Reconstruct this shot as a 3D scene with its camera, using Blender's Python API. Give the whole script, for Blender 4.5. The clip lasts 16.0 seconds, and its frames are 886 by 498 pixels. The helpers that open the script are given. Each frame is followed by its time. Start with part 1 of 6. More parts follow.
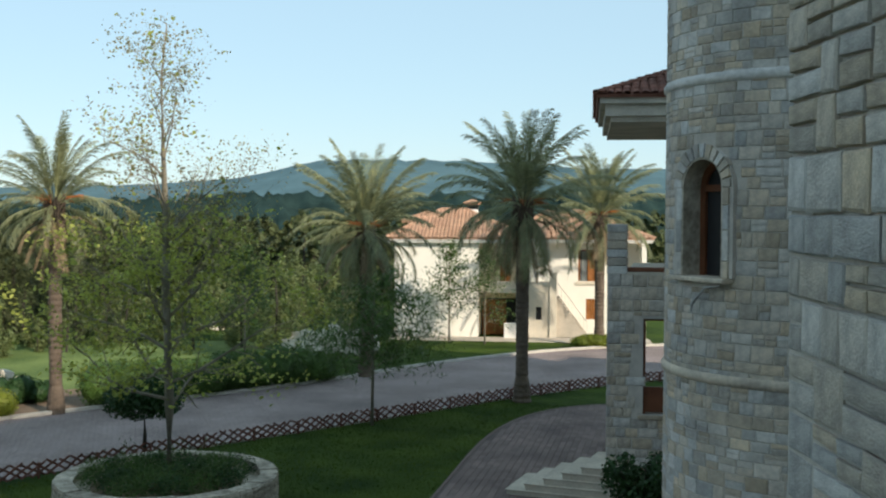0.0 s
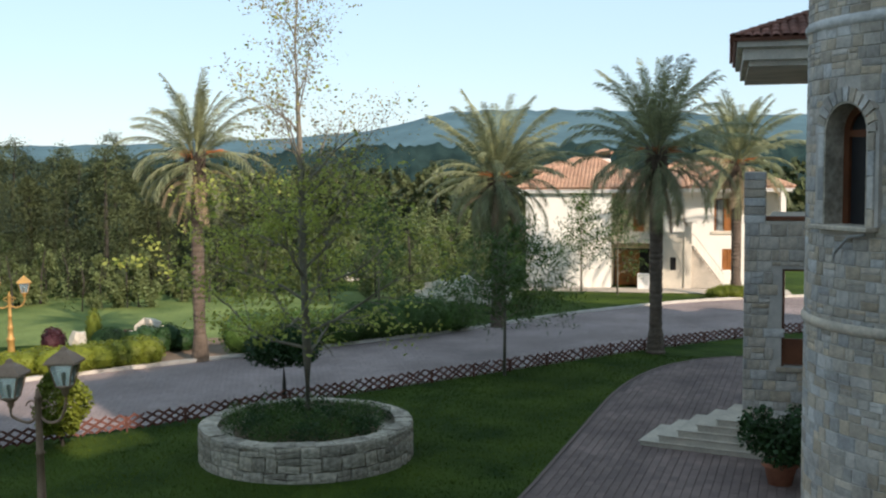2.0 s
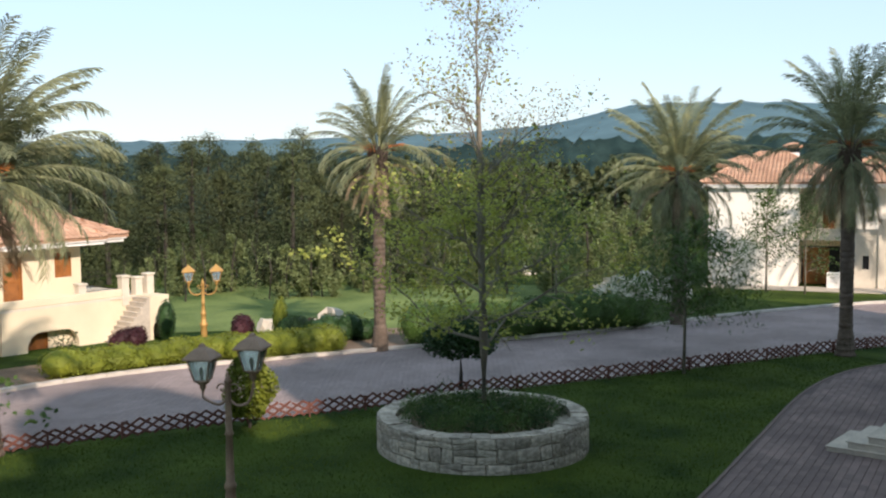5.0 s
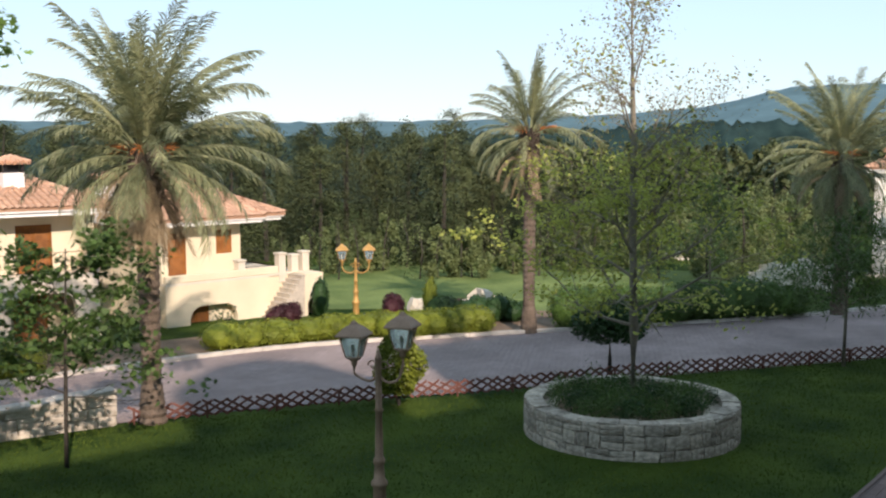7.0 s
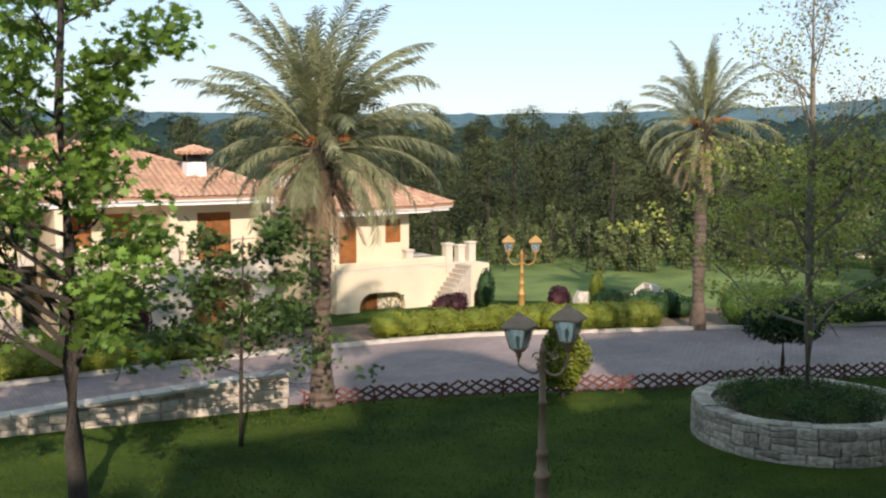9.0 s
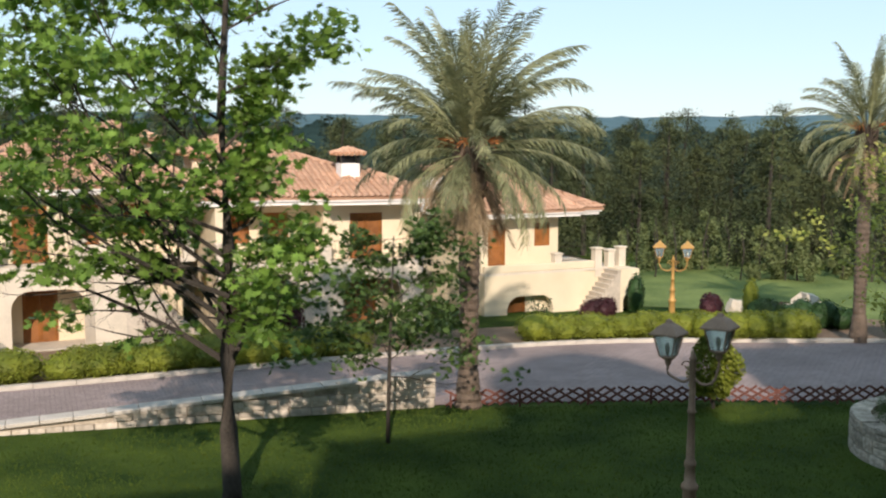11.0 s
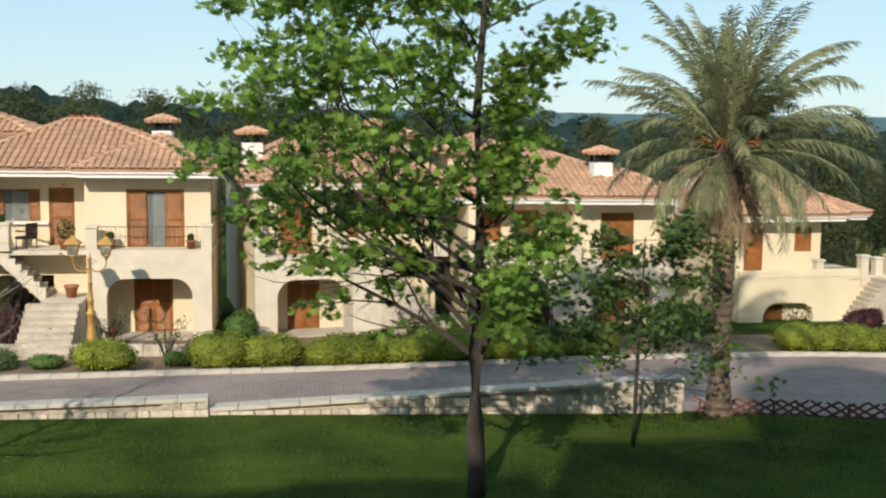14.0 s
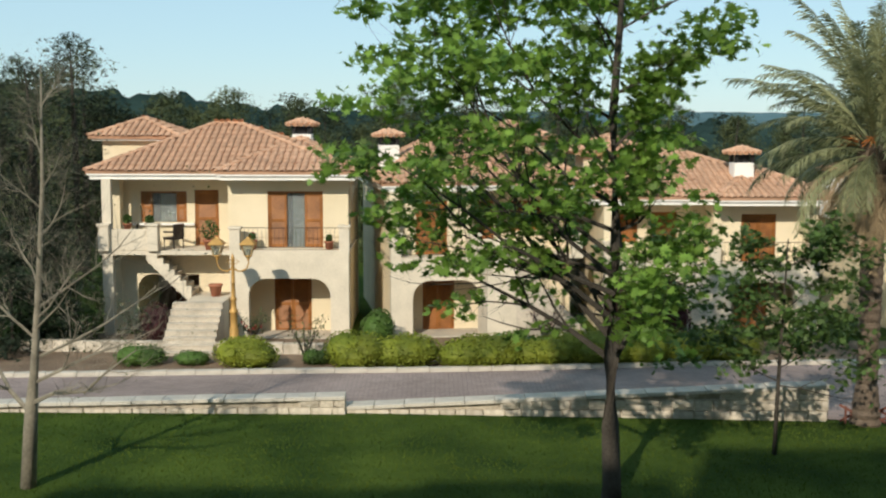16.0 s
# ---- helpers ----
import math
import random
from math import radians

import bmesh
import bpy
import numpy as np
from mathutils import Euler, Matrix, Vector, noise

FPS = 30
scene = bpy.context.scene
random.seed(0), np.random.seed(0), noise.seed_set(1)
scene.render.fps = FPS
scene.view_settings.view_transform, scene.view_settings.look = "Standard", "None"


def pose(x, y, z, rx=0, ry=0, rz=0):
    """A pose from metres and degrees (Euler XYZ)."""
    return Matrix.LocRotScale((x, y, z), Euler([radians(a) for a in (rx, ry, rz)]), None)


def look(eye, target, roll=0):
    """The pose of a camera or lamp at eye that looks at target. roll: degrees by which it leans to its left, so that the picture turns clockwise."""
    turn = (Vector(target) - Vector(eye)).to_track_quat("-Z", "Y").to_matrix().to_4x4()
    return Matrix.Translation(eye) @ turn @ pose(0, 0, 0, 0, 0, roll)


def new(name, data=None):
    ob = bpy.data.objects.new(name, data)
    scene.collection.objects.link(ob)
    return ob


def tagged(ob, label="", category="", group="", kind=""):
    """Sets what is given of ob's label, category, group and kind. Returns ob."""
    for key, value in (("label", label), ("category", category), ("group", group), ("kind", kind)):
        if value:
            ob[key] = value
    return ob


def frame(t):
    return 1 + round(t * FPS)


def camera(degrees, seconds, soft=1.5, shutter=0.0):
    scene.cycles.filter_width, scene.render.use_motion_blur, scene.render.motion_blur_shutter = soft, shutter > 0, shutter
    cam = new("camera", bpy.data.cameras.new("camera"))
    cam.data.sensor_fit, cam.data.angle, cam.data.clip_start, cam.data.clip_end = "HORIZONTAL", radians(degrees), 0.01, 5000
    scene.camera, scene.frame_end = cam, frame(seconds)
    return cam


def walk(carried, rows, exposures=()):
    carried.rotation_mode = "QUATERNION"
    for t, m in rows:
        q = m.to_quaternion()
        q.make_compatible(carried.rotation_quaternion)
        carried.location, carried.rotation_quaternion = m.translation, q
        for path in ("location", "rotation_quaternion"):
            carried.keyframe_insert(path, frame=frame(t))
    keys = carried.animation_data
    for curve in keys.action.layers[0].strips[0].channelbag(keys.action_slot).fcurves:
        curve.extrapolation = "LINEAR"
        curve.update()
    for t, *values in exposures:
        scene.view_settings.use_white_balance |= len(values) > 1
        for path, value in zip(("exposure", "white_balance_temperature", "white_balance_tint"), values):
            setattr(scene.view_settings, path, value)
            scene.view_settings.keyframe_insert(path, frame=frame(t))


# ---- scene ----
# Eye at the origin, 7.2 m over the lawn: the camera turns on the spot, from the castle to the villas.
EYE = 7.2
cam = camera(43.38, 16.0, soft=2.2)
TURNS = [
    (0.0, 29.57, -2.13, -0.23),
    (0.5, 31.21, -2.83, -0.00),
    (1.0, 33.07, -3.67, 0.56),
    (1.5, 34.78, -4.25, 0.46),
    (2.0, 36.29, -4.64, 0.54),
    (2.5, 37.39, -5.02, 0.24),
    (3.0, 38.77, -5.23, 0.55),
    (3.5, 40.45, -5.14, 0.58),
    (4.0, 42.24, -4.92, 0.57),
    (6.5, 50.91, -5.50, 0.31),
    (7.0, 53.22, -5.75, 0.21),
    (7.5, 55.21, -6.01, 0.05),
    (8.0, 57.34, -6.22, -0.13),
    (8.5, 59.49, -6.26, -0.04),
    (9.0, 61.83, -6.15, 0.07),
    (11.5, 71.46, -6.05, -0.30),
    (12.0, 73.50, -6.06, -0.30),
    (12.5, 75.53, -6.05, -0.49),
    (13.0, 77.82, -6.07, -0.63),
    (13.5, 80.04, -6.11, -0.54),
    (14.0, 82.47, -6.18, -0.61),
    (14.5, 84.62, -6.25, -0.49),
    (15.0, 86.46, -6.29, -0.29),
    (15.5, 87.93, -6.24, -0.20),
    (16.0, 89.37, -6.15, -0.09),
]
walk(cam, [(t, pose(0, 0, EYE, 90 + pitch, roll, yaw)) for t, yaw, pitch, roll in TURNS], exposures=[(0.0, -0.03, 6500, 10), (0.7, 0.02, 6500, 11), (2.5, 0.14, 6500, 19), (4.0, 0.18, 6500, 20), (7.5, 0.18, 6500, 21), (9.0, 0.13, 6500, 20), (11.5, 0.03, 6500, 17), (13.0, -0.06, 6500, 13), (16.0, -0.24, 6400, 7)])

# ---- sky and sun ----
SUN_EL, SUN_AZ = 30.0, -20.0
world = bpy.data.worlds.new("sky")
scene.world = world
world.use_nodes = True
wn = world.node_tree
sky = wn.nodes.new("ShaderNodeTexSky")
sky.sky_type, sky.sun_disc = "NISHITA", False
sky.sun_elevation, sky.sun_rotation = radians(SUN_EL), radians(90 - SUN_AZ)
sky.air_density, sky.dust_density, sky.ozone_density = 1.0, 0.2, 3.0
# Pale spring haze veils the blue evenly.
lit = wn.nodes.new("ShaderNodeMix")
lit.data_type, lit.blend_type = "RGBA", "MULTIPLY"
lit.inputs[0].default_value, lit.inputs[7].default_value = 1.0, (0.19, 0.19, 0.19, 1)
wn.links.new(sky.outputs[0], lit.inputs[6])
haze = wn.nodes.new("ShaderNodeMix")
haze.data_type = "RGBA"
haze.inputs[0].default_value, haze.inputs[7].default_value = 0.72, (0.62, 0.88, 1.0, 1)
wn.links.new(lit.outputs[2], haze.inputs[6])
wn.links.new(haze.outputs[2], wn.nodes["Background"].inputs[0])
wn.nodes["Background"].inputs[1].default_value = 0.9
sun = new("sun", bpy.data.lights.new("sun", "SUN"))
sun.data.energy, sun.data.angle, sun.data.color = 5.0, radians(0.8), (1.0, 0.88, 0.72)
sun.matrix_world = look((60 * math.cos(radians(SUN_AZ)), 60 * math.sin(radians(SUN_AZ)), 60 * math.tan(radians(SUN_EL))), (0, 0, 0))


# ---- materials ----
def material(name, colour, rough=0.8, var=0.25, scale=3.0, fine=30.0, bump=0.3, metal=0.0, tint=None, island=0.0, obj_var=0.0,
             translucent=0.0, bump_scale=None, spec=0.3, hue=0.0):
    m = bpy.data.materials.new(name)
    m.use_nodes = True
    nt = m.node_tree
    bsdf = nt.nodes["Principled BSDF"]
    bsdf.inputs["Roughness"].default_value, bsdf.inputs["Metallic"].default_value = rough, metal
    bsdf.inputs["Specular IOR Level"].default_value = spec
    co = nt.nodes.new("ShaderNodeTexCoord")
    big, small = nt.nodes.new("ShaderNodeTexNoise"), nt.nodes.new("ShaderNodeTexNoise")
    for n, s, d in ((big, scale, 4.0), (small, fine, 3.0)):
        n.inputs["Scale"].default_value, n.inputs["Detail"].default_value = s, d
        nt.links.new(co.outputs["Object"], n.inputs["Vector"])
    mixed = nt.nodes.new("ShaderNodeMix")
    mixed.data_type = "RGBA"
    low = tuple(max(0.0, c * (1 - var)) for c in colour)
    high = tuple(min(1.0, c * (1 + var)) for c in (tint or colour))
    mixed.inputs[6].default_value, mixed.inputs[7].default_value = (*low, 1), (*high, 1)
    add = nt.nodes.new("ShaderNodeMath")
    add.operation = "MULTIPLY_ADD"
    nt.links.new(big.outputs["Fac"], add.inputs[0])
    add.inputs[1].default_value = 0.65
    half = nt.nodes.new("ShaderNodeMath")
    half.operation = "MULTIPLY"
    nt.links.new(small.outputs["Fac"], half.inputs[0])
    half.inputs[1].default_value = 0.35
    nt.links.new(half.outputs[0], add.inputs[2])
    stretch = nt.nodes.new("ShaderNodeMapRange")
    stretch.inputs[1].default_value, stretch.inputs[2].default_value = 0.33, 0.67
    nt.links.new(add.outputs[0], stretch.inputs[0])
    nt.links.new(stretch.outputs[0], mixed.inputs[0])
    col = mixed.outputs[2]
    if island or obj_var:
        hsv = nt.nodes.new("ShaderNodeHueSaturation")
        rng = nt.nodes.new("ShaderNodeMapRange")
        amount = island or obj_var
        rng.inputs[3].default_value, rng.inputs[4].default_value = 1 - amount, 1 + amount
        if island:
            nt.links.new(nt.nodes.new("ShaderNodeNewGeometry").outputs["Random Per Island"], rng.inputs[0])
        else:
            nt.links.new(nt.nodes.new("ShaderNodeObjectInfo").outputs["Random"], rng.inputs[0])
        nt.links.new(rng.outputs[0], hsv.inputs["Value"])
        nt.links.new(col, hsv.inputs["Color"])
        if hue:
            # some pieces warmer, some greyer
            spin, sat = nt.nodes.new("ShaderNodeMath"), nt.nodes.new("ShaderNodeMapRange")
            spin.operation, spin.inputs[1].default_value = "MULTIPLY", 17.0
            fract = nt.nodes.new("ShaderNodeMath")
            fract.operation = "FRACT"
            nt.links.new(rng.inputs[0].links[0].from_socket, spin.inputs[0])
            nt.links.new(spin.outputs[0], fract.inputs[0])
            nt.links.new(fract.outputs[0], sat.inputs[0])
            sat.inputs[3].default_value, sat.inputs[4].default_value = 1 - hue, 1 + hue
            nt.links.new(sat.outputs[0], hsv.inputs["Saturation"])
        col = hsv.outputs[0]
    nt.links.new(col, bsdf.inputs["Base Color"])
    if bump:
        b = nt.nodes.new("ShaderNodeBump")
        b.inputs["Strength"].default_value, b.inputs["Distance"].default_value = bump, bump_scale or 0.02
        nt.links.new(small.outputs["Fac"], b.inputs["Height"])
        nt.links.new(b.outputs[0], bsdf.inputs["Normal"])
    if translucent:
        tr, mx = nt.nodes.new("ShaderNodeBsdfTranslucent"), nt.nodes.new("ShaderNodeMixShader")
        nt.links.new(col, tr.inputs[0])
        mx.inputs[0].default_value = translucent
        nt.links.new(bsdf.outputs[0], mx.inputs[1])
        nt.links.new(tr.outputs[0], mx.inputs[2])
        nt.links.new(mx.outputs[0], nt.nodes["Material Output"].inputs[0])
    return m


def paver_material(name, a, b, mortar, size=0.11, turn=0.0):
    """Small pavers laid in running bond, with sand in the joints."""
    m = material(name, a, rough=0.85, bump=0)
    nt = m.node_tree
    bsdf = nt.nodes["Principled BSDF"]
    co, mp, br = nt.nodes.new("ShaderNodeTexCoord"), nt.nodes.new("ShaderNodeMapping"), nt.nodes.new("ShaderNodeTexBrick")
    mp.inputs["Rotation"].default_value = (0, 0, radians(turn))
    nt.links.new(co.outputs["Object"], mp.inputs["Vector"])
    nt.links.new(mp.outputs[0], br.inputs["Vector"])
    br.inputs["Color1"].default_value, br.inputs["Color2"].default_value, br.inputs["Mortar"].default_value = (*a, 1), (*b, 1), (*mortar, 1)
    br.inputs["Scale"].default_value = 1.0
    br.inputs["Brick Width"].default_value, br.inputs["Row Height"].default_value, br.inputs["Mortar Size"].default_value = size * 2, size, size * 0.07
    n = nt.nodes.new("ShaderNodeTexNoise")
    n.inputs["Scale"].default_value, n.inputs["Detail"].default_value = 0.35, 6.0
    nt.links.new(co.outputs["Object"], n.inputs["Vector"])
    rng = nt.nodes.new("ShaderNodeMapRange")
    rng.inputs[1].default_value, rng.inputs[2].default_value, rng.inputs[3].default_value, rng.inputs[4].default_value = 0.3, 0.7, 0.72, 1.22
    nt.links.new(n.outputs["Fac"], rng.inputs[0])
    hsv = nt.nodes.new("ShaderNodeHueSaturation")
    nt.links.new(rng.outputs[0], hsv.inputs["Value"])
    nt.links.new(br.outputs["Color"], hsv.inputs["Color"])
    nt.links.new(hsv.outputs[0], bsdf.inputs["Base Color"])
    b2 = nt.nodes.new("ShaderNodeBump")
    b2.inputs["Strength"].default_value, b2.inputs["Distance"].default_value, b2.invert = 0.5, 0.01, True
    nt.links.new(br.outputs["Fac"], b2.inputs["Height"])
    nt.links.new(b2.outputs[0], bsdf.inputs["Normal"])
    return m


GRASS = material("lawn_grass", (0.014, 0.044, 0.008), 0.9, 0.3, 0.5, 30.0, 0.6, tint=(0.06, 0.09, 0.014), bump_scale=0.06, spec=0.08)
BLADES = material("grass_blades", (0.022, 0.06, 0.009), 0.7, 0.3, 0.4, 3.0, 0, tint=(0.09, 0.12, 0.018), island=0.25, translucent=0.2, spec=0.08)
ROADM = paver_material("road_pavers", (0.27, 0.212, 0.198), (0.33, 0.26, 0.242), (0.15, 0.118, 0.11), 0.13, 90)
WALKM = paver_material("walk_sand", (0.12, 0.088, 0.078), (0.13, 0.096, 0.085), (0.09, 0.068, 0.06), 0.12, 30)
PAVER = material("walk_paver", (0.15, 0.107, 0.096), 0.85, 0.22, 0.5, 20.0, 0.3, tint=(0.195, 0.142, 0.126), obj_var=0.16)
PAVER_J = material("walk_paver_rest", (0.15, 0.107, 0.096), 0.85, 0.22, 0.5, 20.0, 0.3, tint=(0.195, 0.142, 0.126), island=0.16)
KERBM = material("kerb_concrete", (0.5, 0.46, 0.4), 0.9, 0.25, 1.2, 18.0, 0.4)
SOIL = material("bed_soil", (0.2, 0.14, 0.095), 0.95, 0.35, 0.8, 12.0, 0.9, bump_scale=0.08)
STUCCO = material("cream_stucco", (0.7, 0.6, 0.42), 0.9, 0.08, 0.7, 40.0, 0.25, tint=(0.73, 0.63, 0.46))
WHITE_STUCCO = material("white_stucco", (0.86, 0.82, 0.73), 0.9, 0.06, 0.7, 40.0, 0.25)
PALE = material("pale_stone_cladding", (0.64, 0.57, 0.46), 0.85, 0.12, 1.4, 14.0, 0.3)
WHITE = material("white_trim", (0.82, 0.8, 0.76), 0.7, 0.06, 1.5, 30.0, 0.1)
TILE = material("terracotta_tile", (0.49, 0.275, 0.17), 0.85, 0.15, 0.5, 12.0, 0.3, tint=(0.57, 0.35, 0.23), island=0.11)
TILE_OBJ = material("terracotta_tile_single", (0.49, 0.275, 0.17), 0.85, 0.15, 0.5, 12.0, 0.3, tint=(0.57, 0.35, 0.23), obj_var=0.11)
TILE_DARK = material("dark_castle_tile", (0.2, 0.085, 0.06), 0.85, 0.3, 1.1, 16.0, 0.3, island=0.2)
WOOD = material("orange_brown_wood", (0.23, 0.088, 0.022), 0.5, 0.25, 2.0, 25.0, 0.2, tint=(0.3, 0.12, 0.033))
WOOD_DARK = material("dark_window_wood", (0.13, 0.045, 0.02), 0.5, 0.25, 2.0, 25.0, 0.2)
# Near-black colour that stands in for unlit depth behind panes and openings.
DARK = material("dark_interior", (0.02, 0.02, 0.022), 0.4, 0.2, 1.0, 5.0, 0)
CURTAIN = material("pale_curtain", (0.5, 0.52, 0.48), 0.9, 0.2, 6.0, 20.0, 0)
IRON = material("dark_iron", (0.05, 0.04, 0.035), 0.5, 0.3, 4.0, 30.0, 0.1, metal=0.6)
LAMP_METAL = material("bronze_lamp_metal", (0.31, 0.205, 0.14), 0.6, 0.25, 4.0, 25.0, 0.15, metal=0.2)
LAMP_GOLD = material("gold_lamp_metal", (0.46, 0.27, 0.085), 0.5, 0.2, 4.0, 25.0, 0.1, metal=0.2)
FENCEM = material("red_brown_fence_wood", (0.14, 0.055, 0.04), 0.7, 0.3, 3.0, 22.0, 0.2, obj_var=0.25)
STONE = material("castle_stone", (0.36, 0.325, 0.29), 0.9, 0.22, 1.6, 16.0, 0.5, tint=(0.49, 0.435, 0.37), obj_var=0.24, hue=0.75)
STONE_J = material("castle_stone_rest", (0.36, 0.325, 0.29), 0.9, 0.22, 1.6, 16.0, 0.5, tint=(0.49, 0.435, 0.37), island=0.24, hue=0.75)
MORTAR = material("grey_mortar", (0.46, 0.42, 0.375), 0.95, 0.2, 3.0, 30.0, 0.4)
GARDEN_STONE = material("garden_stone", (0.5, 0.43, 0.33), 0.9, 0.25, 2.5, 15.0, 0.6, tint=(0.56, 0.5, 0.42), obj_var=0.18)
RUBBLE = material("warm_rubble_stone", (0.29, 0.25, 0.195), 0.92, 0.4, 3.0, 14.0, 0.9, tint=(0.46, 0.405, 0.33), obj_var=0.28)
RUBBLE_BED = material("sandy_rubble_mortar", (0.42, 0.37, 0.295), 0.95, 0.3, 4.0, 22.0, 0.5)
TREAD = material("travertine_step", (0.5, 0.44, 0.36), 0.85, 0.2, 1.5, 12.0, 0.3)
TERRA = material("terracotta_pot", (0.36, 0.14, 0.08), 0.8, 0.2, 3.0, 20.0, 0.2)
BARK = material("grey_bark", (0.058, 0.05, 0.041), 0.95, 0.35, 3.0, 24.0, 0.8, bump_scale=0.03)
BARK_PALE = material("pale_plane_bark", (0.22, 0.195, 0.15), 0.95, 0.35, 2.0, 14.0, 0.6, bump_scale=0.02)
PALM_BARK = material("palm_bark", (0.135, 0.102, 0.076), 0.95, 0.4, 2.5, 20.0, 0.9, bump_scale=0.05)
FROND = material("palm_frond", (0.15, 0.175, 0.08), 0.42, 0.3, 0.6, 3.0, 0, tint=(0.29, 0.3, 0.16), island=0.3, translucent=0.22)
FROND_DRY = material("dry_palm_frond", (0.3, 0.225, 0.135), 0.8, 0.25, 0.6, 3.0, 0, island=0.2, translucent=0.1)
DATES = material("orange_date_stalks", (0.38, 0.13, 0.03), 0.6, 0.25, 2.0, 9.0, 0)
LEAF_PLANE = material("plane_leaf", (0.115, 0.215, 0.036), 0.45, 0.3, 0.5, 3.0, 0, tint=(0.19, 0.31, 0.055), island=0.35, translucent=0.42)
LEAF_DARK = material("dark_green_leaf", (0.03, 0.07, 0.02), 0.55, 0.3, 0.6, 3.0, 0, island=0.3, translucent=0.2)
LEAF_MID = material("mid_green_leaf", (0.075, 0.13, 0.032), 0.55, 0.3, 0.6, 3.0, 0, island=0.3, translucent=0.3)
LEAF_SPRING = material("young_spring_leaf", (0.33, 0.385, 0.075), 0.6, 0.25, 0.5, 3.0, 0, tint=(0.43, 0.45, 0.11), island=0.3, translucent=0.5)
LEAF_BUD = material("opening_bud_leaf", (0.2, 0.17, 0.06), 0.6, 0.3, 0.5, 3.0, 0, tint=(0.3, 0.26, 0.1), island=0.3, translucent=0.3)
LEAF_WILLOW = material("willow_leaf", (0.09, 0.115, 0.04), 0.6, 0.3, 0.5, 3.0, 0, island=0.3, translucent=0.25)
LEAF_HEDGE = material("yellow_green_hedge_leaf", (0.13, 0.175, 0.018), 0.6, 0.3, 0.7, 3.0, 0, tint=(0.2, 0.225, 0.026), island=0.25, translucent=0.25)
LEAF_HEDGE_DARK = material("green_hedge_leaf", (0.062, 0.115, 0.022), 0.6, 0.3, 0.7, 3.0, 0, island=0.3, translucent=0.2)
LEAF_PURPLE = material("purple_leaf", (0.055, 0.018, 0.022), 0.6, 0.3, 0.7, 3.0, 0, island=0.3, translucent=0.2)
LEAF_PINE = material("pine_needles", (0.03, 0.047, 0.02), 0.8, 0.4, 0.2, 2.0, 0, tint=(0.085, 0.1, 0.038), island=0.15, translucent=0.1)
LEAF_CEDAR = material("cedar_and_shaded_pine_needles", (0.018, 0.03, 0.015), 0.8, 0.35, 0.3, 2.0, 0, island=0.3, translucent=0.1)
LEAF_SHRUB = material("meadow_shrub_leaf", (0.125, 0.165, 0.06), 0.7, 0.25, 0.25, 2.0, 0, tint=(0.19, 0.225, 0.09), island=0.15, translucent=0.35)
FLOWER = material("red_flower", (0.5, 0.02, 0.03), 0.6, 0.2, 2.0, 9.0, 0)
# The far hills' haze is mixed into their base colour as blue.
HILL = material("far_hill_haze_tint", (0.1, 0.165, 0.185), 1.0, 0.22, 0.004, 0.03, 0, spec=0.0)
HILL_NEAR = material("valley_forest", (0.028, 0.05, 0.045), 1.0, 0.4, 0.02, 0.15, 0, spec=0.0)
FAR_WHITE = material("far_white_building", (0.5, 0.5, 0.5), 0.9, 0.1, 1.0, 9.0, 0)


def glass_material(name, colour, rough):
    m = bpy.data.materials.new(name)
    m.use_nodes = True
    b = m.node_tree.nodes["Principled BSDF"]
    b.inputs["Base Color"].default_value, b.inputs["Roughness"].default_value = (*colour, 1), rough
    b.inputs["Transmission Weight"].default_value = 0.85
    return m


GLASS = glass_material("clear_pane", (0.8, 0.85, 0.85), 0.05)
LANTERN_GLASS = glass_material("frosted_lantern_pane", (0.5, 0.54, 0.48), 0.25)


# ---- mesh helpers ----
def ground_z(y):
    return -0.013 * y


def mesh_object(name, verts, faces, mat, parent=None, label="", smooth=False):
    me = bpy.data.meshes.new(name)
    me.from_pydata([tuple(v) for v in verts], [], [tuple(f) for f in faces])
    me.materials.append(mat)
    if smooth:
        me.polygons.foreach_set("use_smooth", [True] * len(me.polygons))
    ob = new(name, me)
    if parent:
        ob.parent = parent
    if label:
        ob["label"] = label
    return ob


def part(name, bm, mat, parent=None, label="", smooth=False):
    me = bpy.data.meshes.new(name)
    bmesh.ops.recalc_face_normals(bm, faces=bm.faces)
    if smooth:
        for f in bm.faces:
            f.smooth = True
    bm.to_mesh(me)
    bm.free()
    me.materials.append(mat)
    ob = new(name, me)
    if parent:
        ob.parent = parent
    if label:
        ob["label"] = label
    return ob


def thing(name, m, label, category, group="", kind=""):
    ob = new(name)
    ob.matrix_world = m
    ob.empty_display_size = 0.1
    return tagged(ob, label, category, group, kind)


def box(bm, x0, y0, z0, x1, y1, z1, bevel=0.0):
    made = bmesh.ops.create_cube(bm, size=1.0, matrix=Matrix.LocRotScale(((x0 + x1) / 2, (y0 + y1) / 2, (z0 + z1) / 2), None,
                                                                       (abs(x1 - x0), abs(y1 - y0), abs(z1 - z0))))
    if bevel:
        edges = list({e for v in made["verts"] for e in v.link_edges})
        bmesh.ops.bevel(bm, geom=edges, offset=bevel, segments=1, affect="EDGES")


def a_box(*args, bevel=0.0):
    bm = bmesh.new()
    box(bm, *args, bevel=bevel)
    return bm


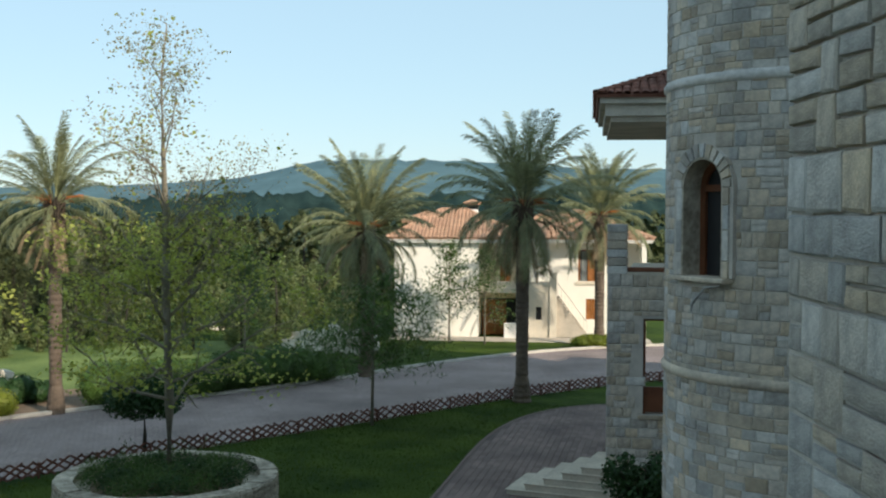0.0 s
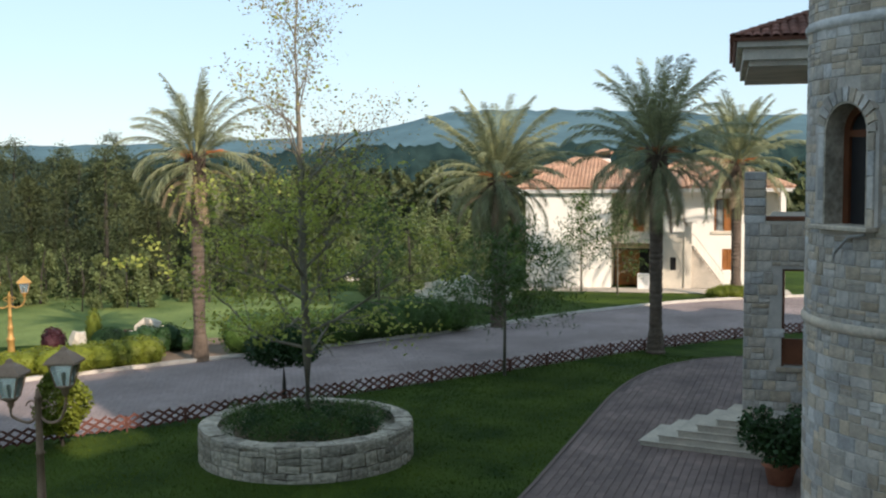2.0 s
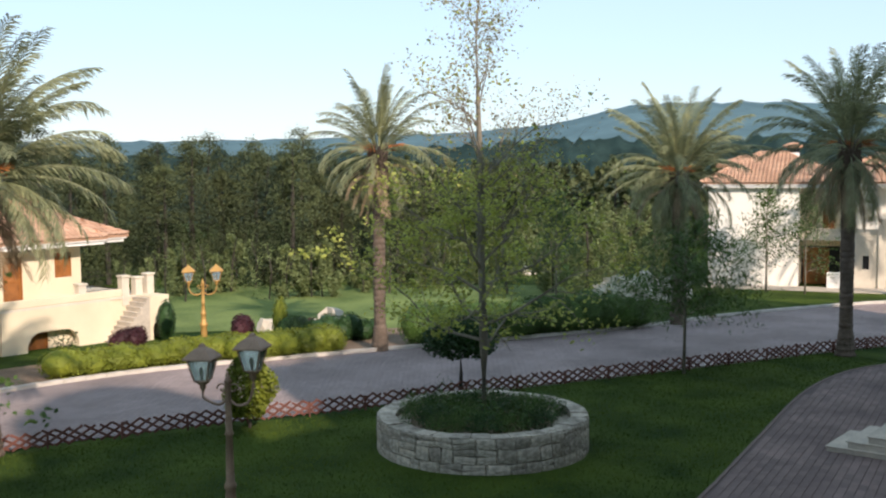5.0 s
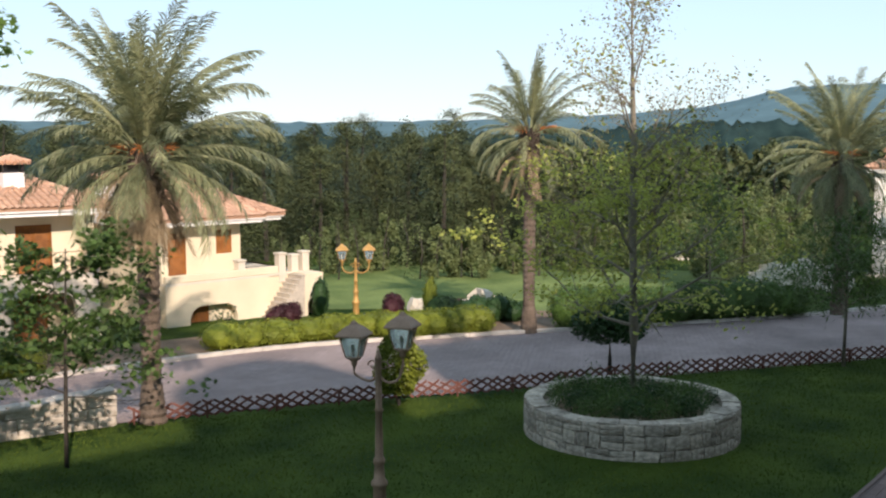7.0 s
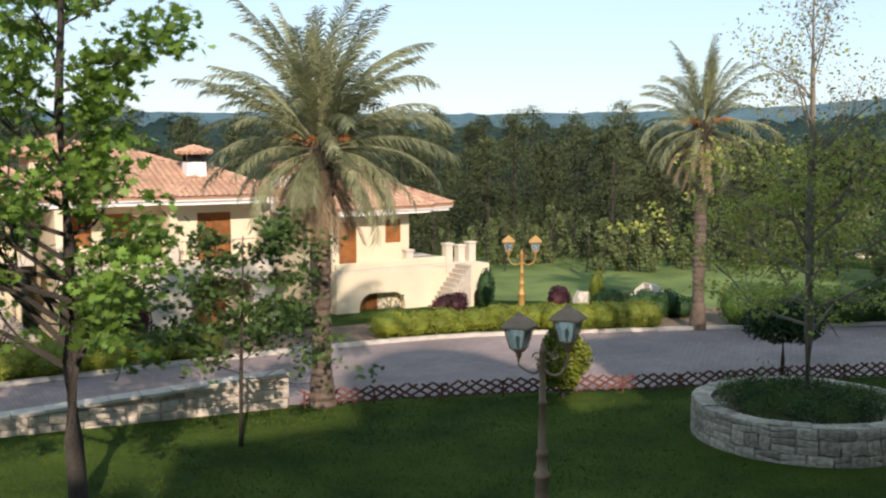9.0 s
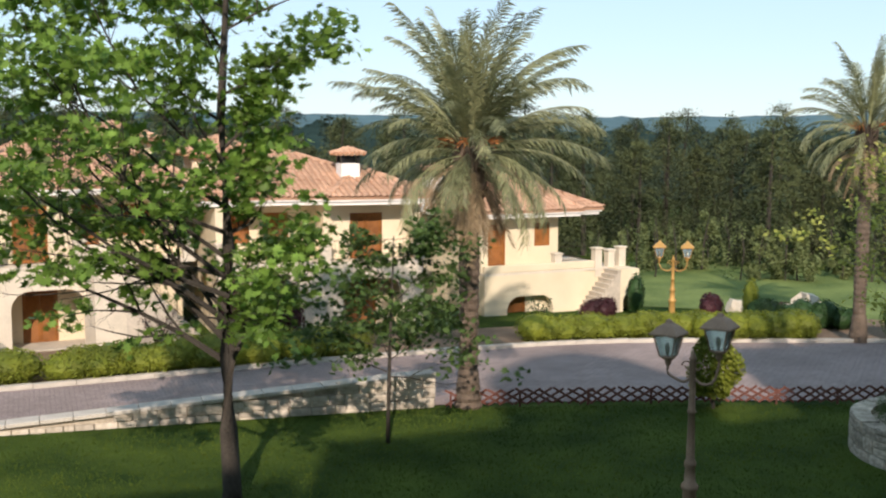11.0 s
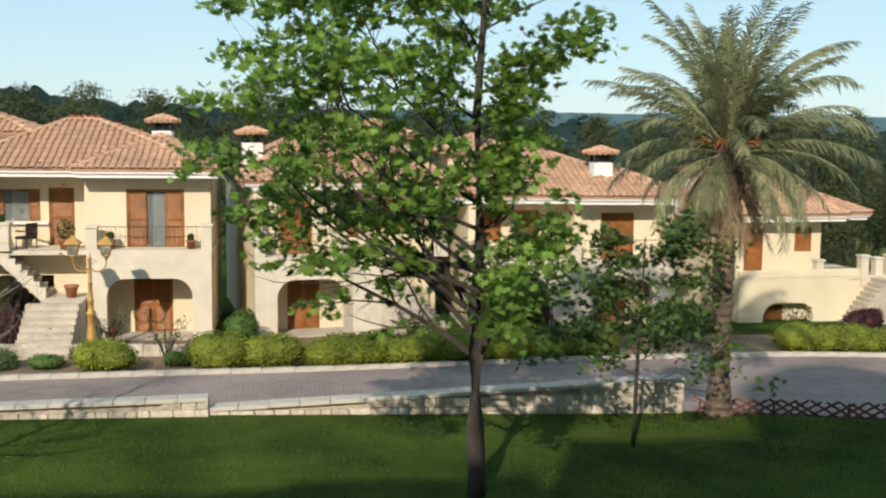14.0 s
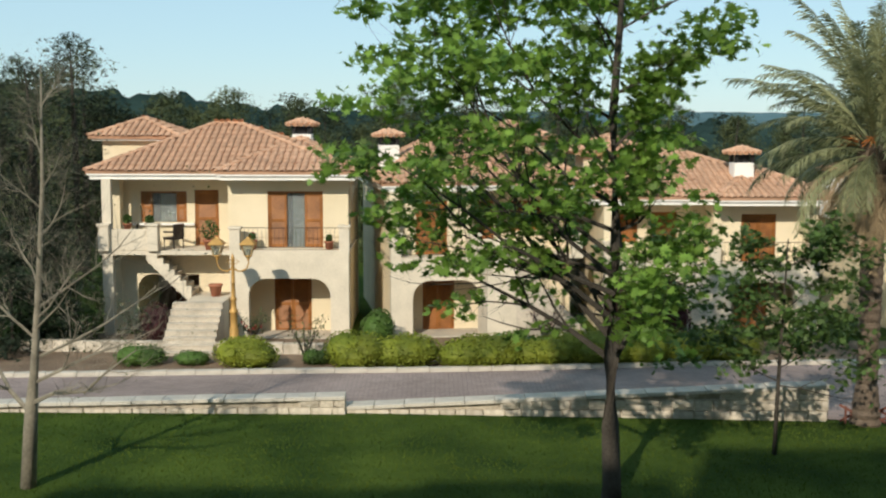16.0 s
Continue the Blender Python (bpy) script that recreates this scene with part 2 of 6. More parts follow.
def lathe(profile, n=16):
    """A turned form from (radius, height) pairs."""
    bm = bmesh.new()
    rings = [[bm.verts.new((max(r, 0.001) * math.cos(2 * math.pi * i / n), max(r, 0.001) * math.sin(2 * math.pi * i / n), z)) for i in range(n)] for r, z in profile]
    for a, b in zip(rings, rings[1:]):
        for i in range(n):
            bm.faces.new((a[i], a[(i + 1) % n], b[(i + 1) % n], b[i]))
    bm.faces.new(rings[0][::-1])
    bm.faces.new(rings[-1])
    return bm


def tube_into(verts, faces, pts, radii, n=6):
    """Adds a tapered tube along pts."""
    base = len(verts)
    for k, (p, r) in enumerate(zip(pts, radii)):
        d = (Vector(pts[min(k + 1, len(pts) - 1)]) - Vector(pts[max(k - 1, 0)])).normalized()
        q = d.to_track_quat("Z", "X")
        for i in range(n):
            a = 2 * math.pi * i / n
            verts.append(Vector(p) + q @ Vector((r * math.cos(a), r * math.sin(a), 0)))
    for k in range(len(pts) - 1):
        for i in range(n):
            a, b = base + k * n + i, base + k * n + (i + 1) % n
            faces.append((a, b, b + n, a + n))
    faces.append(tuple(base + i for i in range(n))[::-1])
    faces.append(tuple(base + (len(pts) - 1) * n + i for i in range(n)))


def a_tube(pts, radii, n=8):
    v, f = [], []
    tube_into(v, f, pts, radii if isinstance(radii, (list, tuple)) else [radii] * len(pts), n)
    bm = bmesh.new()
    vs = [bm.verts.new(p) for p in v]
    for q in f:
        bm.faces.new([vs[i] for i in q])
    return bm


SHAPES = {
    "oval": [(0, -0.5), (0.3, -0.12), (0.24, 0.2), (0, 0.5), (-0.24, 0.2), (-0.3, -0.12)],
    "lobed": [(0, -0.5), (0.12, -0.25), (0.42, -0.28), (0.28, -0.02), (0.52, 0.2), (0.2, 0.16), (0, 0.55), (-0.2, 0.16), (-0.52, 0.2), (-0.28, -0.02), (-0.42, -0.28), (-0.12, -0.25)],
    "palmate": [(0, -0.5), (0.08, -0.2), (0.36, -0.36), (0.26, -0.12), (0.56, 0.02), (0.28, 0.06), (0.4, 0.36), (0.12, 0.2), (0, 0.58), (-0.12, 0.2), (-0.4, 0.36), (-0.28, 0.06), (-0.56, 0.02), (-0.26, -0.12), (-0.36, -0.36), (-0.08, -0.2)],
    "spray": [(0, -0.5), (0.08, 0.0), (0.4, 0.35), (0.06, 0.12), (0, 0.6), (-0.07, 0.12), (-0.42, 0.3), (-0.08, 0.0)],
    "lance": [(0, -0.5), (0.09, 0), (0, 0.5), (-0.09, 0)],
    "tuft": [(-0.12, -0.5), (0.12, -0.5), (0.42, 0.3), (0.1, 0.2), (0, 0.55), (-0.16, 0.18), (-0.45, 0.25)],
}


def leaf_mesh(name, points, size, mat, shape="oval", rng=None, up=0.6, parent=None, label="", hang=0.0):
    """Many small leaves, one at each point, turned at random but more often face up."""
    rng = rng or np.random.default_rng(1)
    pts = np.asarray(points, float)
    n = len(pts)
    prof = np.array(SHAPES[shape], float)
    k = len(prof)
    nor = rng.normal(size=(n, 3))
    nor[:, 2] = np.abs(nor[:, 2]) + up
    nor /= np.linalg.norm(nor, axis=1)[:, None]
    t = rng.normal(size=(n, 3))
    t[:, 2] -= hang
    t -= nor * (t * nor).sum(1)[:, None]
    t /= np.linalg.norm(t, axis=1)[:, None]
    b = np.cross(nor, t)
    s = size * rng.uniform(0.6, 1.3, n)
    v = pts[:, None, :] + s[:, None, None] * (prof[None, :, 0, None] * b[:, None, :] + prof[None, :, 1, None] * t[:, None, :])
    v += (s[:, None] * 0.18 * np.abs(prof[None, :, 0]))[:, :, None] * nor[:, None, :]
    me = bpy.data.meshes.new(name)
    me.vertices.add(n * k)
    me.vertices.foreach_set("co", v.reshape(-1))
    me.loops.add(n * k)
    me.loops.foreach_set("vertex_index", np.arange(n * k, dtype=np.int32))
    me.polygons.add(n)
    me.polygons.foreach_set("loop_start", np.arange(0, n * k, k, dtype=np.int32))
    me.update(calc_edges=True)
    me.materials.append(mat)
    ob = new(name, me)
    if parent:
        ob.parent = parent
    if label:
        ob["label"] = label
    return ob


def strip(name, a, b, mat, lift, cols=6):
    """A flat sheet between two lines of (x, y), draped on the ground."""
    v, f = [], []
    for (ax, ay), (bx, by) in zip(a, b):
        for i in range(cols + 1):
            s = i / cols
            x, y = ax + (bx - ax) * s, ay + (by - ay) * s
            v.append((x, y, ground_z(y) + lift))
    w = cols + 1
    for k in range(len(a) - 1):
        for i in range(cols):
            f.append((k * w + i, k * w + i + 1, (k + 1) * w + i + 1, (k + 1) * w + i))
    return tagged(mesh_object(name, v, f, mat), kind="structure")


def smooth_line(pts, n):
    """n points on a smooth line through pts (Catmull-Rom), evenly spaced by parameter."""
    p = [np.array(q, float) for q in pts]
    p = [2 * p[0] - p[1], *p, 2 * p[-1] - p[-2]]
    out = []
    for i in range(n):
        u = i / (n - 1) * (len(p) - 3)
        k = min(int(u), len(p) - 4)
        s = u - k
        a, b, c, d = p[k:k + 4]
        out.append(tuple(0.5 * (2 * b + (c - a) * s + (2 * a - 5 * b + 4 * c - d) * s * s + (3 * b - a - 3 * c + d) * s ** 3)))
    return out


def kerb_along(name, line, width, height, lift, mat, seed=3, length=0.9):
    """Kerb stones end to end along a line, each a block of its own under one parent."""
    root = tagged(thing(name, Matrix.Identity(4), "", ""), kind="structure")
    shared = a_box(-0.5, -0.5, -0.5, 0.5, 0.5, 0.5, bevel=0.04)
    first = part("kerb_stone", shared, mat, root)
    base = first.data
    scene.collection.objects.unlink(first)
    bpy.data.objects.remove(first)
    pts = [np.array(p) for p in line]
    for p, q in zip(pts, pts[1:]):
        d = q - p
        ln = float(np.hypot(*d))
        n = max(1, round(ln / length))
        for i in range(n):
            c = p + d * (i + 0.5) / n
            ob = new("kerb_stone", base)
            ob.parent = root
            ob.matrix_basis = Matrix.LocRotScale((c[0], c[1], ground_z(c[1]) + lift + height / 2), Euler((0, 0, math.atan2(d[1], d[0]))), (ln / n - 0.012, width, height))
    return root


# ---- ground, road, walk ----
v, f = [], []
RINGS = [0.5, 8, 14, 20, 26, 32, 40, 50, 65, 90, 130, 200, 320, 600, 1200, 2500, 4500]
for r in RINGS:
    for i in range(96):
        a = 2 * math.pi * i / 96
        x, y = r * math.cos(a), r * math.sin(a)
        drop = -0.05 * max(0.0, min(r, 600) - 85) if r > 85 else 0.0
        v.append((x, y, ground_z(max(-90, min(y, 90))) + drop))
for k in range(len(RINGS) - 1):
    for i in range(96):
        f.append((k * 96 + i, k * 96 + (i + 1) % 96, (k + 1) * 96 + (i + 1) % 96, (k + 1) * 96 + i))
f.append(tuple(range(96)))
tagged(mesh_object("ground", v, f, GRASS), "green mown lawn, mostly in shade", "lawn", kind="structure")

FAR_EDGE = smooth_line([(-28.4, -45), (-30.0, -22), (-31.0, -12.6), (-32.0, -4.2), (-32.6, 1.2), (-33.9, 9.6), (-34.4, 18.0), (-32.9, 24.7), (-30.4, 33.0), (-28.4, 41.0), (-27.9, 45.5), (-26.6, 51), (-24.3, 57.2), (-19, 64), (-8, 72), (10, 78)], 80)
FENCE_LINE = [(-27.4, 10.4), (-26.2, 16.1), (-24.9, 20.4), (-23.9, 25.3), (-22.0, 32.0), (-19.8, 40.2), (-17.9, 45.4), (-15.5, 50.0)]
NEAR_EDGE = smooth_line([(-26.0, -45), (-27.3, -22), (-27.75, -11), (-27.85, -2.2), (-27.75, 4), (-27.5, 10.2), (-26.3, 16.1), (-25.0, 20.4), (-24.0, 25.3), (-22.1, 32.0), (-19.9, 40.2), (-18.0, 45.4), (-15.6, 50.0), (-11, 54), (-2, 58), (10, 60)], 80)
strip("road", FAR_EDGE, NEAR_EDGE, ROADM, 0.03, 8)["label"] = "grey-mauve paved road, shaded in parts"
kerb_along("kerb_far", [(x - 0.1, y) for x, y in FAR_EDGE], 0.22, 0.16, 0.0, KERBM)
kerb_along("kerb_near", [(x + 0.08, y) for x, y in NEAR_EDGE[40:]], 0.12, 0.07, 0.0, KERBM)
WALK_EDGE = smooth_line([(-9.5, 8), (-11.2, 14), (-12.7, 19.9), (-14.6, 25.8), (-16.65, 32.2), (-17.35, 36.2), (-17.1, 38.8), (-16.1, 40.7), (-13.5, 42.5), (-9, 43.5)], 40)
strip("pavement", WALK_EDGE, [(max(x + 3, -1.5), y) for x, y in WALK_EDGE], WALKM, 0.025, 6)["label"] = "dark grey-brown paved garden walk"
kerb_along("walk_edging", [(x - 0.05, y) for x, y in WALK_EDGE], 0.09, 0.045, 0.0, PAVER_J, length=0.4)
# A lighter green paints the sunlight onto this far strip of lawn.
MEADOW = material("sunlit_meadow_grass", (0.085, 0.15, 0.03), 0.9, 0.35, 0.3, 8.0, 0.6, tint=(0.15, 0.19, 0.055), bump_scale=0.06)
strip("meadow", [(-48.5 * math.sin(radians(q)), 48.5 * math.cos(radians(q))) for q in range(36, 64)], [(-66 * math.sin(radians(q)), 66 * math.cos(radians(q))) for q in range(36, 64)], MEADOW, 0.03, 8)["label"] = "meadow lawn beyond the hedges, coloured lighter for sunlight"
strip("garden_bed", [(x - 0.21, y) for x, y in FAR_EDGE[:46]], [(min(-38.0, x - 4), y) for x, y in FAR_EDGE[:46]], SOIL, 0.02, 6)["label"] = "brown soil of the villas' front gardens"


# ---- villas ----
def wall_u(name, parent, mat, u0, u1, z0, z1, d0, d1, holes=(), label=""):
    """A wall along u, from depth d0 to d1, with holes (u0, u1, z0, z1) cut right through."""
    us = sorted({u0, u1, *[h[0] for h in holes], *[h[1] for h in holes]})
    zs = sorted({z0, z1, *[h[2] for h in holes], *[h[3] for h in holes]})
    bm = bmesh.new()
    for a, b in zip(us, us[1:]):
        for c, d in zip(zs, zs[1:]):
            mu, mz = (a + b) / 2, (c + d) / 2
            if not any(h[0] < mu < h[1] and h[2] < mz < h[3] for h in holes):
                box(bm, a, d0, c, b, d1, d)
    bmesh.ops.remove_doubles(bm, verts=bm.verts, dist=1e-4)
    return part(name, bm, mat, parent, label)


def wall_d(name, parent, mat, u0, u1, z0, z1, d0, d1, label=""):
    return part(name, a_box(u0, d0, z0, u1, d1, z1), mat, parent, label)


def arch_corner(parent, u, z, r, d0, d1, side, mat):
    """Fills the corner of an opening to a quarter round."""
    bm = bmesh.new()
    pts = [(u, z)] + [(u + side * (r - r * math.cos(a)), z - r + r * math.sin(a)) for a in [math.pi / 2 * i / 8 for i in range(9)]]
    lo = [bm.verts.new((p[0], d0, p[1])) for p in pts]
    hi = [bm.verts.new((p[0], d1, p[1])) for p in pts]
    bm.faces.new(lo), bm.faces.new(hi[::-1])
    for i in range(len(pts)):
        j = (i + 1) % len(pts)
        bm.faces.new((lo[i], lo[j], hi[j], hi[i]))
    return part("arch_corner", bm, mat, parent)


def leaf_panel(name, parent, u0, u1, z0, z1, d, mat, label=""):
    """A wooden door or shutter leaf: stiles, rails and slats set back."""
    bm = bmesh.new()
    w = 0.07
    rails = sorted([(z0, z0 + 0.12), ((z0 + z1) / 2 - 0.05, (z0 + z1) / 2 + 0.05), (z1 - 0.1, z1)])
    for a, b in ((u0, u0 + w), (u0 + w, u1 - w), (u1 - w, u1)):
        zs = [q for r in rails for q in r]
        for k, (c, e) in enumerate(zip(zs, zs[1:])):
            if k % 2 == 0 or a != u0 + w:
                box(bm, a, d, c, b, d + 0.05, e)
    bmesh.ops.remove_doubles(bm, verts=bm.verts, dist=1e-4)
    for (_, lo), (hi, _) in zip(rails, rails[1:]):
        n = max(3, int((hi - lo) / 0.07))
        rows = []
        for k in range(n):
            a, b = lo + (hi - lo) * k / n, lo + (hi - lo) * (k + 1) / n
            rows += [[bm.verts.new((u, d + 0.012, a)) for u in (u0 + w, u1 - w)], [bm.verts.new((u, d + 0.04, b)) for u in (u0 + w, u1 - w)]]
        for p, q in zip(rows, rows[1:]):
            bm.faces.new((p[0], p[1], q[1], q[0]))
    return part(name, bm, mat, parent, label)


def shuttered_door(parent, u0, u1, z0, z1, d, glass=None, leaves=2):
    """A door or window in a wooden frame: closed slatted leaves, or leaves folded back beside a pane."""
    root = new("shuttered_window")
    root.parent = parent
    bm = bmesh.new()
    box(bm, u0, d, z0, u0 + 0.05, d + 0.12, z1), box(bm, u1 - 0.05, d, z0, u1, d + 0.12, z1), box(bm, u0 + 0.05, d, z1 - 0.06, u1 - 0.05, d + 0.12, z1)
    part("frame", bm, WOOD, root)
    if glass:
        g0, g1 = glass
        leaf_panel("shutter", root, u0 + 0.05, g0, z0, z1 - 0.06, d + 0.03, WOOD)
        leaf_panel("shutter", root, g1, u1 - 0.05, z0, z1 - 0.06, d + 0.03, WOOD)
        part("pane", a_box(g0, d + 0.1, z0, g1, d + 0.11, z1 - 0.06), GLASS, root)
        v, f = [], []
        n = 24
        for i in range(n + 1):
            u = g0 + (g1 - g0) * (0.3 + 0.65 * i / n)
            w = d + 0.2 + 0.03 * math.sin(i * 1.7)
            v += [(u, w, z0 + 0.03), (u, w, z1 - 0.1)]
        f = [(2 * i, 2 * i + 2, 2 * i + 3, 2 * i + 1) for i in range(n)]
        mesh_object("curtain", v, f, CURTAIN, root, "pale grey-green curtain")
        # This near-black sheet paints the darkness of the room behind.
        part("room_shade", a_box(g0 - 0.2, d + 0.4, z0, g1 + 0.2, d + 0.42, z1), DARK, root)
    else:
        w = (u1 - u0 - 0.1) / leaves
        for i in range(leaves):
            leaf_panel("shutter", root, u0 + 0.05 + w * i, u0 + 0.05 + w * (i + 1) - 0.01, z0, z1 - 0.06, d + 0.03, WOOD)
    return root


TILE_W, TILE_L = 0.235, 0.4


def tile_arc():
    """One barrel tile, convex, its wider end at the eave."""
    v, f = [], []
    for y, r, lift in ((0.0, 0.108, 0.022), (TILE_L + 0.05, 0.094, 0.0)):
        for th in (0.0, 0.01):
            for i in range(6):
                a = math.pi * i / 5
                v.append(((r - th) * math.cos(a), y, (r - th) * math.sin(a) * 0.62 + lift))
    for i in range(5):
        f += [(i, i + 1, i + 13, i + 12), (i, i + 6, i + 7, i + 1)]
    return v, f


TV, TF = tile_arc()
SINGLE_TILE = bpy.data.meshes.new("roof_tile")
SINGLE_TILE.from_pydata(TV, [], TF)
SINGLE_TILE.materials.append(TILE_OBJ)


def inside(poly, x, y):
    hit = False
    for (x0, y0), (x1, y1) in zip(poly, poly[1:] + poly[:1]):
        if (y0 > y) != (y1 > y) and x < (x1 - x0) * (y - y0) / (y1 - y0) + x0:
            hit = not hit
    return hit


def roof_plane(parent, corners, mat, single=False, rng=random.Random(5)):
    """Tiles on one slope. corners: eave start, eave end, then the upper corners in turn."""
    c = [Vector(p) for p in corners]
    ex = (c[1] - c[0]).normalized()
    nor = ex.cross(c[-1] - c[0]).normalized()
    if nor.z < 0:
        nor = -nor
    ey = nor.cross(ex)
    if ey.z < 0:
        ey = -ey
    bm = bmesh.new()
    lo = [bm.verts.new(p - nor * 0.10) for p in c]
    hi = [bm.verts.new(p - nor * 0.005) for p in c]
    bm.faces.new(hi), bm.faces.new(lo[::-1])
    for i in range(len(c)):
        j = (i + 1) % len(c)
        bm.faces.new((lo[i], lo[j], hi[j], hi[i]))
    part("roof_slope", bm, mat, parent)
    flat = [((p - c[0]).dot(ex), (p - c[0]).dot(ey)) for p in c]
    x0, x1 = min(p[0] for p in flat), max(p[0] for p in flat)
    y1 = max(p[1] for p in flat)
    verts, faces, spots = [], [], []
    for j in range(int(y1 / TILE_L) + 1):
        for i in range(int((x1 - x0) / TILE_W) + 1):
            x, y = x0 + (i + 0.5) * TILE_W, j * TILE_L - 0.06
            if inside(flat, x, y + TILE_L * 0.5):
                spots.append((x + rng.uniform(-0.008, 0.008), y + rng.uniform(-0.02, 0.02), rng.uniform(-0.04, 0.04), rng.uniform(0, 0.012)))
    turn = Matrix((ex, ey, nor)).transposed().to_4x4()
    for k, (x, y, a, lift) in enumerate(spots):
        m = Matrix.Translation(c[0] + ex * x + ey * y + nor * lift) @ turn @ Matrix.Rotation(a, 4, "Z")
        if single and k < 300:
            ob = new("roof_tile", SINGLE_TILE)
            ob.parent = parent
            ob.matrix_basis = m
        else:
            b = len(verts)
            verts += [m @ Vector(p) for p in TV]
            faces += [tuple(b + q for q in t) for t in TF]
    if verts:
        tagged(mesh_object("roof_tiles", verts, faces, mat, parent), kind="stuff")
    return c


def ridge_capping(parent, p, q, mat):
    """A row of overlapping cap tiles along a hip or ridge."""
    p, q = Vector(p), Vector(q)
    d = q - p
    n = max(1, int(d.length / 0.36))
    verts, faces = [], []
    turn = d.to_track_quat("Y", "Z").to_matrix().to_4x4()
    for i in range(n):
        m = Matrix.Translation(p + d * i / n + Vector((0, 0, 0.02))) @ turn @ Matrix.Diagonal((1.25, 1.0, 1.2, 1))
        b = len(verts)
        verts += [m @ Vector(t) for t in TV]
        faces += [tuple(b + k for k in t) for t in TF]
    tagged(mesh_object("ridge_capping", verts, faces, mat, parent), kind="stuff")


def hip_roof(parent, u0, u1, d0, d1, z, rise, mat, ridge=None, single=False, planes="frlb"):
    """A hipped roof over the eaves rectangle; ridge: (u start, u end, depth), or midway."""
    w, dp = u1 - u0, d1 - d0
    if ridge is None:
        ridge = ((u0 + u1) / 2 - max(0, (w - dp) / 2), (u0 + u1) / 2 + max(0, (w - dp) / 2), (d0 + d1) / 2)
    a, b, c, d = (u0, d0, z), (u1, d0, z), (u1, d1, z), (u0, d1, z)
    r0, r1 = (ridge[0], ridge[2], z + rise), (ridge[1], ridge[2], z + rise)
    point = abs(ridge[1] - ridge[0]) < 0.02
    if "f" in planes:
        roof_plane(parent, (a, b, r0) if point else (a, b, r1, r0), mat, single)
    if "r" in planes:
        roof_plane(parent, (b, c, r1), mat)
    if "b" in planes:
        roof_plane(parent, (c, d, r0) if point else (c, d, r0, r1), mat)
    if "l" in planes:
        roof_plane(parent, (d, a, r0), mat)
    for p, q in ((a, r0), (b, r1), (c, r1), (d, r0)):
        ridge_capping(parent, p, q, mat)
    if not point:
        ridge_capping(parent, r0, r1, mat)


def eaves(parent, u0, u1, d0, d1, z, over=0.12):
    """White stepped cornice below the tiles, and the soffit."""
    bm = bmesh.new()
    box(bm, u0 + 0.04, d0 + 0.04, z - 0.15, u1 - 0.04, d1 - 0.04, z - 0.03)
    box(bm, u0 + 0.12, d0 + 0.12, z - 0.29, u1 - 0.12, d1 - 0.12, z - 0.16)
    box(bm, u0 + 0.08, d0 + 0.08, z - 0.16, u1 - 0.08, d1 - 0.08, z - 0.15)
    return part("cornice", bm, WHITE, parent, "white painted stepped cornice")


def chimney(parent, u, d, z0, z1, mat):
    root = new("chimney")
    root.parent = parent
    root.location = (u, d, 0)
    part("flue", a_box(-0.36, -0.36, z0, 0.36, 0.36, z1 - 0.3, bevel=0.02), WHITE, root)
    # Gap pillars and a near-black core that stands in for shade between them.
    bm = bmesh.new()
    for a in (-0.3, 0.3):
        for b in (-0.3, 0.3):
            box(bm, a - 0.06, b - 0.06, z1 - 0.3, a + 0.06, b + 0.06, z1)
    box(bm, -0.2, -0.2, z1 - 0.3, 0.2, 0.2, z1)
    part("smoke_gap_shade", bm, DARK, root)
    part("cap_slab", a_box(-0.46, -0.46, z1, 0.46, 0.46, z1 + 0.06), WHITE, root)
    cap = new("chimney_cap")
    cap.parent = root
    verts, faces = [], []
    bm = bmesh.new()
    base = [bm.verts.new((sx * 0.56, sy * 0.56, z1 + 0.06)) for sx, sy in ((-1, -1), (1, -1), (1, 1), (-1, 1))]
    top = bm.verts.new((0, 0, z1 + 0.36))
    bm.faces.new(base[::-1])
    for i in range(4):
        bm.faces.new((base[i], base[(i + 1) % 4], top))
    for i in range(4):
        p, q = base[i].co.copy(), base[(i + 1) % 4].co.copy()
        for k in range(5):
            s = p.lerp(q, (k + 0.5) / 5)
            e = s.lerp(Vector((0, 0, z1 + 0.36)), 0.75 if k == 2 else 0.4)
            bmesh.ops.create_cone(bm, segments=6, radius1=0.09, radius2=0.05, depth=(e - s).length, cap_ends=True,
                                  matrix=Matrix.Translation((s + e) / 2) @ (e - s).to_track_quat("Z", "Y").to_matrix().to_4x4())
    part("cap_tiles", bm, mat, cap)
    return root


def railing(parent, p, q, height=0.75, n=None):
    """Thin iron railing: two rails and uprights."""
    p, q = Vector(p), Vector(q)
    root = new("railing")
    root.parent = parent
    n = n or max(2, int((q - p).length / 0.14))
    up = Vector((0, 0, height))
    part("rail", a_tube([p + up, q + up], 0.013, 5), IRON, root)
    part("rail", a_tube([p + up * 0.12, q + up * 0.12], 0.014, 5), IRON, root)
    for i in range(n + 1):
        s = p.lerp(q, i / n)
        part("baluster", a_tube([s + up * 0.12, s + up], 0.005, 4), IRON, root)
    return root


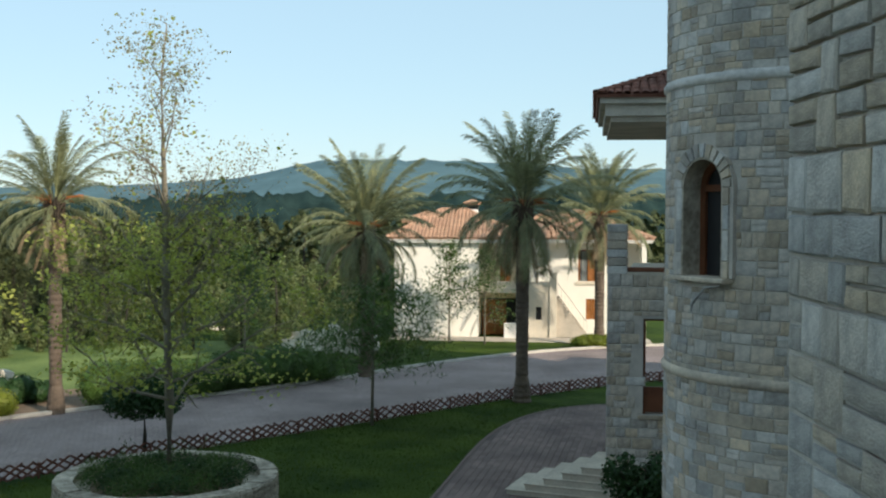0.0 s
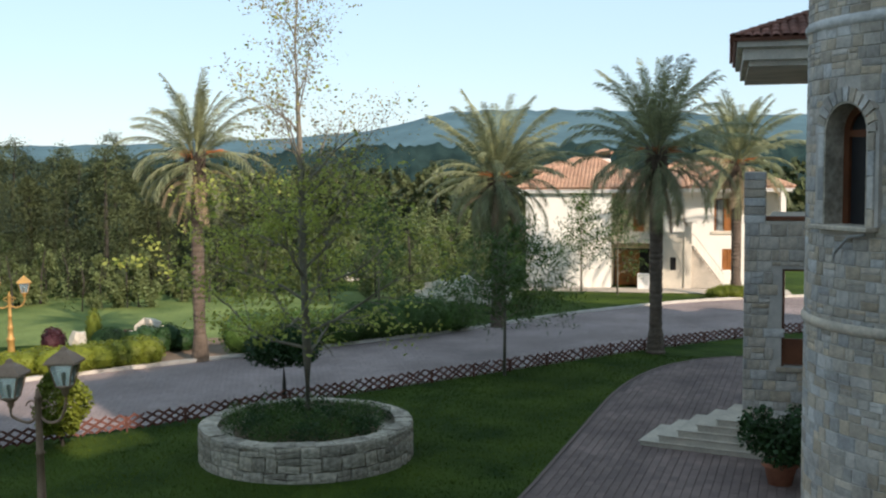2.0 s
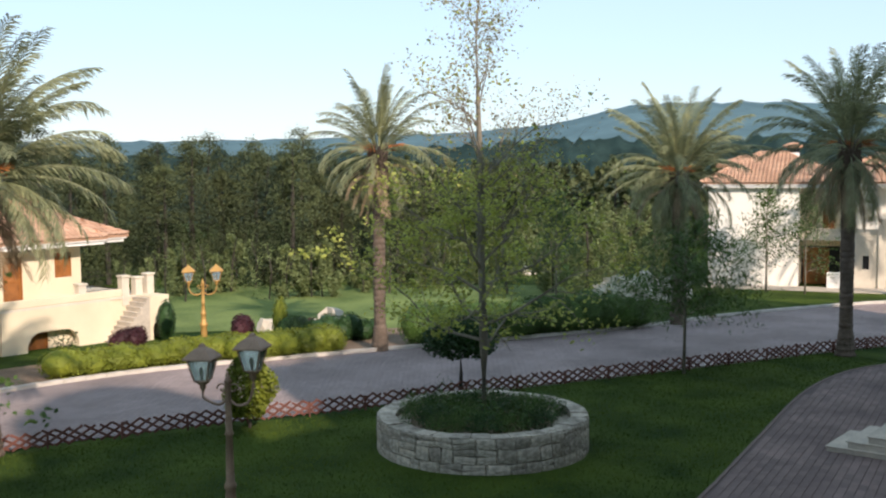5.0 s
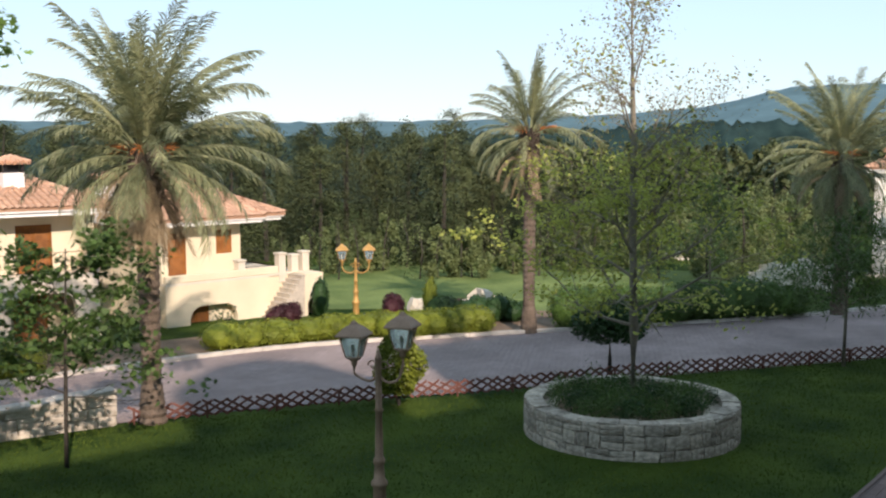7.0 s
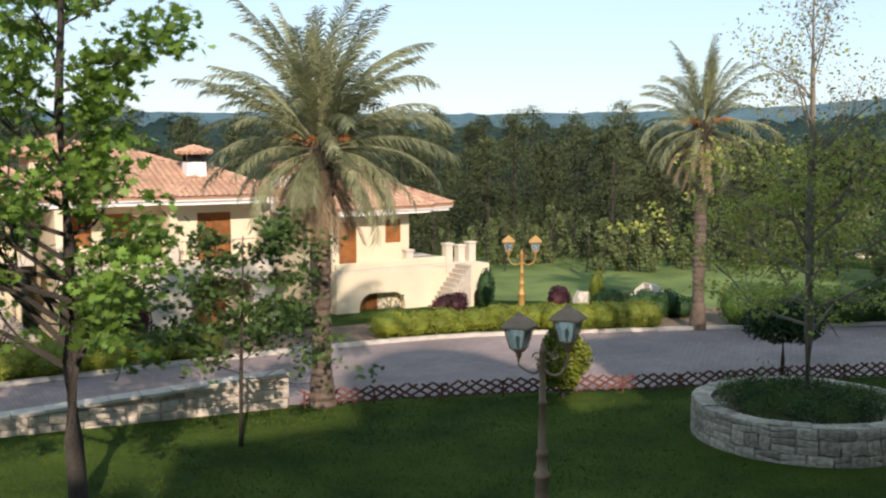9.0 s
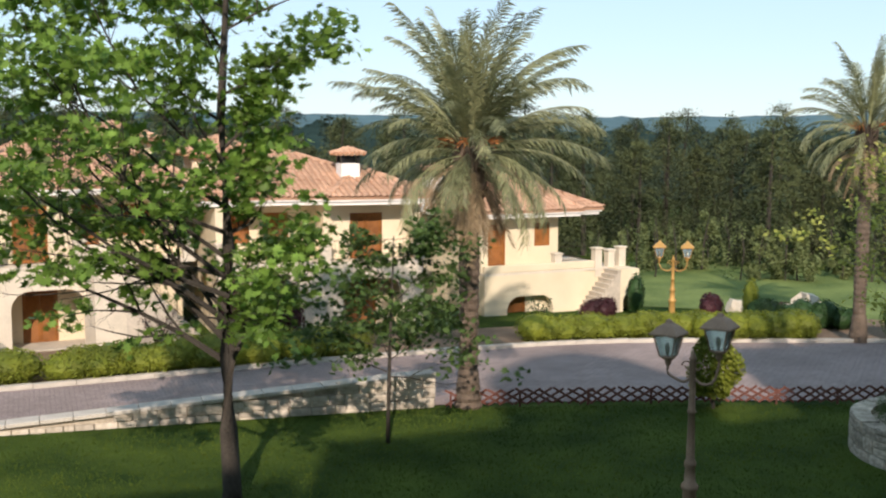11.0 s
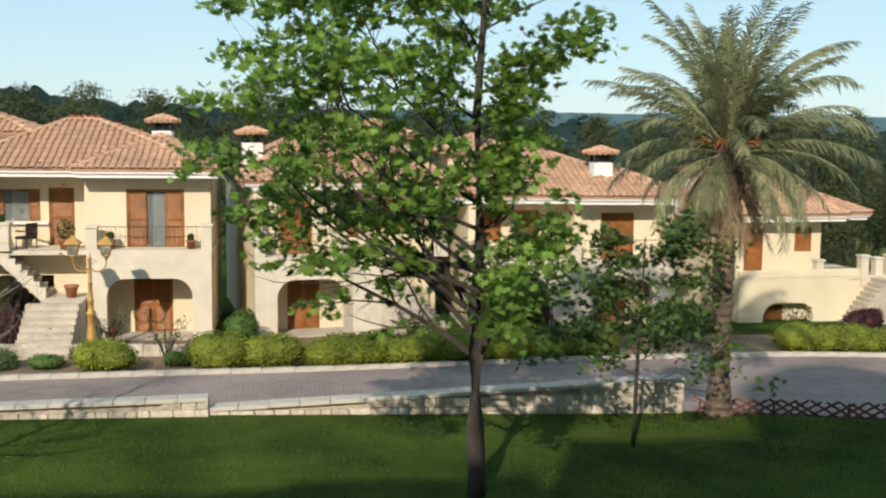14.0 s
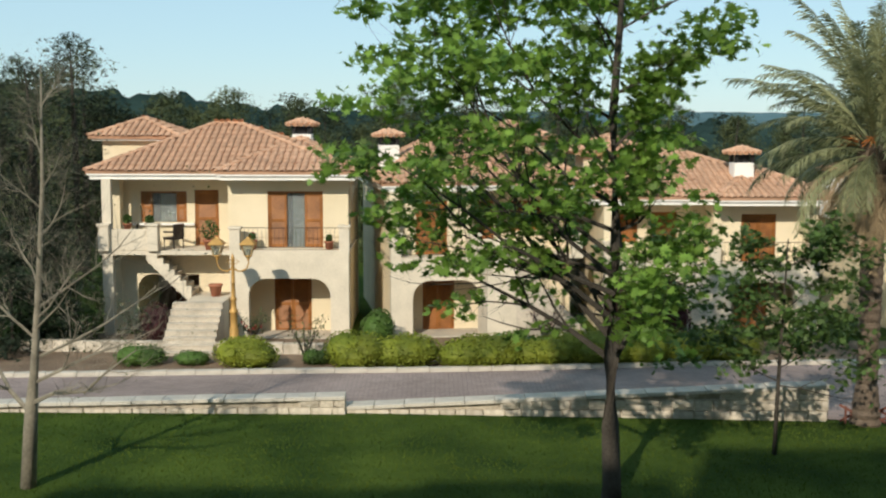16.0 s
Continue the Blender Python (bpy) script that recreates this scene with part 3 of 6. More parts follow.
def flight(parent, u, d, z0, z1, run_u, run_d, width_u, width_d, n, mat=TREAD, depth=9.0):
    """Steps from z0 up to z1: each one a solid block down to the ground."""
    root = new("stair")
    root.parent = parent
    su, sd, sz = run_u / n, run_d / n, (z1 - z0) / n
    for i in range(n):
        a, b = u + su * i, d + sd * i
        u0, u1 = (min(a, a + su), max(a, a + su)) if width_u is None else (u, u + width_u)
        d0, d1 = (min(b, b + sd), max(b, b + sd)) if width_d is None else (d, d + width_d)
        bm = a_box(u0, d0, max(z0, z0 + sz * (i + 1) - depth), u1, d1, z0 + sz * (i + 1) - 0.045)
        if width_u is None:
            box(bm, u0 - 0.02, d0 - 0.03, z0 + sz * (i + 1) - 0.043, u1 + 0.02, d1, z0 + sz * (i + 1), bevel=0.008)
        else:
            box(bm, u0, d0 - 0.02, z0 + sz * (i + 1) - 0.043, u1, d1 + 0.02, z0 + sz * (i + 1), bevel=0.008)
        part("step", bm, mat, root)
    return root


def pillar(parent, u, d, z0, z1, w=0.36):
    bm = a_box(u - w / 2, d - w / 2, z0, u + w / 2, d + w / 2, z1 - 0.08, bevel=0.015)
    box(bm, u - w / 2 - 0.04, d - w / 2 - 0.04, z1 - 0.078, u + w / 2 + 0.04, d + w / 2 + 0.04, z1, bevel=0.012)
    return part("pillar", bm, PALE, parent)


GROUP = "cream villas in a row along the road"


def villa_a():
    h = thing("villa", pose(-37.5, -11.25, 0.05, 0, 0, 90), "cream stucco villa with terracotta hip roof and outside stair", "house", GROUP)
    # ground floor
    wall_u("front_wall", h, PALE, 4.45, 8.48, 0, 2.98, 0, 0.35, [(5.07, 7.85, 0.0, 2.1)])
    arch_corner(h, 5.07, 2.1, 0.62, 0.0, 0.35, 1, PALE), arch_corner(h, 7.85, 2.1, 0.62, 0.0, 0.35, -1, PALE)
    wall_u("porch_wall", h, STUCCO, 4.8, 8.2, 0, 2.9, 1.5, 1.7, [(5.75, 7.05, 0, 2.05)])
    shuttered_door(h, 5.75, 7.05, 0.0, 2.05, 1.52)
    wall_d("porch_side", h, STUCCO, 4.6, 4.8, 0, 2.9, 0.35, 1.7)
    wall_d("porch_side", h, STUCCO, 8.1, 8.3, 0, 2.9, 0.35, 1.7)
    part("porch_floor", a_box(4.8, 0.0, 0.0, 8.1, 1.5, 0.06), TREAD, h)
    wall_d("side_wall", h, STUCCO, 8.12, 8.42, 0, 5.5, 1.7, 5.6)
    wall_d("side_wall", h, STUCCO, 0.1, 0.4, 0, 5.5, 1.45, 5.6)
    wall_u("rear_wall", h, STUCCO, 0.1, 8.42, 0, 5.5, 5.6, 5.9)
    part("floor_slab", a_box(4.45, 0.0, 2.98, 8.5, 5.6, 3.06), PALE, h)
    part("floor_slab", a_box(0.0, 0.2, 2.88, 4.45, 5.6, 3.02), PALE, h)
    wall_u("basement_wall", h, STUCCO, 0.4, 4.6, 0, 2.88, 1.5, 1.75, [(0.95, 3.1, 0, 2.05)])
    arch_corner(h, 0.95, 2.05, 0.5, 1.5, 1.75, 1, STUCCO)
    wall_d("basement_side", h, STUCCO, 0.75, 0.95, 0, 2.6, 1.75, 4.6), wall_d("basement_side", h, STUCCO, 3.1, 3.3, 0, 2.6, 1.75, 4.6)
    # Dark brown slab at the back stands in for shade under the stair.
    part("basement_dark_back", a_box(0.95, 4.4, 0, 3.1, 4.6, 2.88), WOOD_DARK, h)
    # upper floor: bay and recess
    wall_u("bay_wall", h, STUCCO, 4.3, 8.42, 3.06, 5.5, 0.75, 1.0, [(5.65, 7.55, 3.08, 5.02)])
    wall_d("bay_side", h, STUCCO, 4.3, 4.5, 3.06, 5.5, 1.0, 1.95)
    shuttered_door(h, 5.65, 7.55, 3.08, 5.02, 0.77, glass=(6.3, 6.92))
    wall_u("recess_wall", h, STUCCO, 0.4, 4.3, 3.02, 5.5, 1.95, 2.15, [(1.0, 2.62, 3.85, 4.95), (2.9, 3.75, 3.02, 5.0)])
    shuttered_door(h, 1.0, 2.62, 3.85, 4.95, 1.97, glass=(1.4, 2.25))
    shuttered_door(h, 2.9, 3.75, 3.02, 5.0, 1.97, leaves=1)
    part("terrace_parapet", a_box(0.05, 0.2, 3.02, 1.75, 0.42, 3.75, bevel=0.02), PALE, h)
    part("window_ledge", a_box(0.7, 1.8, 3.75, 2.9, 1.95, 3.83), WHITE, h)
    for u, z in ((0.2, 3.95), (1.85, 3.95), (4.62, 3.85), (8.32, 3.9)):
        pillar(h, u, 0.2, 3.02, z)
    part("corner_post", a_box(0.12, 0.25, 3.02, 0.42, 0.5, 5.45), PALE, h)
    railing(h, (4.8, 0.15, 3.06), (8.14, 0.15, 3.06))
    # stairs
    flight(h, 3.1, 0.35, 1.45, 2.98, -1.5, 0, None, 1.1, 8, depth=0.42)
    part("stair_post", a_box(0.1, 0.2, 0.0, 0.45, 0.5, 2.88), PALE, h)
    bm = bmesh.new()
    prof = [(3.1, 1.2)]
    for i in range(8):
        prof += [(3.1 - 1.5 / 8 * i, 1.61 + 1.53 / 8 * (i + 1)), (3.1 - 1.5 / 8 * (i + 1), 1.61 + 1.53 / 8 * (i + 1))]
    prof += [(1.6, 2.7)]
    lo, hi = [bm.verts.new((u, 0.16, z)) for u, z in prof], [bm.verts.new((u, 0.345, z)) for u, z in prof]
    bm.faces.new(lo), bm.faces.new(hi[::-1])
    for i in range(len(prof)):
        k = (i + 1) % len(prof)
        bm.faces.new((lo[i], lo[k], hi[k], hi[i]))
    part("stair_string", bm, PALE, h)
    part("landing", a_box(3.1, -0.9, 0.0, 4.4, 1.45, 1.45, bevel=0.01), PALE, h)
    flight(h, 2.75, -3.1, 0.0, 1.45, 0, 2.2, 1.65, None, 8)
    railing(h, (1.5, -2.6, 0.0), (3.0, -0.6, 1.45), 0.9, 2)
    # roof
    hip_roof(h, -0.45, 8.8, 0.35, 6.3, 5.72, 1.6, TILE, (3.2, 4.2, 4.3), single=True)
    eaves(h, -0.45, 8.8, 0.35, 6.3, 5.72)
    hip_roof(h, 4.05, 8.84, -0.2, 5.4, 5.725, 1.05, TILE, (6.4, 6.6, 3.2), planes="fl")
    part("bay_cornice", a_box(4.17, -0.08, 5.43, 8.72, 0.46, 5.56), WHITE, h)
    part("bay_cornice", a_box(4.09, -0.16, 5.565, 8.8, 0.38, 5.69), WHITE, h)
    tw = new("stair_turret")
    tw.parent = h
    tw.location = (-1.0, 4.4, 0)
    part("turret_wall", a_box(0, 0, 0, 2.6, 2.6, 6.75), STUCCO, tw)
    hip_roof(tw, -0.42, 3.0, -0.42, 3.0, 6.86, 0.68, TILE)
    part("turret_cornice", a_box(-0.3, -0.3, 6.7, 2.88, 2.88, 6.82), WHITE, tw)
    chimney(h, 6.4, 5.0, 5.8, 7.25, TILE)
    return h


def villa_b():
    h = thing("villa", pose(-37.8, -1.35, 0.0, 0, 0, 99), "cream stucco villa behind a plane tree, brown shutters closed", "house", GROUP)
    wall_u("front_wall", h, PALE, 0, 3.6, 0, 2.7, 0, 0.35, [(0.75, 3.1, 0.0, 2.0)])
    arch_corner(h, 0.75, 2.0, 0.6, 0, 0.35, 1, PALE), arch_corner(h, 3.1, 2.0, 0.6, 0, 0.35, -1, PALE)
    wall_u("porch_wall", h, STUCCO, 0.3, 3.6, 0, 2.65, 1.4, 1.6, [(1.3, 2.45, 0, 2.0)])
    shuttered_door(h, 1.3, 2.45, 0, 2.0, 1.42)
    part("porch_floor", a_box(0.3, 0, 0, 3.6, 1.4, 0.06), TREAD, h)
    wall_d("side_wall", h, STUCCO, 0.0, 0.3, 0, 5.1, 0.35, 9.5)
    wall_d("side_wall", h, STUCCO, 6.5, 6.8, 0, 5.1, 1.6, 9.5)
    wall_u("rear_wall", h, STUCCO, 0, 6.8, 0, 5.1, 9.5, 9.8)
    wall_u("basement_wall", h, STUCCO, 3.6, 6.5, 0, 2.65, 1.4, 1.6)
    part("floor_slab", a_box(0, 0, 2.7, 6.8, 9.4, 2.8), PALE, h)
    wall_u("upper_wall", h, STUCCO, 0.3, 2.9, 2.8, 5.1, 0.9, 1.15, [(0.98, 2.1, 2.82, 4.7)])
    shuttered_door(h, 0.98, 2.1, 2.82, 4.7, 0.92)
    wall_d("bay_side", h, STUCCO, 2.7, 2.9, 2.8, 5.1, 1.15, 2.2)
    wall_u("recess_wall", h, STUCCO, 2.9, 6.5, 2.8, 5.1, 2.2, 2.4, [(3.35, 4.05, 2.82, 4.6), (4.7, 5.9, 3.5, 4.6)])
    shuttered_door(h, 3.35, 4.05, 2.82, 4.6, 2.22, leaves=1)
    shuttered_door(h, 4.7, 5.9, 3.5, 4.6, 2.22)
    pillar(h, 0.18, 0.18, 2.8, 3.65), pillar(h, 2.95, 0.18, 2.8, 3.6), pillar(h, 6.6, 0.2, 2.8, 3.6)
    railing(h, (0.4, 0.15, 2.8), (2.75, 0.15, 2.8))
    part("terrace_parapet", a_box(3.15, 0.1, 2.8, 4.2, 0.3, 3.4, bevel=0.02), PALE, h)
    flight(h, 6.7, -1.3, 0, 2.75, -2.6, 0, None, 1.25, 14)
    part("stair_wall", a_box(3.1, -1.3, 0, 4.1, 0, 2.75), PALE, h)
    railing(h, (4.2, -1.28, 2.75), (6.7, -1.28, 0.1), 0.85, 10)
    hip_roof(h, -0.3, 7.3, 0.2, 10.0, 5.35, 1.75, TILE, (2.6, 4.4, 5.0))
    eaves(h, -0.3, 7.3, 0.2, 10.0, 5.35)
    tw = new("stair_turret")
    tw.parent = h
    tw.location = (4.3, 5.0, 0)
    part("turret_wall", a_box(0, 0, 0, 2.4, 2.4, 6.75), STUCCO, tw)
    hip_roof(tw, -0.4, 2.8, -0.4, 2.8, 6.85, 0.65, TILE)
    chimney(h, 0.45, 4.3, 5.3, 6.9, TILE)
    return h


def villa_c():
    h = thing("villa", pose(-38.6, 5.9, -0.1, 0, 0, 91), "cream stucco villa half hidden by hedge and trees", "house", GROUP)
    wall_u("front_wall", h, PALE, 0.2, 7.8, 0, 2.5, 0, 0.35, [(4.7, 7.0, 0, 1.95)])
    arch_corner(h, 4.7, 1.95, 0.6, 0, 0.35, 1, PALE), arch_corner(h, 7.0, 1.95, 0.6, 0, 0.35, -1, PALE)
    wall_u("porch_wall", h, STUCCO, 4.0, 7.8, 0, 2.45, 1.4, 1.6, [(5.2, 6.4, 0, 1.95)])
    shuttered_door(h, 5.2, 6.4, 0, 1.95, 1.42)
    part("floor_slab", a_box(0.2, 0, 2.5, 7.8, 9.4, 2.6), PALE, h)
    wall_d("side_wall", h, STUCCO, 0.2, 0.5, 0, 4.6, 0.35, 9.5)
    wall_d("side_wall", h, STUCCO, 7.5, 7.8, 0, 4.6, 0.35, 9.5)
    wall_u("rear_wall", h, STUCCO, 0.2, 7.8, 0, 4.6, 9.5, 9.8)
    wall_u("upper_wall", h, STUCCO, 0.5, 4.2, 2.6, 4.6, 1.9, 2.1, [(0.9, 1.7, 3.2, 4.25), (2.2, 3.15, 2.62, 4.3)])
    shuttered_door(h, 0.9, 1.7, 3.2, 4.25, 1.92)
    shuttered_door(h, 2.2, 3.15, 2.62, 4.3, 1.92)
    wall_u("upper_wall", h, STUCCO, 4.2, 7.5, 2.6, 4.6, 0.8, 1.0, [(5.2, 6.45, 2.62, 4.3)])
    wall_d("bay_side", h, STUCCO, 4.2, 4.4, 2.6, 4.6, 1.0, 1.9)
    shuttered_door(h, 5.2, 6.45, 2.62, 4.3, 0.82)
    for u in (0.35, 4.1, 7.65):
        pillar(h, u, 0.18, 2.6, 3.4)
    railing(h, (4.3, 0.15, 2.6), (7.5, 0.15, 2.6))
    hip_roof(h, -0.4, 8.3, 0.2, 10.0, 4.95, 1.6, TILE, (2.8, 3.6, 5.0))
    eaves(h, -0.4, 8.3, 0.2, 10.0, 4.95)
    hip_roof(h, 4.0, 8.34, -0.35, 6.0, 4.955, 0.95, TILE, (6.1, 6.2, 3.0), planes="frl")
    part("bay_cornice", a_box(4.12, -0.23, 4.66, 8.22, 0.31, 4.79), WHITE, h)
    part("bay_cornice", a_box(4.04, -0.31, 4.795, 8.3, 0.23, 4.92), WHITE, h)
    chimney(h, 5.5, 2.0, 5.0, 6.4, TILE)
    tw = new("stair_turret")
    tw.parent = h
    tw.location = (0.2, 5.2, 0)
    part("turret_wall", a_box(0, 0, 0, 2.3, 2.3, 6.3), STUCCO, tw)
    hip_roof(tw, -0.4, 2.7, -0.4, 2.7, 6.4, 0.65, TILE)
    return h


def villa_d():
    h = thing("villa", pose(-41.6, 17.05, -0.75, 0, 0, 96), "cream stucco villa at the row's end with terrace and stair", "house", GROUP)
    F = 2.15
    wall_u("front_wall", h, STUCCO, 0, 4.75, 0, F, -0.6, -0.3, [(1.05, 3.25, 0, 1.25)])
    arch_corner(h, 1.05, 1.25, 0.6, -0.6, -0.3, 1, STUCCO), arch_corner(h, 3.25, 1.25, 0.6, -0.6, -0.3, -1, STUCCO)
    wall_u("porch_wall", h, STUCCO, 0.2, 4.6, -0.6, F, -0.1, 0.1, [(1.1, 2.2, -0.6, 1.2)])
    shuttered_door(h, 1.1, 2.2, -0.6, 1.2, -0.08)
    wall_u("terrace_wall", h, STUCCO, 4.75, 6.85, 0, F, -0.55, -0.3)
    wall_d("terrace_side", h, STUCCO, 6.6, 6.85, 0, F + 0.1, -0.3, 5.0)
    part("terrace_floor", a_box(0, -0.6, F, 6.85, 9.4, F + 0.1), PALE, h)
    wall_d("side_wall", h, STUCCO, 0, 0.3, 0, 4.35, -0.3, 9.5, "side wall of white stucco in half shade")
    wall_d("side_wall", h, STUCCO, 3.9, 4.2, F, 4.35, 0.8, 9.5)
    wall_u("rear_wall", h, STUCCO, 0, 4.2, 0, 4.35, 9.5, 9.8)
    wall_u("upper_wall", h, STUCCO, 0.3, 4.2, F + 0.1, 4.35, 0.6, 0.8, [(0.75, 1.62, F + 0.1, 4.12), (3.02, 3.78, F + 1.0, 4.15)])
    shuttered_door(h, 0.75, 1.62, F + 0.1, 4.12, 0.62, leaves=1)
    shuttered_door(h, 3.02, 3.78, F + 1.0, 4.15, 0.62)
    part("terrace_parapet", a_box(0.0, -0.6, F + 0.1, 5.3, -0.4, F + 0.4, bevel=0.02), STUCCO, h)
    for u, z in ((3.5, F + 0.8), (5.5, F + 0.95), (6.15, F + 0.85), (6.72, F + 0.95)):
        pillar(h, u, -0.42, 0.0 if u > 6 else F - 0.3, z, 0.34)
    railing(h, (4.6, 1.5, F + 0.1), (6.7, 1.5, F + 0.1), 0.7)
    railing(h, (4.3, 3.0, F + 0.1), (6.7, 3.0, F + 0.1), 0.7)
    flight(h, 4.1, -1.55, 0, F + 0.05, 1.85, 0, None, 0.95, 12)
    wall_u("stair_wall", h, STUCCO, 5.95, 6.9, 0, F + 0.1, -1.55, -0.62, [(6.1, 6.7, 0, 1.2)])
    arch_corner(h, 6.1, 1.2, 0.29, -1.55, -0.62, 1, STUCCO), arch_corner(h, 6.7, 1.2, 0.29, -1.55, -0.62, -1, STUCCO)
    hip_roof(h, -0.55, 4.9, -0.35, 10.0, 4.72, 1.75, TILE, (1.9, 2.6, 4.9))
    eaves(h, -0.55, 4.9, -0.35, 10.0, 4.72)
    hip_roof(h, 3.3, 6.2, 0.1, 7.0, 4.735, 0.9, TILE, (4.5, 4.6, 3.5), planes="fr")
    part("end_cornice", a_box(3.4, 0.25, 4.44, 6.05, 6.8, 4.57), WHITE, h)
    part("end_cornice", a_box(3.34, 0.16, 4.575, 6.14, 6.9, 4.7), WHITE, h)
    chimney(h, -0.3, 3.6, 4.4, 6.3, TILE)
    tw = new("stair_turret")
    tw.parent = h
    tw.location = (2.5, 5.5, 0)
    part("turret_wall", a_box(0, 0, 0, 2.2, 2.2, 5.95), STUCCO, tw)
    hip_roof(tw, -0.4, 2.6, -0.4, 2.6, 6.05, 0.55, TILE)
    return h


def villa_far():
    h = thing("villa", pose(-36.6, 58.45, -0.8, 0, 0, 25.6), "large sunlit white villa across the road, tiled roof", "house", "far villa")
    wall_u("front_wall", h, WHITE_STUCCO, 0, 5.2, 0, 5.9, 0, 0.35)
    wall_d("side_wall", h, WHITE_STUCCO, 0, 0.35, 0, 5.9, 0.35, 9.0)
    wall_d("side_wall", h, WHITE_STUCCO, 15.2, 15.5, 0, 5.9, 0.35, 9.0)
    wall_u("rear_wall", h, WHITE_STUCCO, 0, 15.5, 0, 5.9, 9.0, 9.3)
    wall_d("recess_side", h, WHITE_STUCCO, 4.85, 5.2, 0, 5.9, 0.35, 1.8)
    wall_u("recess_wall", h, STUCCO, 5.2, 7.6, 0, 5.9, 1.8, 2.0, [(5.3, 7.5, 0, 2.3), (6.5, 7.2, 3.2, 5.1)])
    # A near-black sheet stands in for the shade of the entrance recess.
    part("entrance_shade", a_box(5.3, 1.97, 0, 7.5, 2.0, 2.3), DARK, h)
    part("garage_door", a_box(5.4, 1.82, 0, 6.9, 1.9, 2.2, bevel=0.02), WOOD, h)
    shuttered_door(h, 6.5, 7.2, 3.2, 5.1, 1.82)
    part("balcony", a_box(5.2, 0.2, 2.75, 9.6, 1.8, 3.1, bevel=0.02), PALE, h)
    part("balcony_parapet", a_box(5.2, 0.2, 3.1, 9.6, 0.38, 3.45, bevel=0.02), PALE, h)
    wall_u("front_wall", h, PALE, 7.6, 9.6, 0, 2.75, 0.2, 0.5, [(8.75, 9.1, 1.1, 1.9)])
    part("window_pane", a_box(8.75, 0.32, 1.1, 9.1, 0.36, 1.9), DARK, h)
    wall_u("upper_wall", h, WHITE_STUCCO, 7.6, 15.2, 0, 5.9, 1.8, 2.1, [(11.4, 12.5, 3.4, 5.4), (11.9, 12.7, 1.0, 2.3)])
    part("window_surround", a_box(11.25, 1.72, 3.2, 12.65, 1.8, 3.38), PALE, h)
    shuttered_door(h, 11.4, 12.5, 3.4, 5.4, 1.85, glass=(11.5, 12.0))
    shuttered_door(h, 11.9, 12.7, 1.0, 2.3, 1.85)
    part("low_wall", a_box(6.8, -0.5, 0, 7.9, -0.25, 0.95, bevel=0.02), WHITE, h)
    pillar(h, 9.8, 0.3, 0, 4.05, 0.45)
    flight(h, 11.9, 0.5, 0, 2.5, -1.85, 0, None, 1.1, 12)
    railing(h, (10.1, 0.52, 2.5), (11.9, 0.52, 0.1), 0.85, 8)
    part("plinth", a_box(-0.2, -2.2, -0.3, 15.6, 0.0, 0.04), TREAD, h)
    hip_roof(h, -0.5, 8.0, -0.5, 9.5, 6.15, 1.75, TILE, (2.6, 4.2, 4.5))
    eaves(h, -0.5, 8.0, -0.5, 9.5, 6.15)
    hip_roof(h, 6.4, 16.0, 0.4, 9.6, 6.155, 1.65, TILE, (9.6, 12.0, 5.0))
    eaves(h, 6.4, 16.0, 0.4, 9.6, 6.154)
    tw = new("stair_turret")
    tw.parent = h
    tw.location = (0.4, 4.2, 0)
    part("turret_wall", a_box(0, 0, 0, 2.4, 2.4, 7.0), WHITE_STUCCO, tw)
    hip_roof(tw, -0.4, 2.8, -0.4, 2.8, 7.1, 0.6, TILE)
    chimney(h, 4.6, 5.0, 7.2, 8.2, TILE)
    return h


villa_a(), villa_b(), villa_c(), villa_d(), villa_far()


# ---- far country ----
def ridge(name, dist, profile, depth, mat, base, label, rough, seed, a0=0, a1=150, step=0.5):
    """A range of hills round the view. profile: (azimuth, elevation in degrees) of its skyline."""
    az = [p[0] for p in profile]
    el = [p[1] for p in profile]
    v, f = [], []
    n = int((a1 - a0) / step)
    rows = 7
    for i in range(n + 1):
        a = a0 + step * i
        top = EYE + dist * math.tan(radians(float(np.interp(a, az, el))))
        for k in range(rows):
            s = k / (rows - 1)
            d = dist - depth * (1 - s)
            z = base + (top - base) * s ** 1.3 + rough * (0.3 + s) * noise.noise((a * 1.1, s * 3, seed)) + rough * 0.6 * noise.noise((a * 5.0, s * 9, seed + 7))
            v.append((-d * math.sin(radians(a)), d * math.cos(radians(a)), z))
        v.append((-(dist + depth) * math.sin(radians(a)), (dist + depth) * math.cos(radians(a)), base))
    w = rows + 1
    for i in range(n):
        for k in range(w - 1):
            f.append((i * w + k, i * w + k + 1, (i + 1) * w + k + 1, (i + 1) * w + k))
    return tagged(mesh_object(name, v, f, mat, smooth=True), label, "hills", kind="structure")


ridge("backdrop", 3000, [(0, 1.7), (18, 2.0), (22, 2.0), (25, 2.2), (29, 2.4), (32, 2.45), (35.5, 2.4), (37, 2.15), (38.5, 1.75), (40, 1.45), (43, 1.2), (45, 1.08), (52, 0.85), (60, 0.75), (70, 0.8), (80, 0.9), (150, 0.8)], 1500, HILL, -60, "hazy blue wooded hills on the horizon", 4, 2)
ridge("backdrop_valley", 900, [(0, 0.7), (18, 0.75), (30, 0.75), (40, 0.7), (46, 0.3), (55, 0.1), (70, 0.2), (98, 1.0), (104, 1.7), (112, 2.2), (150, 2.4)], 600, HILL_NEAR, -32, "dark wooded slopes beyond the valley", 7, 5, step=0.25)

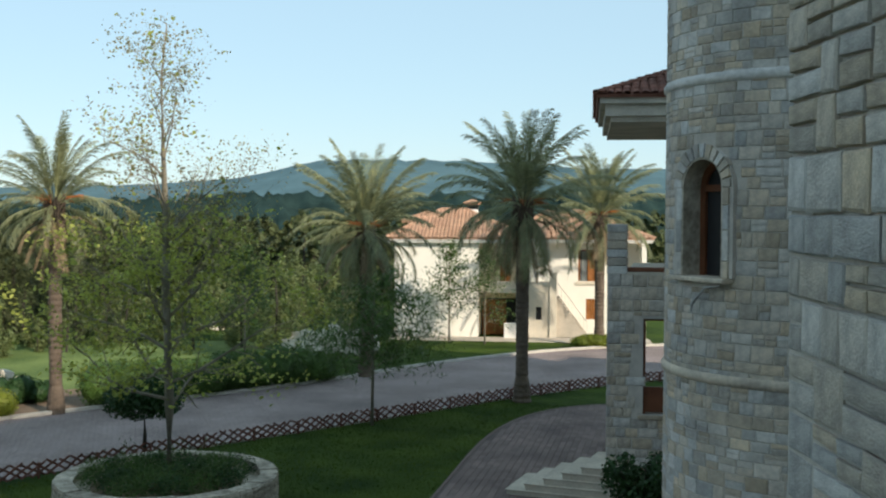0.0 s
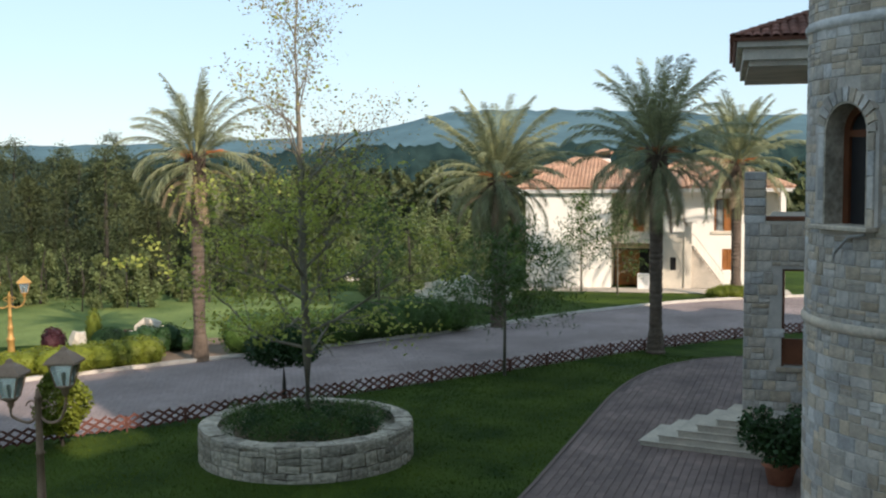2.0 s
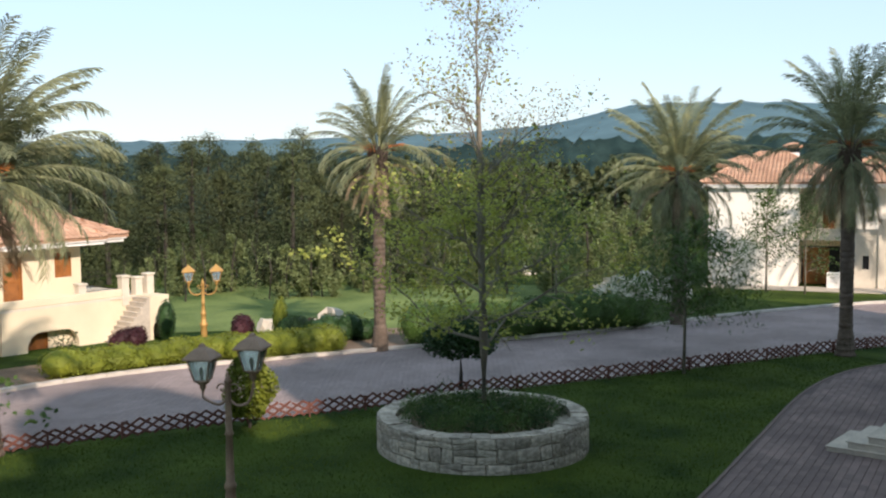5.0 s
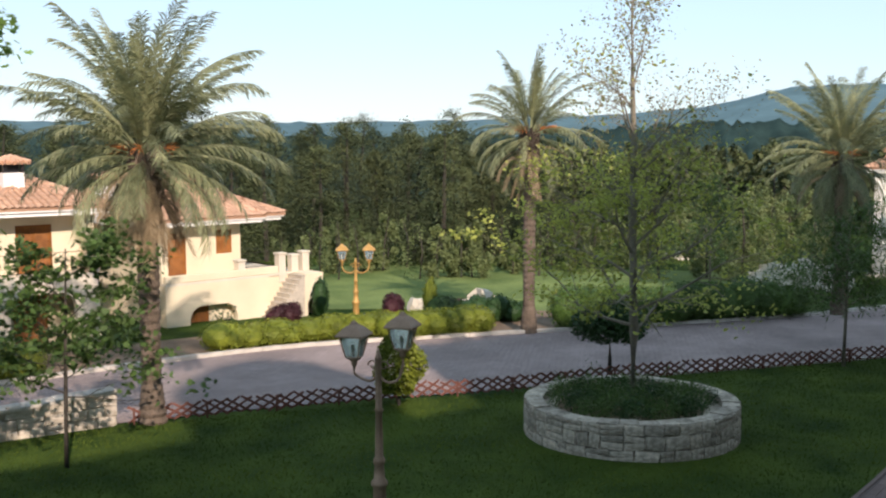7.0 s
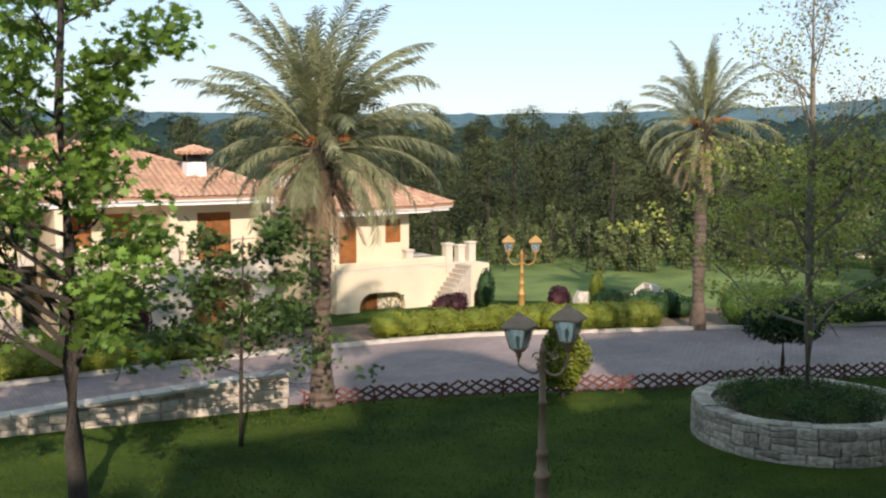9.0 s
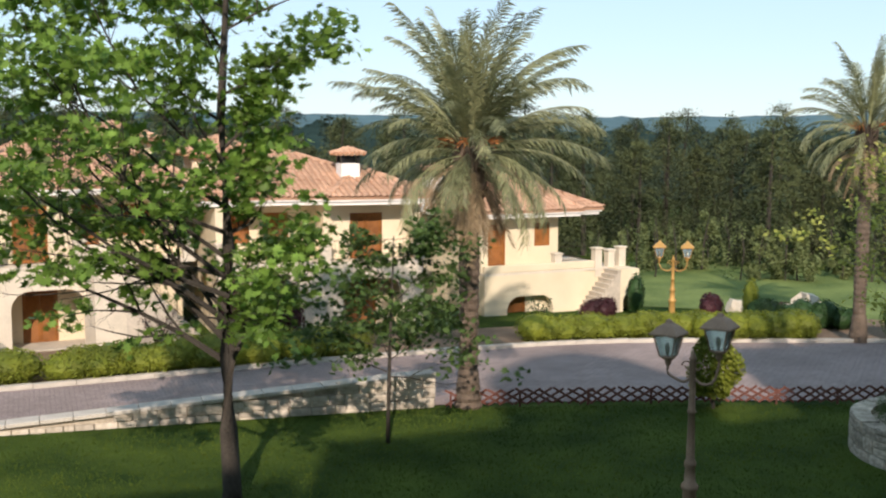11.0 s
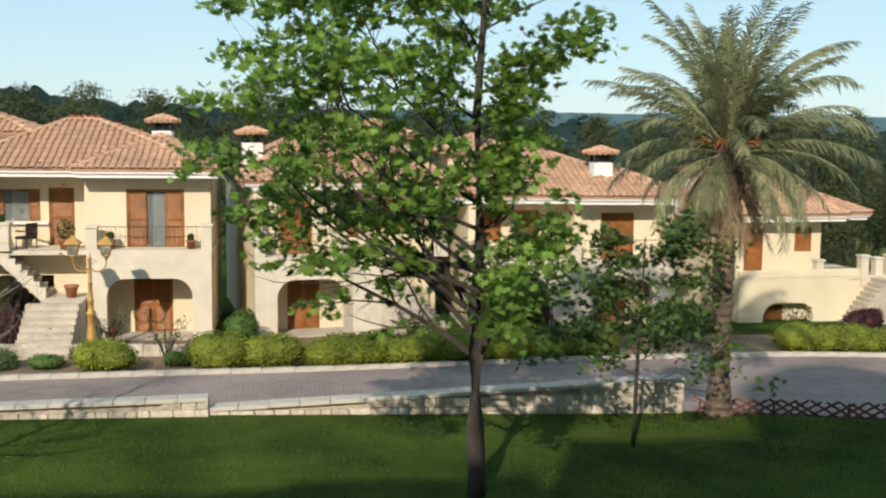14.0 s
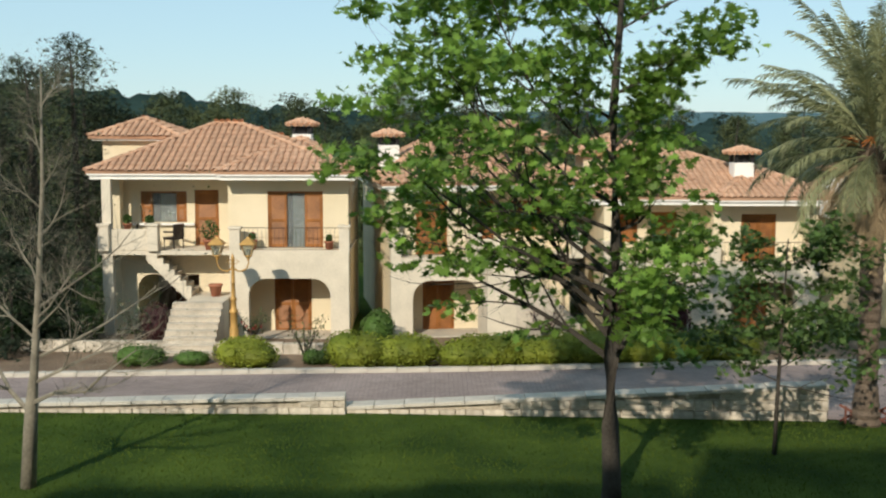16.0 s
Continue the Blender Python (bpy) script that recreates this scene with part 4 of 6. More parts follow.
# ---- foliage ----


def ball_points(n, c, r, rng, shell=0.5):
    p = rng.normal(size=(n, 3))
    p /= np.linalg.norm(p, axis=1)[:, None]
    p *= (shell + (1 - shell) * rng.random(n) ** 0.5)[:, None]
    return p * np.asarray(r) + np.asarray(c)


def woods(name, spots, mat, label, seed, conifer=True, leaf=0.45, per=900):
    """A wood: every tree has its trunk, whorls of drooping boughs and tufts with gaps between."""
    rng = np.random.default_rng(seed)
    pts, tv, tf = [], [], []
    for x, y, z, h in spots:
        tube_into(tv, tf, [(x, y, z - 0.3), (x + rng.normal() * 0.2, y, z + h * 0.5), (x + rng.normal() * 0.3, y, z + h * 0.95)], [0.02 * h, 0.014 * h, 0.02], 5)
        n_b = int(h * (7.5 if conifer else 3.4)) + 4
        fat, k = rng.uniform(0.85, 1.25), per // n_b
        for b in range(n_b):
            s = 0.06 + 0.92 * (b + rng.random()) / n_b
            width = h * (fat * (0.27 * (1 - s) ** 0.7 + 0.012) if conifer else 0.3 * math.sin(math.pi * min(1, 0.15 + s * 0.8)) ** 0.8)
            a, ln = rng.random() * 2 * math.pi, width * math.sqrt(rng.uniform(0.12, 1.1))
            # one flattened pad of needles, or an upright spray of leaves, at the end of a bough
            pad = 0.055 * h * (1.15 - 0.6 * s) * rng.uniform(0.7, 1.3)
            q = rng.normal(size=(k, 3)) * ((pad * 1.25, pad * 1.25, pad * 0.5) if conifer else (pad * 0.8, pad * 0.8, pad * 1.1))
            q[:, 2] -= 0.3 * np.hypot(q[:, 0], q[:, 1]) if conifer else 0.0
            pts.append(q + np.array((x + math.cos(a) * ln, y + math.sin(a) * ln, z + h * s - 0.14 * ln)))
    ob = leaf_mesh(name, np.concatenate(pts), leaf, mat, "spray" if conifer else "tuft", rng, up=0.5 if conifer else 0.3)
    tagged(ob, label, "trees", kind="stuff")
    tagged(mesh_object(name + "_trunks", tv, tf, BARK), "brown trunks within the wood", "trees", kind="stuff")


def polar(az, d):
    return -d * math.sin(radians(az)), d * math.cos(radians(az))


def scatter(n, a0, a1, d0, d1, top_el, jit, seed, hmin):
    rng = np.random.default_rng(seed)
    out = []
    for i in range(n):
        az, d = a0 + (a1 - a0) * (i + rng.random()) / n, rng.uniform(d0, d1)
        x, y = polar(az, d)
        z = ground_z(min(y, 90)) - (0.05 * (d - 85) if d > 85 else 0)
        top = EYE + d * math.tan(radians(np.interp(az, *top_el) + rng.normal() * jit))
        if top - z > hmin:
            out.append((x, y, z, top - z))
    return out


TOPS = ([44, 48, 52, 56, 62, 68, 76, 90, 98, 104, 110, 125], [-1.6, -0.4, 0.1, 0.2, 0.35, 0.6, 0.9, 0.9, 1.0, 1.3, 2.0, 2.2])
woods("pine_wood", scatter(34, 46.5, 70, 66, 88, TOPS, 0.75, 3, 4) + scatter(54, 66, 122, 58, 86, TOPS, 0.75, 4, 4), LEAF_PINE, "dense dark green pine wood behind the villas", 11, True, 0.24, 6400)
# The back row takes the dark cedar colour to stand in for shade.
woods("shaded_pine_wood", scatter(34, 47, 122, 88, 104, TOPS, 0.5, 5, 4), LEAF_CEDAR, "pines deeper in the wood, coloured darker for shade", 14, True, 0.4, 1700)
woods("tall_pines", [(*polar(a, d), 0.4, h) for a, d, h in ((107.2, 50, 10.5), (108.3, 52, 9.8), (109.6, 47, 9.0), (100.4, 66, 9.4), (97.2, 70, 9.2), (105.0, 48, 7.8))], LEAF_PINE, "tall dark conifers beside the villa", 15, True, 0.3, 2600)
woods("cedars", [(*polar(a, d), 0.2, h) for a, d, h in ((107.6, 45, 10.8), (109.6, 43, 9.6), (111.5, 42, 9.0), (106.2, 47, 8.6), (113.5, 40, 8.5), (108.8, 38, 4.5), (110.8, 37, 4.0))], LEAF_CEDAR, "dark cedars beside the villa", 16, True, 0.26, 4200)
woods("meadow_trees", scatter(66, 33, 63, 60, 84, ([20, 34, 38, 46, 50, 64], [-2.6, -2.8, -3.4, -4.4, -4.9, -5.2]), 0.55, 8, 0.8), LEAF_SHRUB, "light green young trees and bushes in the meadow", 12, False, 0.15, 2400)
woods("slender_saplings", scatter(16, 45, 62, 58, 70, ([20, 64], [-4.2, -4.4]), 0.4, 18, 1.5), LEAF_SHRUB, "slender young trees with thin light foliage", 19, False, 0.1, 420)
woods("valley_trees", scatter(90, 12, 50, 110, 190, ([12, 30, 50], [-0.9, -0.8, -0.5]), 0.3, 9, 3), LEAF_PINE, "dark trees down in the valley", 13, False, 0.9, 500)


def hedge(name, line, width, height, mat, label, seed, leaf=0.075, density=520, category="hedge"):
    """A clipped, billowing hedge along a line: a lumpy body under a coat of small leaves."""
    rng = np.random.default_rng(seed)
    pts, bm = [], bmesh.new()
    ln = 0.0
    for (x0, y0), (x1, y1) in zip(line, line[1:]):
        d = math.hypot(x1 - x0, y1 - y0)
        n = max(1, round(d / (width * 0.2)))
        for i in range(n):
            s = (i + 0.5) / n
            x, y = x0 + (x1 - x0) * s + rng.normal() * 0.06, y0 + (y1 - y0) * s + rng.normal() * 0.06
            r = (width * 0.5 * rng.uniform(0.85, 1.15), width * 0.5 * rng.uniform(0.85, 1.15), height * rng.uniform(0.78, 1.16) * 0.5)
            c = (x, y, ground_z(y) + r[2] * 0.92)
            bmesh.ops.create_icosphere(bm, subdivisions=2, radius=0.86, matrix=Matrix.LocRotScale(c, None, r))
            pts.append(ball_points(int(density * width * height), c, r, rng, 0.86))
    h = thing(name, Matrix.Identity(4), label, category)
    part("inner_growth", bm, mat, h)
    p = np.concatenate(pts)
    leaf_mesh("leaves", p[p[:, 2] > -0.9], leaf, mat, "oval", rng, 0.5, h)
    return h


# ---- garden trees ----
def broad_tree(name, label, base, trunk, limbs, mat, bark, leaf, shape, n_leaf, seed, twig=0.9, hang=0.0, spread=0.22, up=0.6, droop=0.0, tuft=0, fork=3, low=0.0, bare=(99.0, 1.0), buds=None):
    """A tree: trunk as (height, radius, x shift, y shift); limbs as (height on the trunk, azimuth, length, rise).
    Each limb forks into branches and twigs, and the leaves sit about the twigs."""
    rng = np.random.default_rng(seed)
    t = thing(name, Matrix.Translation(base), label, "tree")
    tv, tf = [], []
    tp = [Vector((q[2], q[3], q[0])) for q in trunk]
    tube_into(tv, tf, tp, [q[1] for q in trunk], 9)
    mesh_object("trunk", tv, tf, bark, t, smooth=True)
    bv, bf, tips = [], [], []

    def trunk_at(z):
        for a, b in zip(trunk, trunk[1:]):
            if a[0] <= z <= b[0]:
                s = (z - a[0]) / (b[0] - a[0])
                return Vector((a[2] + (b[2] - a[2]) * s, a[3] + (b[3] - a[3]) * s, z)), a[1] + (b[1] - a[1]) * s
        return tp[-1], trunk[-1][1]

    def branch(p, d, ln, r, level):
        pts, rad = [p], [r]
        for k in range(4):
            d = (d + Vector(rng.normal(size=3)) * 0.16 + Vector((0, 0, 0.05 - droop * (k + 1)))).normalized()
            pts.append(pts[-1] + d * ln / 4)
            rad.append(r * (1 - 0.2 * (k + 1)))
        tube_into(bv, bf, pts, rad, 5 if level < 2 else 3)
        if level < 2:
            for k in range(1, 5):
                for _ in range(2 if level == 0 else fork):
                    a = Vector(rng.normal(size=3))
                    e = (d * 0.75 + (a - d * a.dot(d)).normalized() * 0.75 + Vector((0, 0, 0.12))).normalized()
                    branch(pts[k], e, ln * rng.uniform(0.32, 0.55) if level == 0 else twig * rng.uniform(0.5, 1.1), rad[k] * (0.55 if level == 0 else 0.35), level + 1)
        else:
            tips.extend(pts[1:])
        if level:
            tips.append(pts[-1])

    for z, az, ln, rise in limbs:
        p, r = trunk_at(z)
        branch(p, Vector((-math.sin(radians(az)), math.cos(radians(az)), rise)).normalized(), ln, max(0.018, min(0.07, r * 0.42)), 0)
    mesh_object("branchwork", bv, bf, bark, t)
    tips = np.array([tuple(p) for p in tips])
    if tuft:
        hubs = tips[rng.integers(0, len(tips), n_leaf // tuft)]
        pick = np.repeat(hubs, tuft, axis=0)
        n_leaf = len(pick)
        pick = pick + rng.normal(size=(n_leaf, 3)) * np.array((spread, spread, spread * 0.35))
    else:
        pick = tips[rng.integers(0, len(tips), n_leaf)] + rng.normal(size=(n_leaf, 3)) * spread
    pick[:, 2] -= np.abs(rng.normal(size=n_leaf)) * 0.05
    pick = pick[(pick[:, 2] > low + 0.25 * rng.normal(size=n_leaf)) & ((pick[:, 2] < bare[0] + 0.4 * rng.normal(size=n_leaf)) | (rng.random(n_leaf) < bare[1]))]
    leaf_mesh("foliage", pick, leaf, mat, shape, rng, up, t, hang=hang)
    if buds:
        count, size, bud_mat = buds
        high = tips[tips[:, 2] > bare[0] - 0.5]
        leaf_mesh("opening_leaves", high[rng.integers(0, len(high), count)] + rng.normal(size=(count, 3)) * 0.09, size, bud_mat, "oval", rng, 0.2, t, "small olive leaves just opening")
    return t


def spiral(z0, z1, n, l0, l1, r0, r1, seed, first=0):
    rng = random.Random(seed)
    return [(z0 + (z1 - z0) * i / (n - 1) + rng.uniform(-0.12, 0.12), first + i * 137.5 + rng.uniform(-20, 20),
             (l0 + (l1 - l0) * i / (n - 1)) * rng.uniform(0.8, 1.2), r0 + (r1 - r0) * i / (n - 1)) for i in range(n)]


def at(x, y):
    return (x, y, ground_z(y))


broad_tree("plane_tree", "young plane tree with fresh green lobed leaves on the lawn", at(-21.2, 3.55),
           [(0, 0.21, 0, 0), (0.4, 0.185, 0.01, 0), (1.5, 0.175, 0.02, -0.05), (2.9, 0.165, 0, -0.05), (5, 0.12, 0.05, 0.0), (7.5, 0.085, 0.0, -0.1), (10, 0.05, 0, 0.05), (11.6, 0.02, 0, 0)],
           [(2.8, 175, 4.0, 0.8), (2.75, 10, 2.2, 0.9), (3.2, 185, 5.8, 0.75), (3.3, 95, 2.2, 0.5), (3.5, 275, 2.0, 0.5), (3.6, 190, 5.2, 0.5), (3.8, 172, 5.2, 0.75), (4.1, 183, 5.0, 0.6), (4.2, 10, 1.3, 0.6), (4.5, 150, 3.8, 0.4), (4.4, 176, 5.4, 0.6), (4.8, 192, 5.0, 0.35),
            (5.3, 330, 1.1, 0.6), (5.3, 187, 4.4, 0.4), (5.8, 178, 4.6, 0.5), (6.1, 50, 1.2, 0.6), (6.3, 182, 4.4, 0.65), (6.5, 250, 2.0, 0.5), (6.9, 0, 1.3, 0.6), (7.4, 165, 3.2, 0.7), (7.9, 20, 2.2, 0.6), (8.3, 100, 2.0, 0.8), (8.7, 200, 2.6, 0.7), (9.1, 350, 2.9, 0.45), (9.5, 170, 2.6, 0.6), (9.9, 60, 1.8, 1.0), (10.3, 180, 1.8, 0.9), (10.6, 340, 1.8, 0.9)],
           LEAF_PLANE, BARK, 0.215, "palmate", 12000, 21, twig=0.7, spread=0.24, up=0.5, tuft=20, low=3.3)
broad_tree("lawn_sapling", "small leafy sapling in front of the garden wall", at(-24.4, 7.75),
           [(0, 0.055, 0, 0), (1.7, 0.045, 0.02, 0.03), (3.4, 0.03, 0, 0.1), (4.9, 0.012, 0, 0.15)],
           [(1.6, 350, 2.0, 0.05), (1.7, 180, 1.7, 0.2), (1.9, 90, 1.4, 0.2), (2.0, 10, 2.2, 0.1), (2.3, 200, 1.8, 0.2), (2.5, 270, 1.3, 0.3), (2.7, 20, 1.9, 0.4), (2.9, 165, 1.6, 0.3), (3.3, 0, 1.5, 0.6), (3.7, 180, 1.0, 0.7), (4.2, 350, 0.9, 0.9)],
           LEAF_MID, BARK, 0.17, "palmate", 3400, 22, twig=0.55, spread=0.2, up=0.5, tuft=16, low=1.75)
broad_tree("planter_tree", "tall sparse tree with yellow-green spring leaves in a planter", at(-19.7, 20.8),
           [(0.3, 0.15, 0, 0), (2.5, 0.125, 0.02, 0), (5, 0.1, -0.03, -0.03), (7.2, 0.085, 0.05, -0.12), (8.8, 0.055, 0.1, -0.25), (10.6, 0.03, 0.0, -0.2), (12.0, 0.012, 0, 0.0)],
           spiral(2.5, 6.4, 19, 3.3, 2.3, 0.35, 0.7, 4, 40) + [(6.4, 315, 2.6, 0.75), (6.8, 325, 2.4, 0.8), (7.2, 150, 1.8, 1.6), (7.5, 200, 1.7, 1.9), (7.9, 60, 1.4, 1.7), (8.2, 140, 1.7, 2.0), (8.6, 320, 1.7, 1.8), (8.9, 250, 1.4, 2.0), (9.3, 40, 1.4, 1.9), (9.7, 130, 1.4, 2.2), (10.0, 310, 1.3, 2.2), (10.5, 200, 1.1, 2.4), (10.9, 60, 0.9, 2.4)],
           LEAF_SPRING, BARK_PALE, 0.13, "oval", 15500, 23, twig=0.7, spread=0.2, tuft=9, fork=2, low=2.7, bare=(6.9, 0.04), buds=(4200, 0.075, LEAF_BUD))
broad_tree("weeping_sapling", "thin weeping sapling beside the lattice fence", at(-21.2, 32.4),
           [(0, 0.065, 0, 0), (2.0, 0.055, 0.02, 0.02), (3.8, 0.04, 0, 0.05), (5.0, 0.015, 0, 0.1)],
           spiral(1.9, 4.8, 16, 2.3, 1.1, 0.6, 1.0, 6), LEAF_MID, BARK_PALE, 0.25, "lance", 7500, 24, twig=0.85, spread=0.16, hang=1.5, droop=0.1, fork=2, low=1.8)
broad_tree("bare_tree", "leafless young tree with grey branches on the lawn", at(-21.6, -8.0),
           [(0, 0.16, 0, 0), (1.6, 0.13, 0, 0.12), (2.3, 0.085, 0, 0.2), (4, 0.06, 0, 0.35), (6, 0.04, 0, 0.5), (8.3, 0.012, 0, 0.55)],
           [(1.5, 160, 2.6, 1.0), (1.7, 340, 3.0, 0.6), (2.1, 350, 2.8, 0.35), (2.6, 10, 3.0, 0.9), (3.0, 180, 2.6, 1.0), (3.2, 300, 2.4, 0.6), (3.6, 0, 2.8, 0.7)] + spiral(3.4, 7.6, 9, 1.9, 0.7, 1.0, 1.6, 9),
           LEAF_WILLOW, BARK_PALE, 0.06, "oval", 500, 25, twig=0.95, spread=0.1, fork=5)
for (x, y), hgt, sd in (((-31.9, 57.0), 5.6, 31), ((-29.8, 57.5), 5.2, 32), ((-36.5, 44.0), 5.4, 33)):
    broad_tree("young_lawn_tree", "slender young tree with light green leaves", at(x, y),
               [(0, 0.06, 0, 0), (hgt * 0.4, 0.05, 0, 0), (hgt, 0.012, 0, 0)], spiral(hgt * 0.24, hgt * 0.95, 16, 1.5, 0.5, 0.5, 1.0, sd),
               LEAF_MID if sd != 31 else LEAF_HEDGE_DARK, BARK_PALE, 0.13, "oval", 2800, sd, twig=0.5)["group"] = "young trees by the far villa"


def ball_tree():
    t = thing("clipped_tree", Matrix.Translation(at(-24.1, 24.4)), "small dark tree clipped to a flat ball", "tree")
    rng = np.random.default_rng(41)
    part("trunk", a_tube([(0, 0, 0), (0.03, 0, 0.7), (0, 0, 1.5)], [0.07, 0.055, 0.05]), BARK, t)
    pts = [ball_points(900, (math.cos(a) * 0.65, math.sin(a) * 0.65, 1.75 + 0.1 * math.sin(3 * a)), (0.62, 0.62, 0.55), rng, 0.4) for a in [k * 1.05 for k in range(6)]]
    pts.append(ball_points(900, (0, 0, 2.05), (0.8, 0.8, 0.5), rng, 0.5))
    leaf_mesh("foliage", np.concatenate(pts), 0.11, LEAF_DARK, "oval", rng, 0.4, t)


def cone_shrub():
    t = thing("cypress_shrub", Matrix.Translation(at(-25.1, 17.2)), "yellow-green columnar shrub behind the lantern post", "shrub")
    rng = np.random.default_rng(42)
    part("trunk", a_tube([(0, 0, 0), (0, 0, 0.9), (0, 0, 1.9)], [0.05, 0.04, 0.02]), BARK, t)
    n = 5200
    z = 0.35 + 1.85 * rng.random(n)
    r = 0.72 * np.clip(np.sin(np.pi * (0.18 + 0.8 * (z - 0.35) / 1.85)), 0, 1) * (0.55 + 0.45 * rng.random(n))
    a = rng.random(n) * 2 * np.pi
    r *= 1 + 0.2 * np.sin(a * 3 + z * 4)
    leaf_mesh("foliage", np.stack([r * np.cos(a), r * np.sin(a), z], 1), 0.11, LEAF_HEDGE, "oval", rng, 0.2, t, hang=-1)


ball_tree(), cone_shrub()


# ---- palms ----
def frond_arrays(rng, ln, elev, az, droop, root, dry=False):
    """One feather frond: a midrib that rises and then bows over, with narrow leaflets that hang a little."""
    out = Vector((math.cos(az), math.sin(az), 0))
    twist = rng.uniform(-0.35, 0.35)
    pts = []
    for k in range(13):
        s = k / 12
        e = elev - droop * s ** 1.8
        swing = Vector((-out.y, out.x, 0)) * twist * s
        pts.append((pts[-1] + ((out + swing).normalized() * math.cos(e) + Vector((0, 0, math.sin(e)))) * ln / 12) if pts else Vector(root))
    v, f = [], []
    side = Vector((-out.y, out.x, 0))
    tube_into(v, f, pts, [0.032 * (1 - 0.07 * k) for k in range(13)], 3)
    n = 66
    for i in range(n):
        s = 0.16 + 0.84 * i / n
        k = min(int(s * 12), 11)
        p = pts[k].lerp(pts[k + 1], s * 12 - k)
        d = (pts[k + 1] - pts[k]).normalized()
        upv = side.cross(d)
        ll = ln * 0.17 * (math.sin(math.pi * (0.15 + 0.75 * s)) ** 0.6) * rng.uniform(0.75, 1.15)
        for sg in (-1, 1):
            dir_ = (side * sg * rng.uniform(0.4, 0.85) + d * rng.uniform(0.75, 1.1) + upv * (rng.uniform(0.0, 0.4) if not dry else -0.3)).normalized()
            mid = p + dir_ * ll * 0.5
            tip = p + dir_ * ll + Vector((0, 0, -rng.uniform(0.1, 0.4) * ll))
            w = d * 0.017 * (ln / 3)
            b = len(v)
            v += [p - w * 0.5, mid - w, tip, mid + w, p + w * 0.5]
            f.append((b, b + 1, b + 2, b + 3, b + 4))
    return v, f


def palm(label, x, y, trunk_h, radius, frond_len, n_green, n_dry, seed, lean=(0, 0), low=-0.5, gap=0.0):
    rng = random.Random(seed)
    t = thing("date_palm", Matrix.Translation(at(x, y)), label, "palm tree", "date palms along the road")
    v, f = [], []
    steps = int(trunk_h / 0.11)
    pts, rad = [], []
    for k in range(steps + 1):
        s = k / steps
        pts.append((lean[0] * s * s, lean[1] * s * s, -0.05 + trunk_h * s))
        r = radius * (1.25 - 0.45 * min(1, s * 6)) if s < 0.16 else radius * (0.8 + 0.1 * s)
        rad.append(r * (1 + (0.05 if k % 2 else -0.04) + rng.uniform(-0.05, 0.05)))
    tube_into(v, f, pts, rad, 14)
    mesh_object("trunk", v, f, PALM_BARK, t)
    top = Vector((lean[0], lean[1], trunk_h))
    v, f = [], []
    for k in range(170):
        a, z = rng.random() * 6.28, trunk_h - 1.5 * rng.random()
        p = top + Vector((math.cos(a) * radius * 0.8, math.sin(a) * radius * 0.8, z - trunk_h))
        o = rng.uniform(0.1, 0.22)
        tube_into(v, f, [p, p + Vector((math.cos(a) * o * 0.7, math.sin(a) * o * 0.7, 0.2)), p + Vector((math.cos(a) * o, math.sin(a) * o, rng.uniform(0.3, 0.5)))], [0.06, 0.045, 0.02], 4)
    mesh_object("leaf_base_collar", v, f, PALM_BARK, t, "stubs of cut leaves")
    v, f = [], []
    for k in range(n_green):
        s = (k + 0.5) / n_green
        el = 1.52 - (1.52 - low) * s ** 1.35 + rng.uniform(-0.12, 0.12)
        ln = frond_len * rng.uniform(0.82, 1.12) * (0.92 + 0.2 * math.sin(math.pi * min(1, s + 0.15)))
        az = k * 2.39996 + rng.uniform(-0.35, 0.35)
        if rng.random() < gap:
            continue
        bow = rng.uniform(0.7, 1.4) * (0.5 + 0.9 * s)
        fv, ff = frond_arrays(rng, ln, el, az, bow, top + Vector((math.cos(az) * 0.12, math.sin(az) * 0.12, 0.3 - 0.5 * s)))
        b = len(v)
        v += fv
        f += [tuple(b + q for q in w) for w in ff]
    mesh_object("crown", v, f, FROND, t)
    v, f = [], []
    for k in range(n_dry):
        hang = k % 2
        fv, ff = frond_arrays(rng, frond_len * rng.uniform(0.45, 0.8), rng.uniform(-0.5, 0.1) if hang else rng.uniform(-1.3, -0.7), k * 2.4 + rng.uniform(-0.6, 0.6), rng.uniform(0.9, 1.5) if hang else rng.uniform(0.1, 0.4), top + Vector((0, 0, -0.25 - 0.5 * rng.random())), True)
        b = len(v)
        v += fv
        f += [tuple(b + q for q in w) for w in ff]
    mesh_object("dry_fronds", v, f, FROND_DRY, t, "hanging brown dry fronds")
    v, f = [], []
    for k in range(8):
        a = rng.random() * 6.28
        d = Vector((math.cos(a), math.sin(a), 0))
        p0 = top + Vector((0, 0, -0.2))
        reach = rng.uniform(0.6, 1.0)
        for _ in range(12):
            j = Vector((rng.uniform(-0.22, 0.22), rng.uniform(-0.22, 0.22), rng.uniform(-0.2, 0.15)))
            tube_into(v, f, [p0, p0 + d * reach * 0.55 + Vector((0, 0, 0.5)), p0 + d * reach + Vector((0, 0, 0.45)) + j], [0.02, 0.015, 0.012], 3)
    mesh_object("fruit_stalk", v, f, DATES, t, "orange date stalks")
    return t


palm("tall date palm with sunlit crown beside the garden wall", -27.2, 10.9, 6.85, 0.315, 3.4, 92, 44, 51, low=-0.45)
palm("date palm with sparse upright crown at the road's far side", -32.1, 28.1, 7.6, 0.28, 2.75, 56, 26, 52, low=-0.7, gap=0.15)
palm("tall date palm on the lawn by the lattice fence", -19.0, 39.9, 7.75, 0.3, 3.45, 74, 26, 53, low=-0.8, gap=0.12)
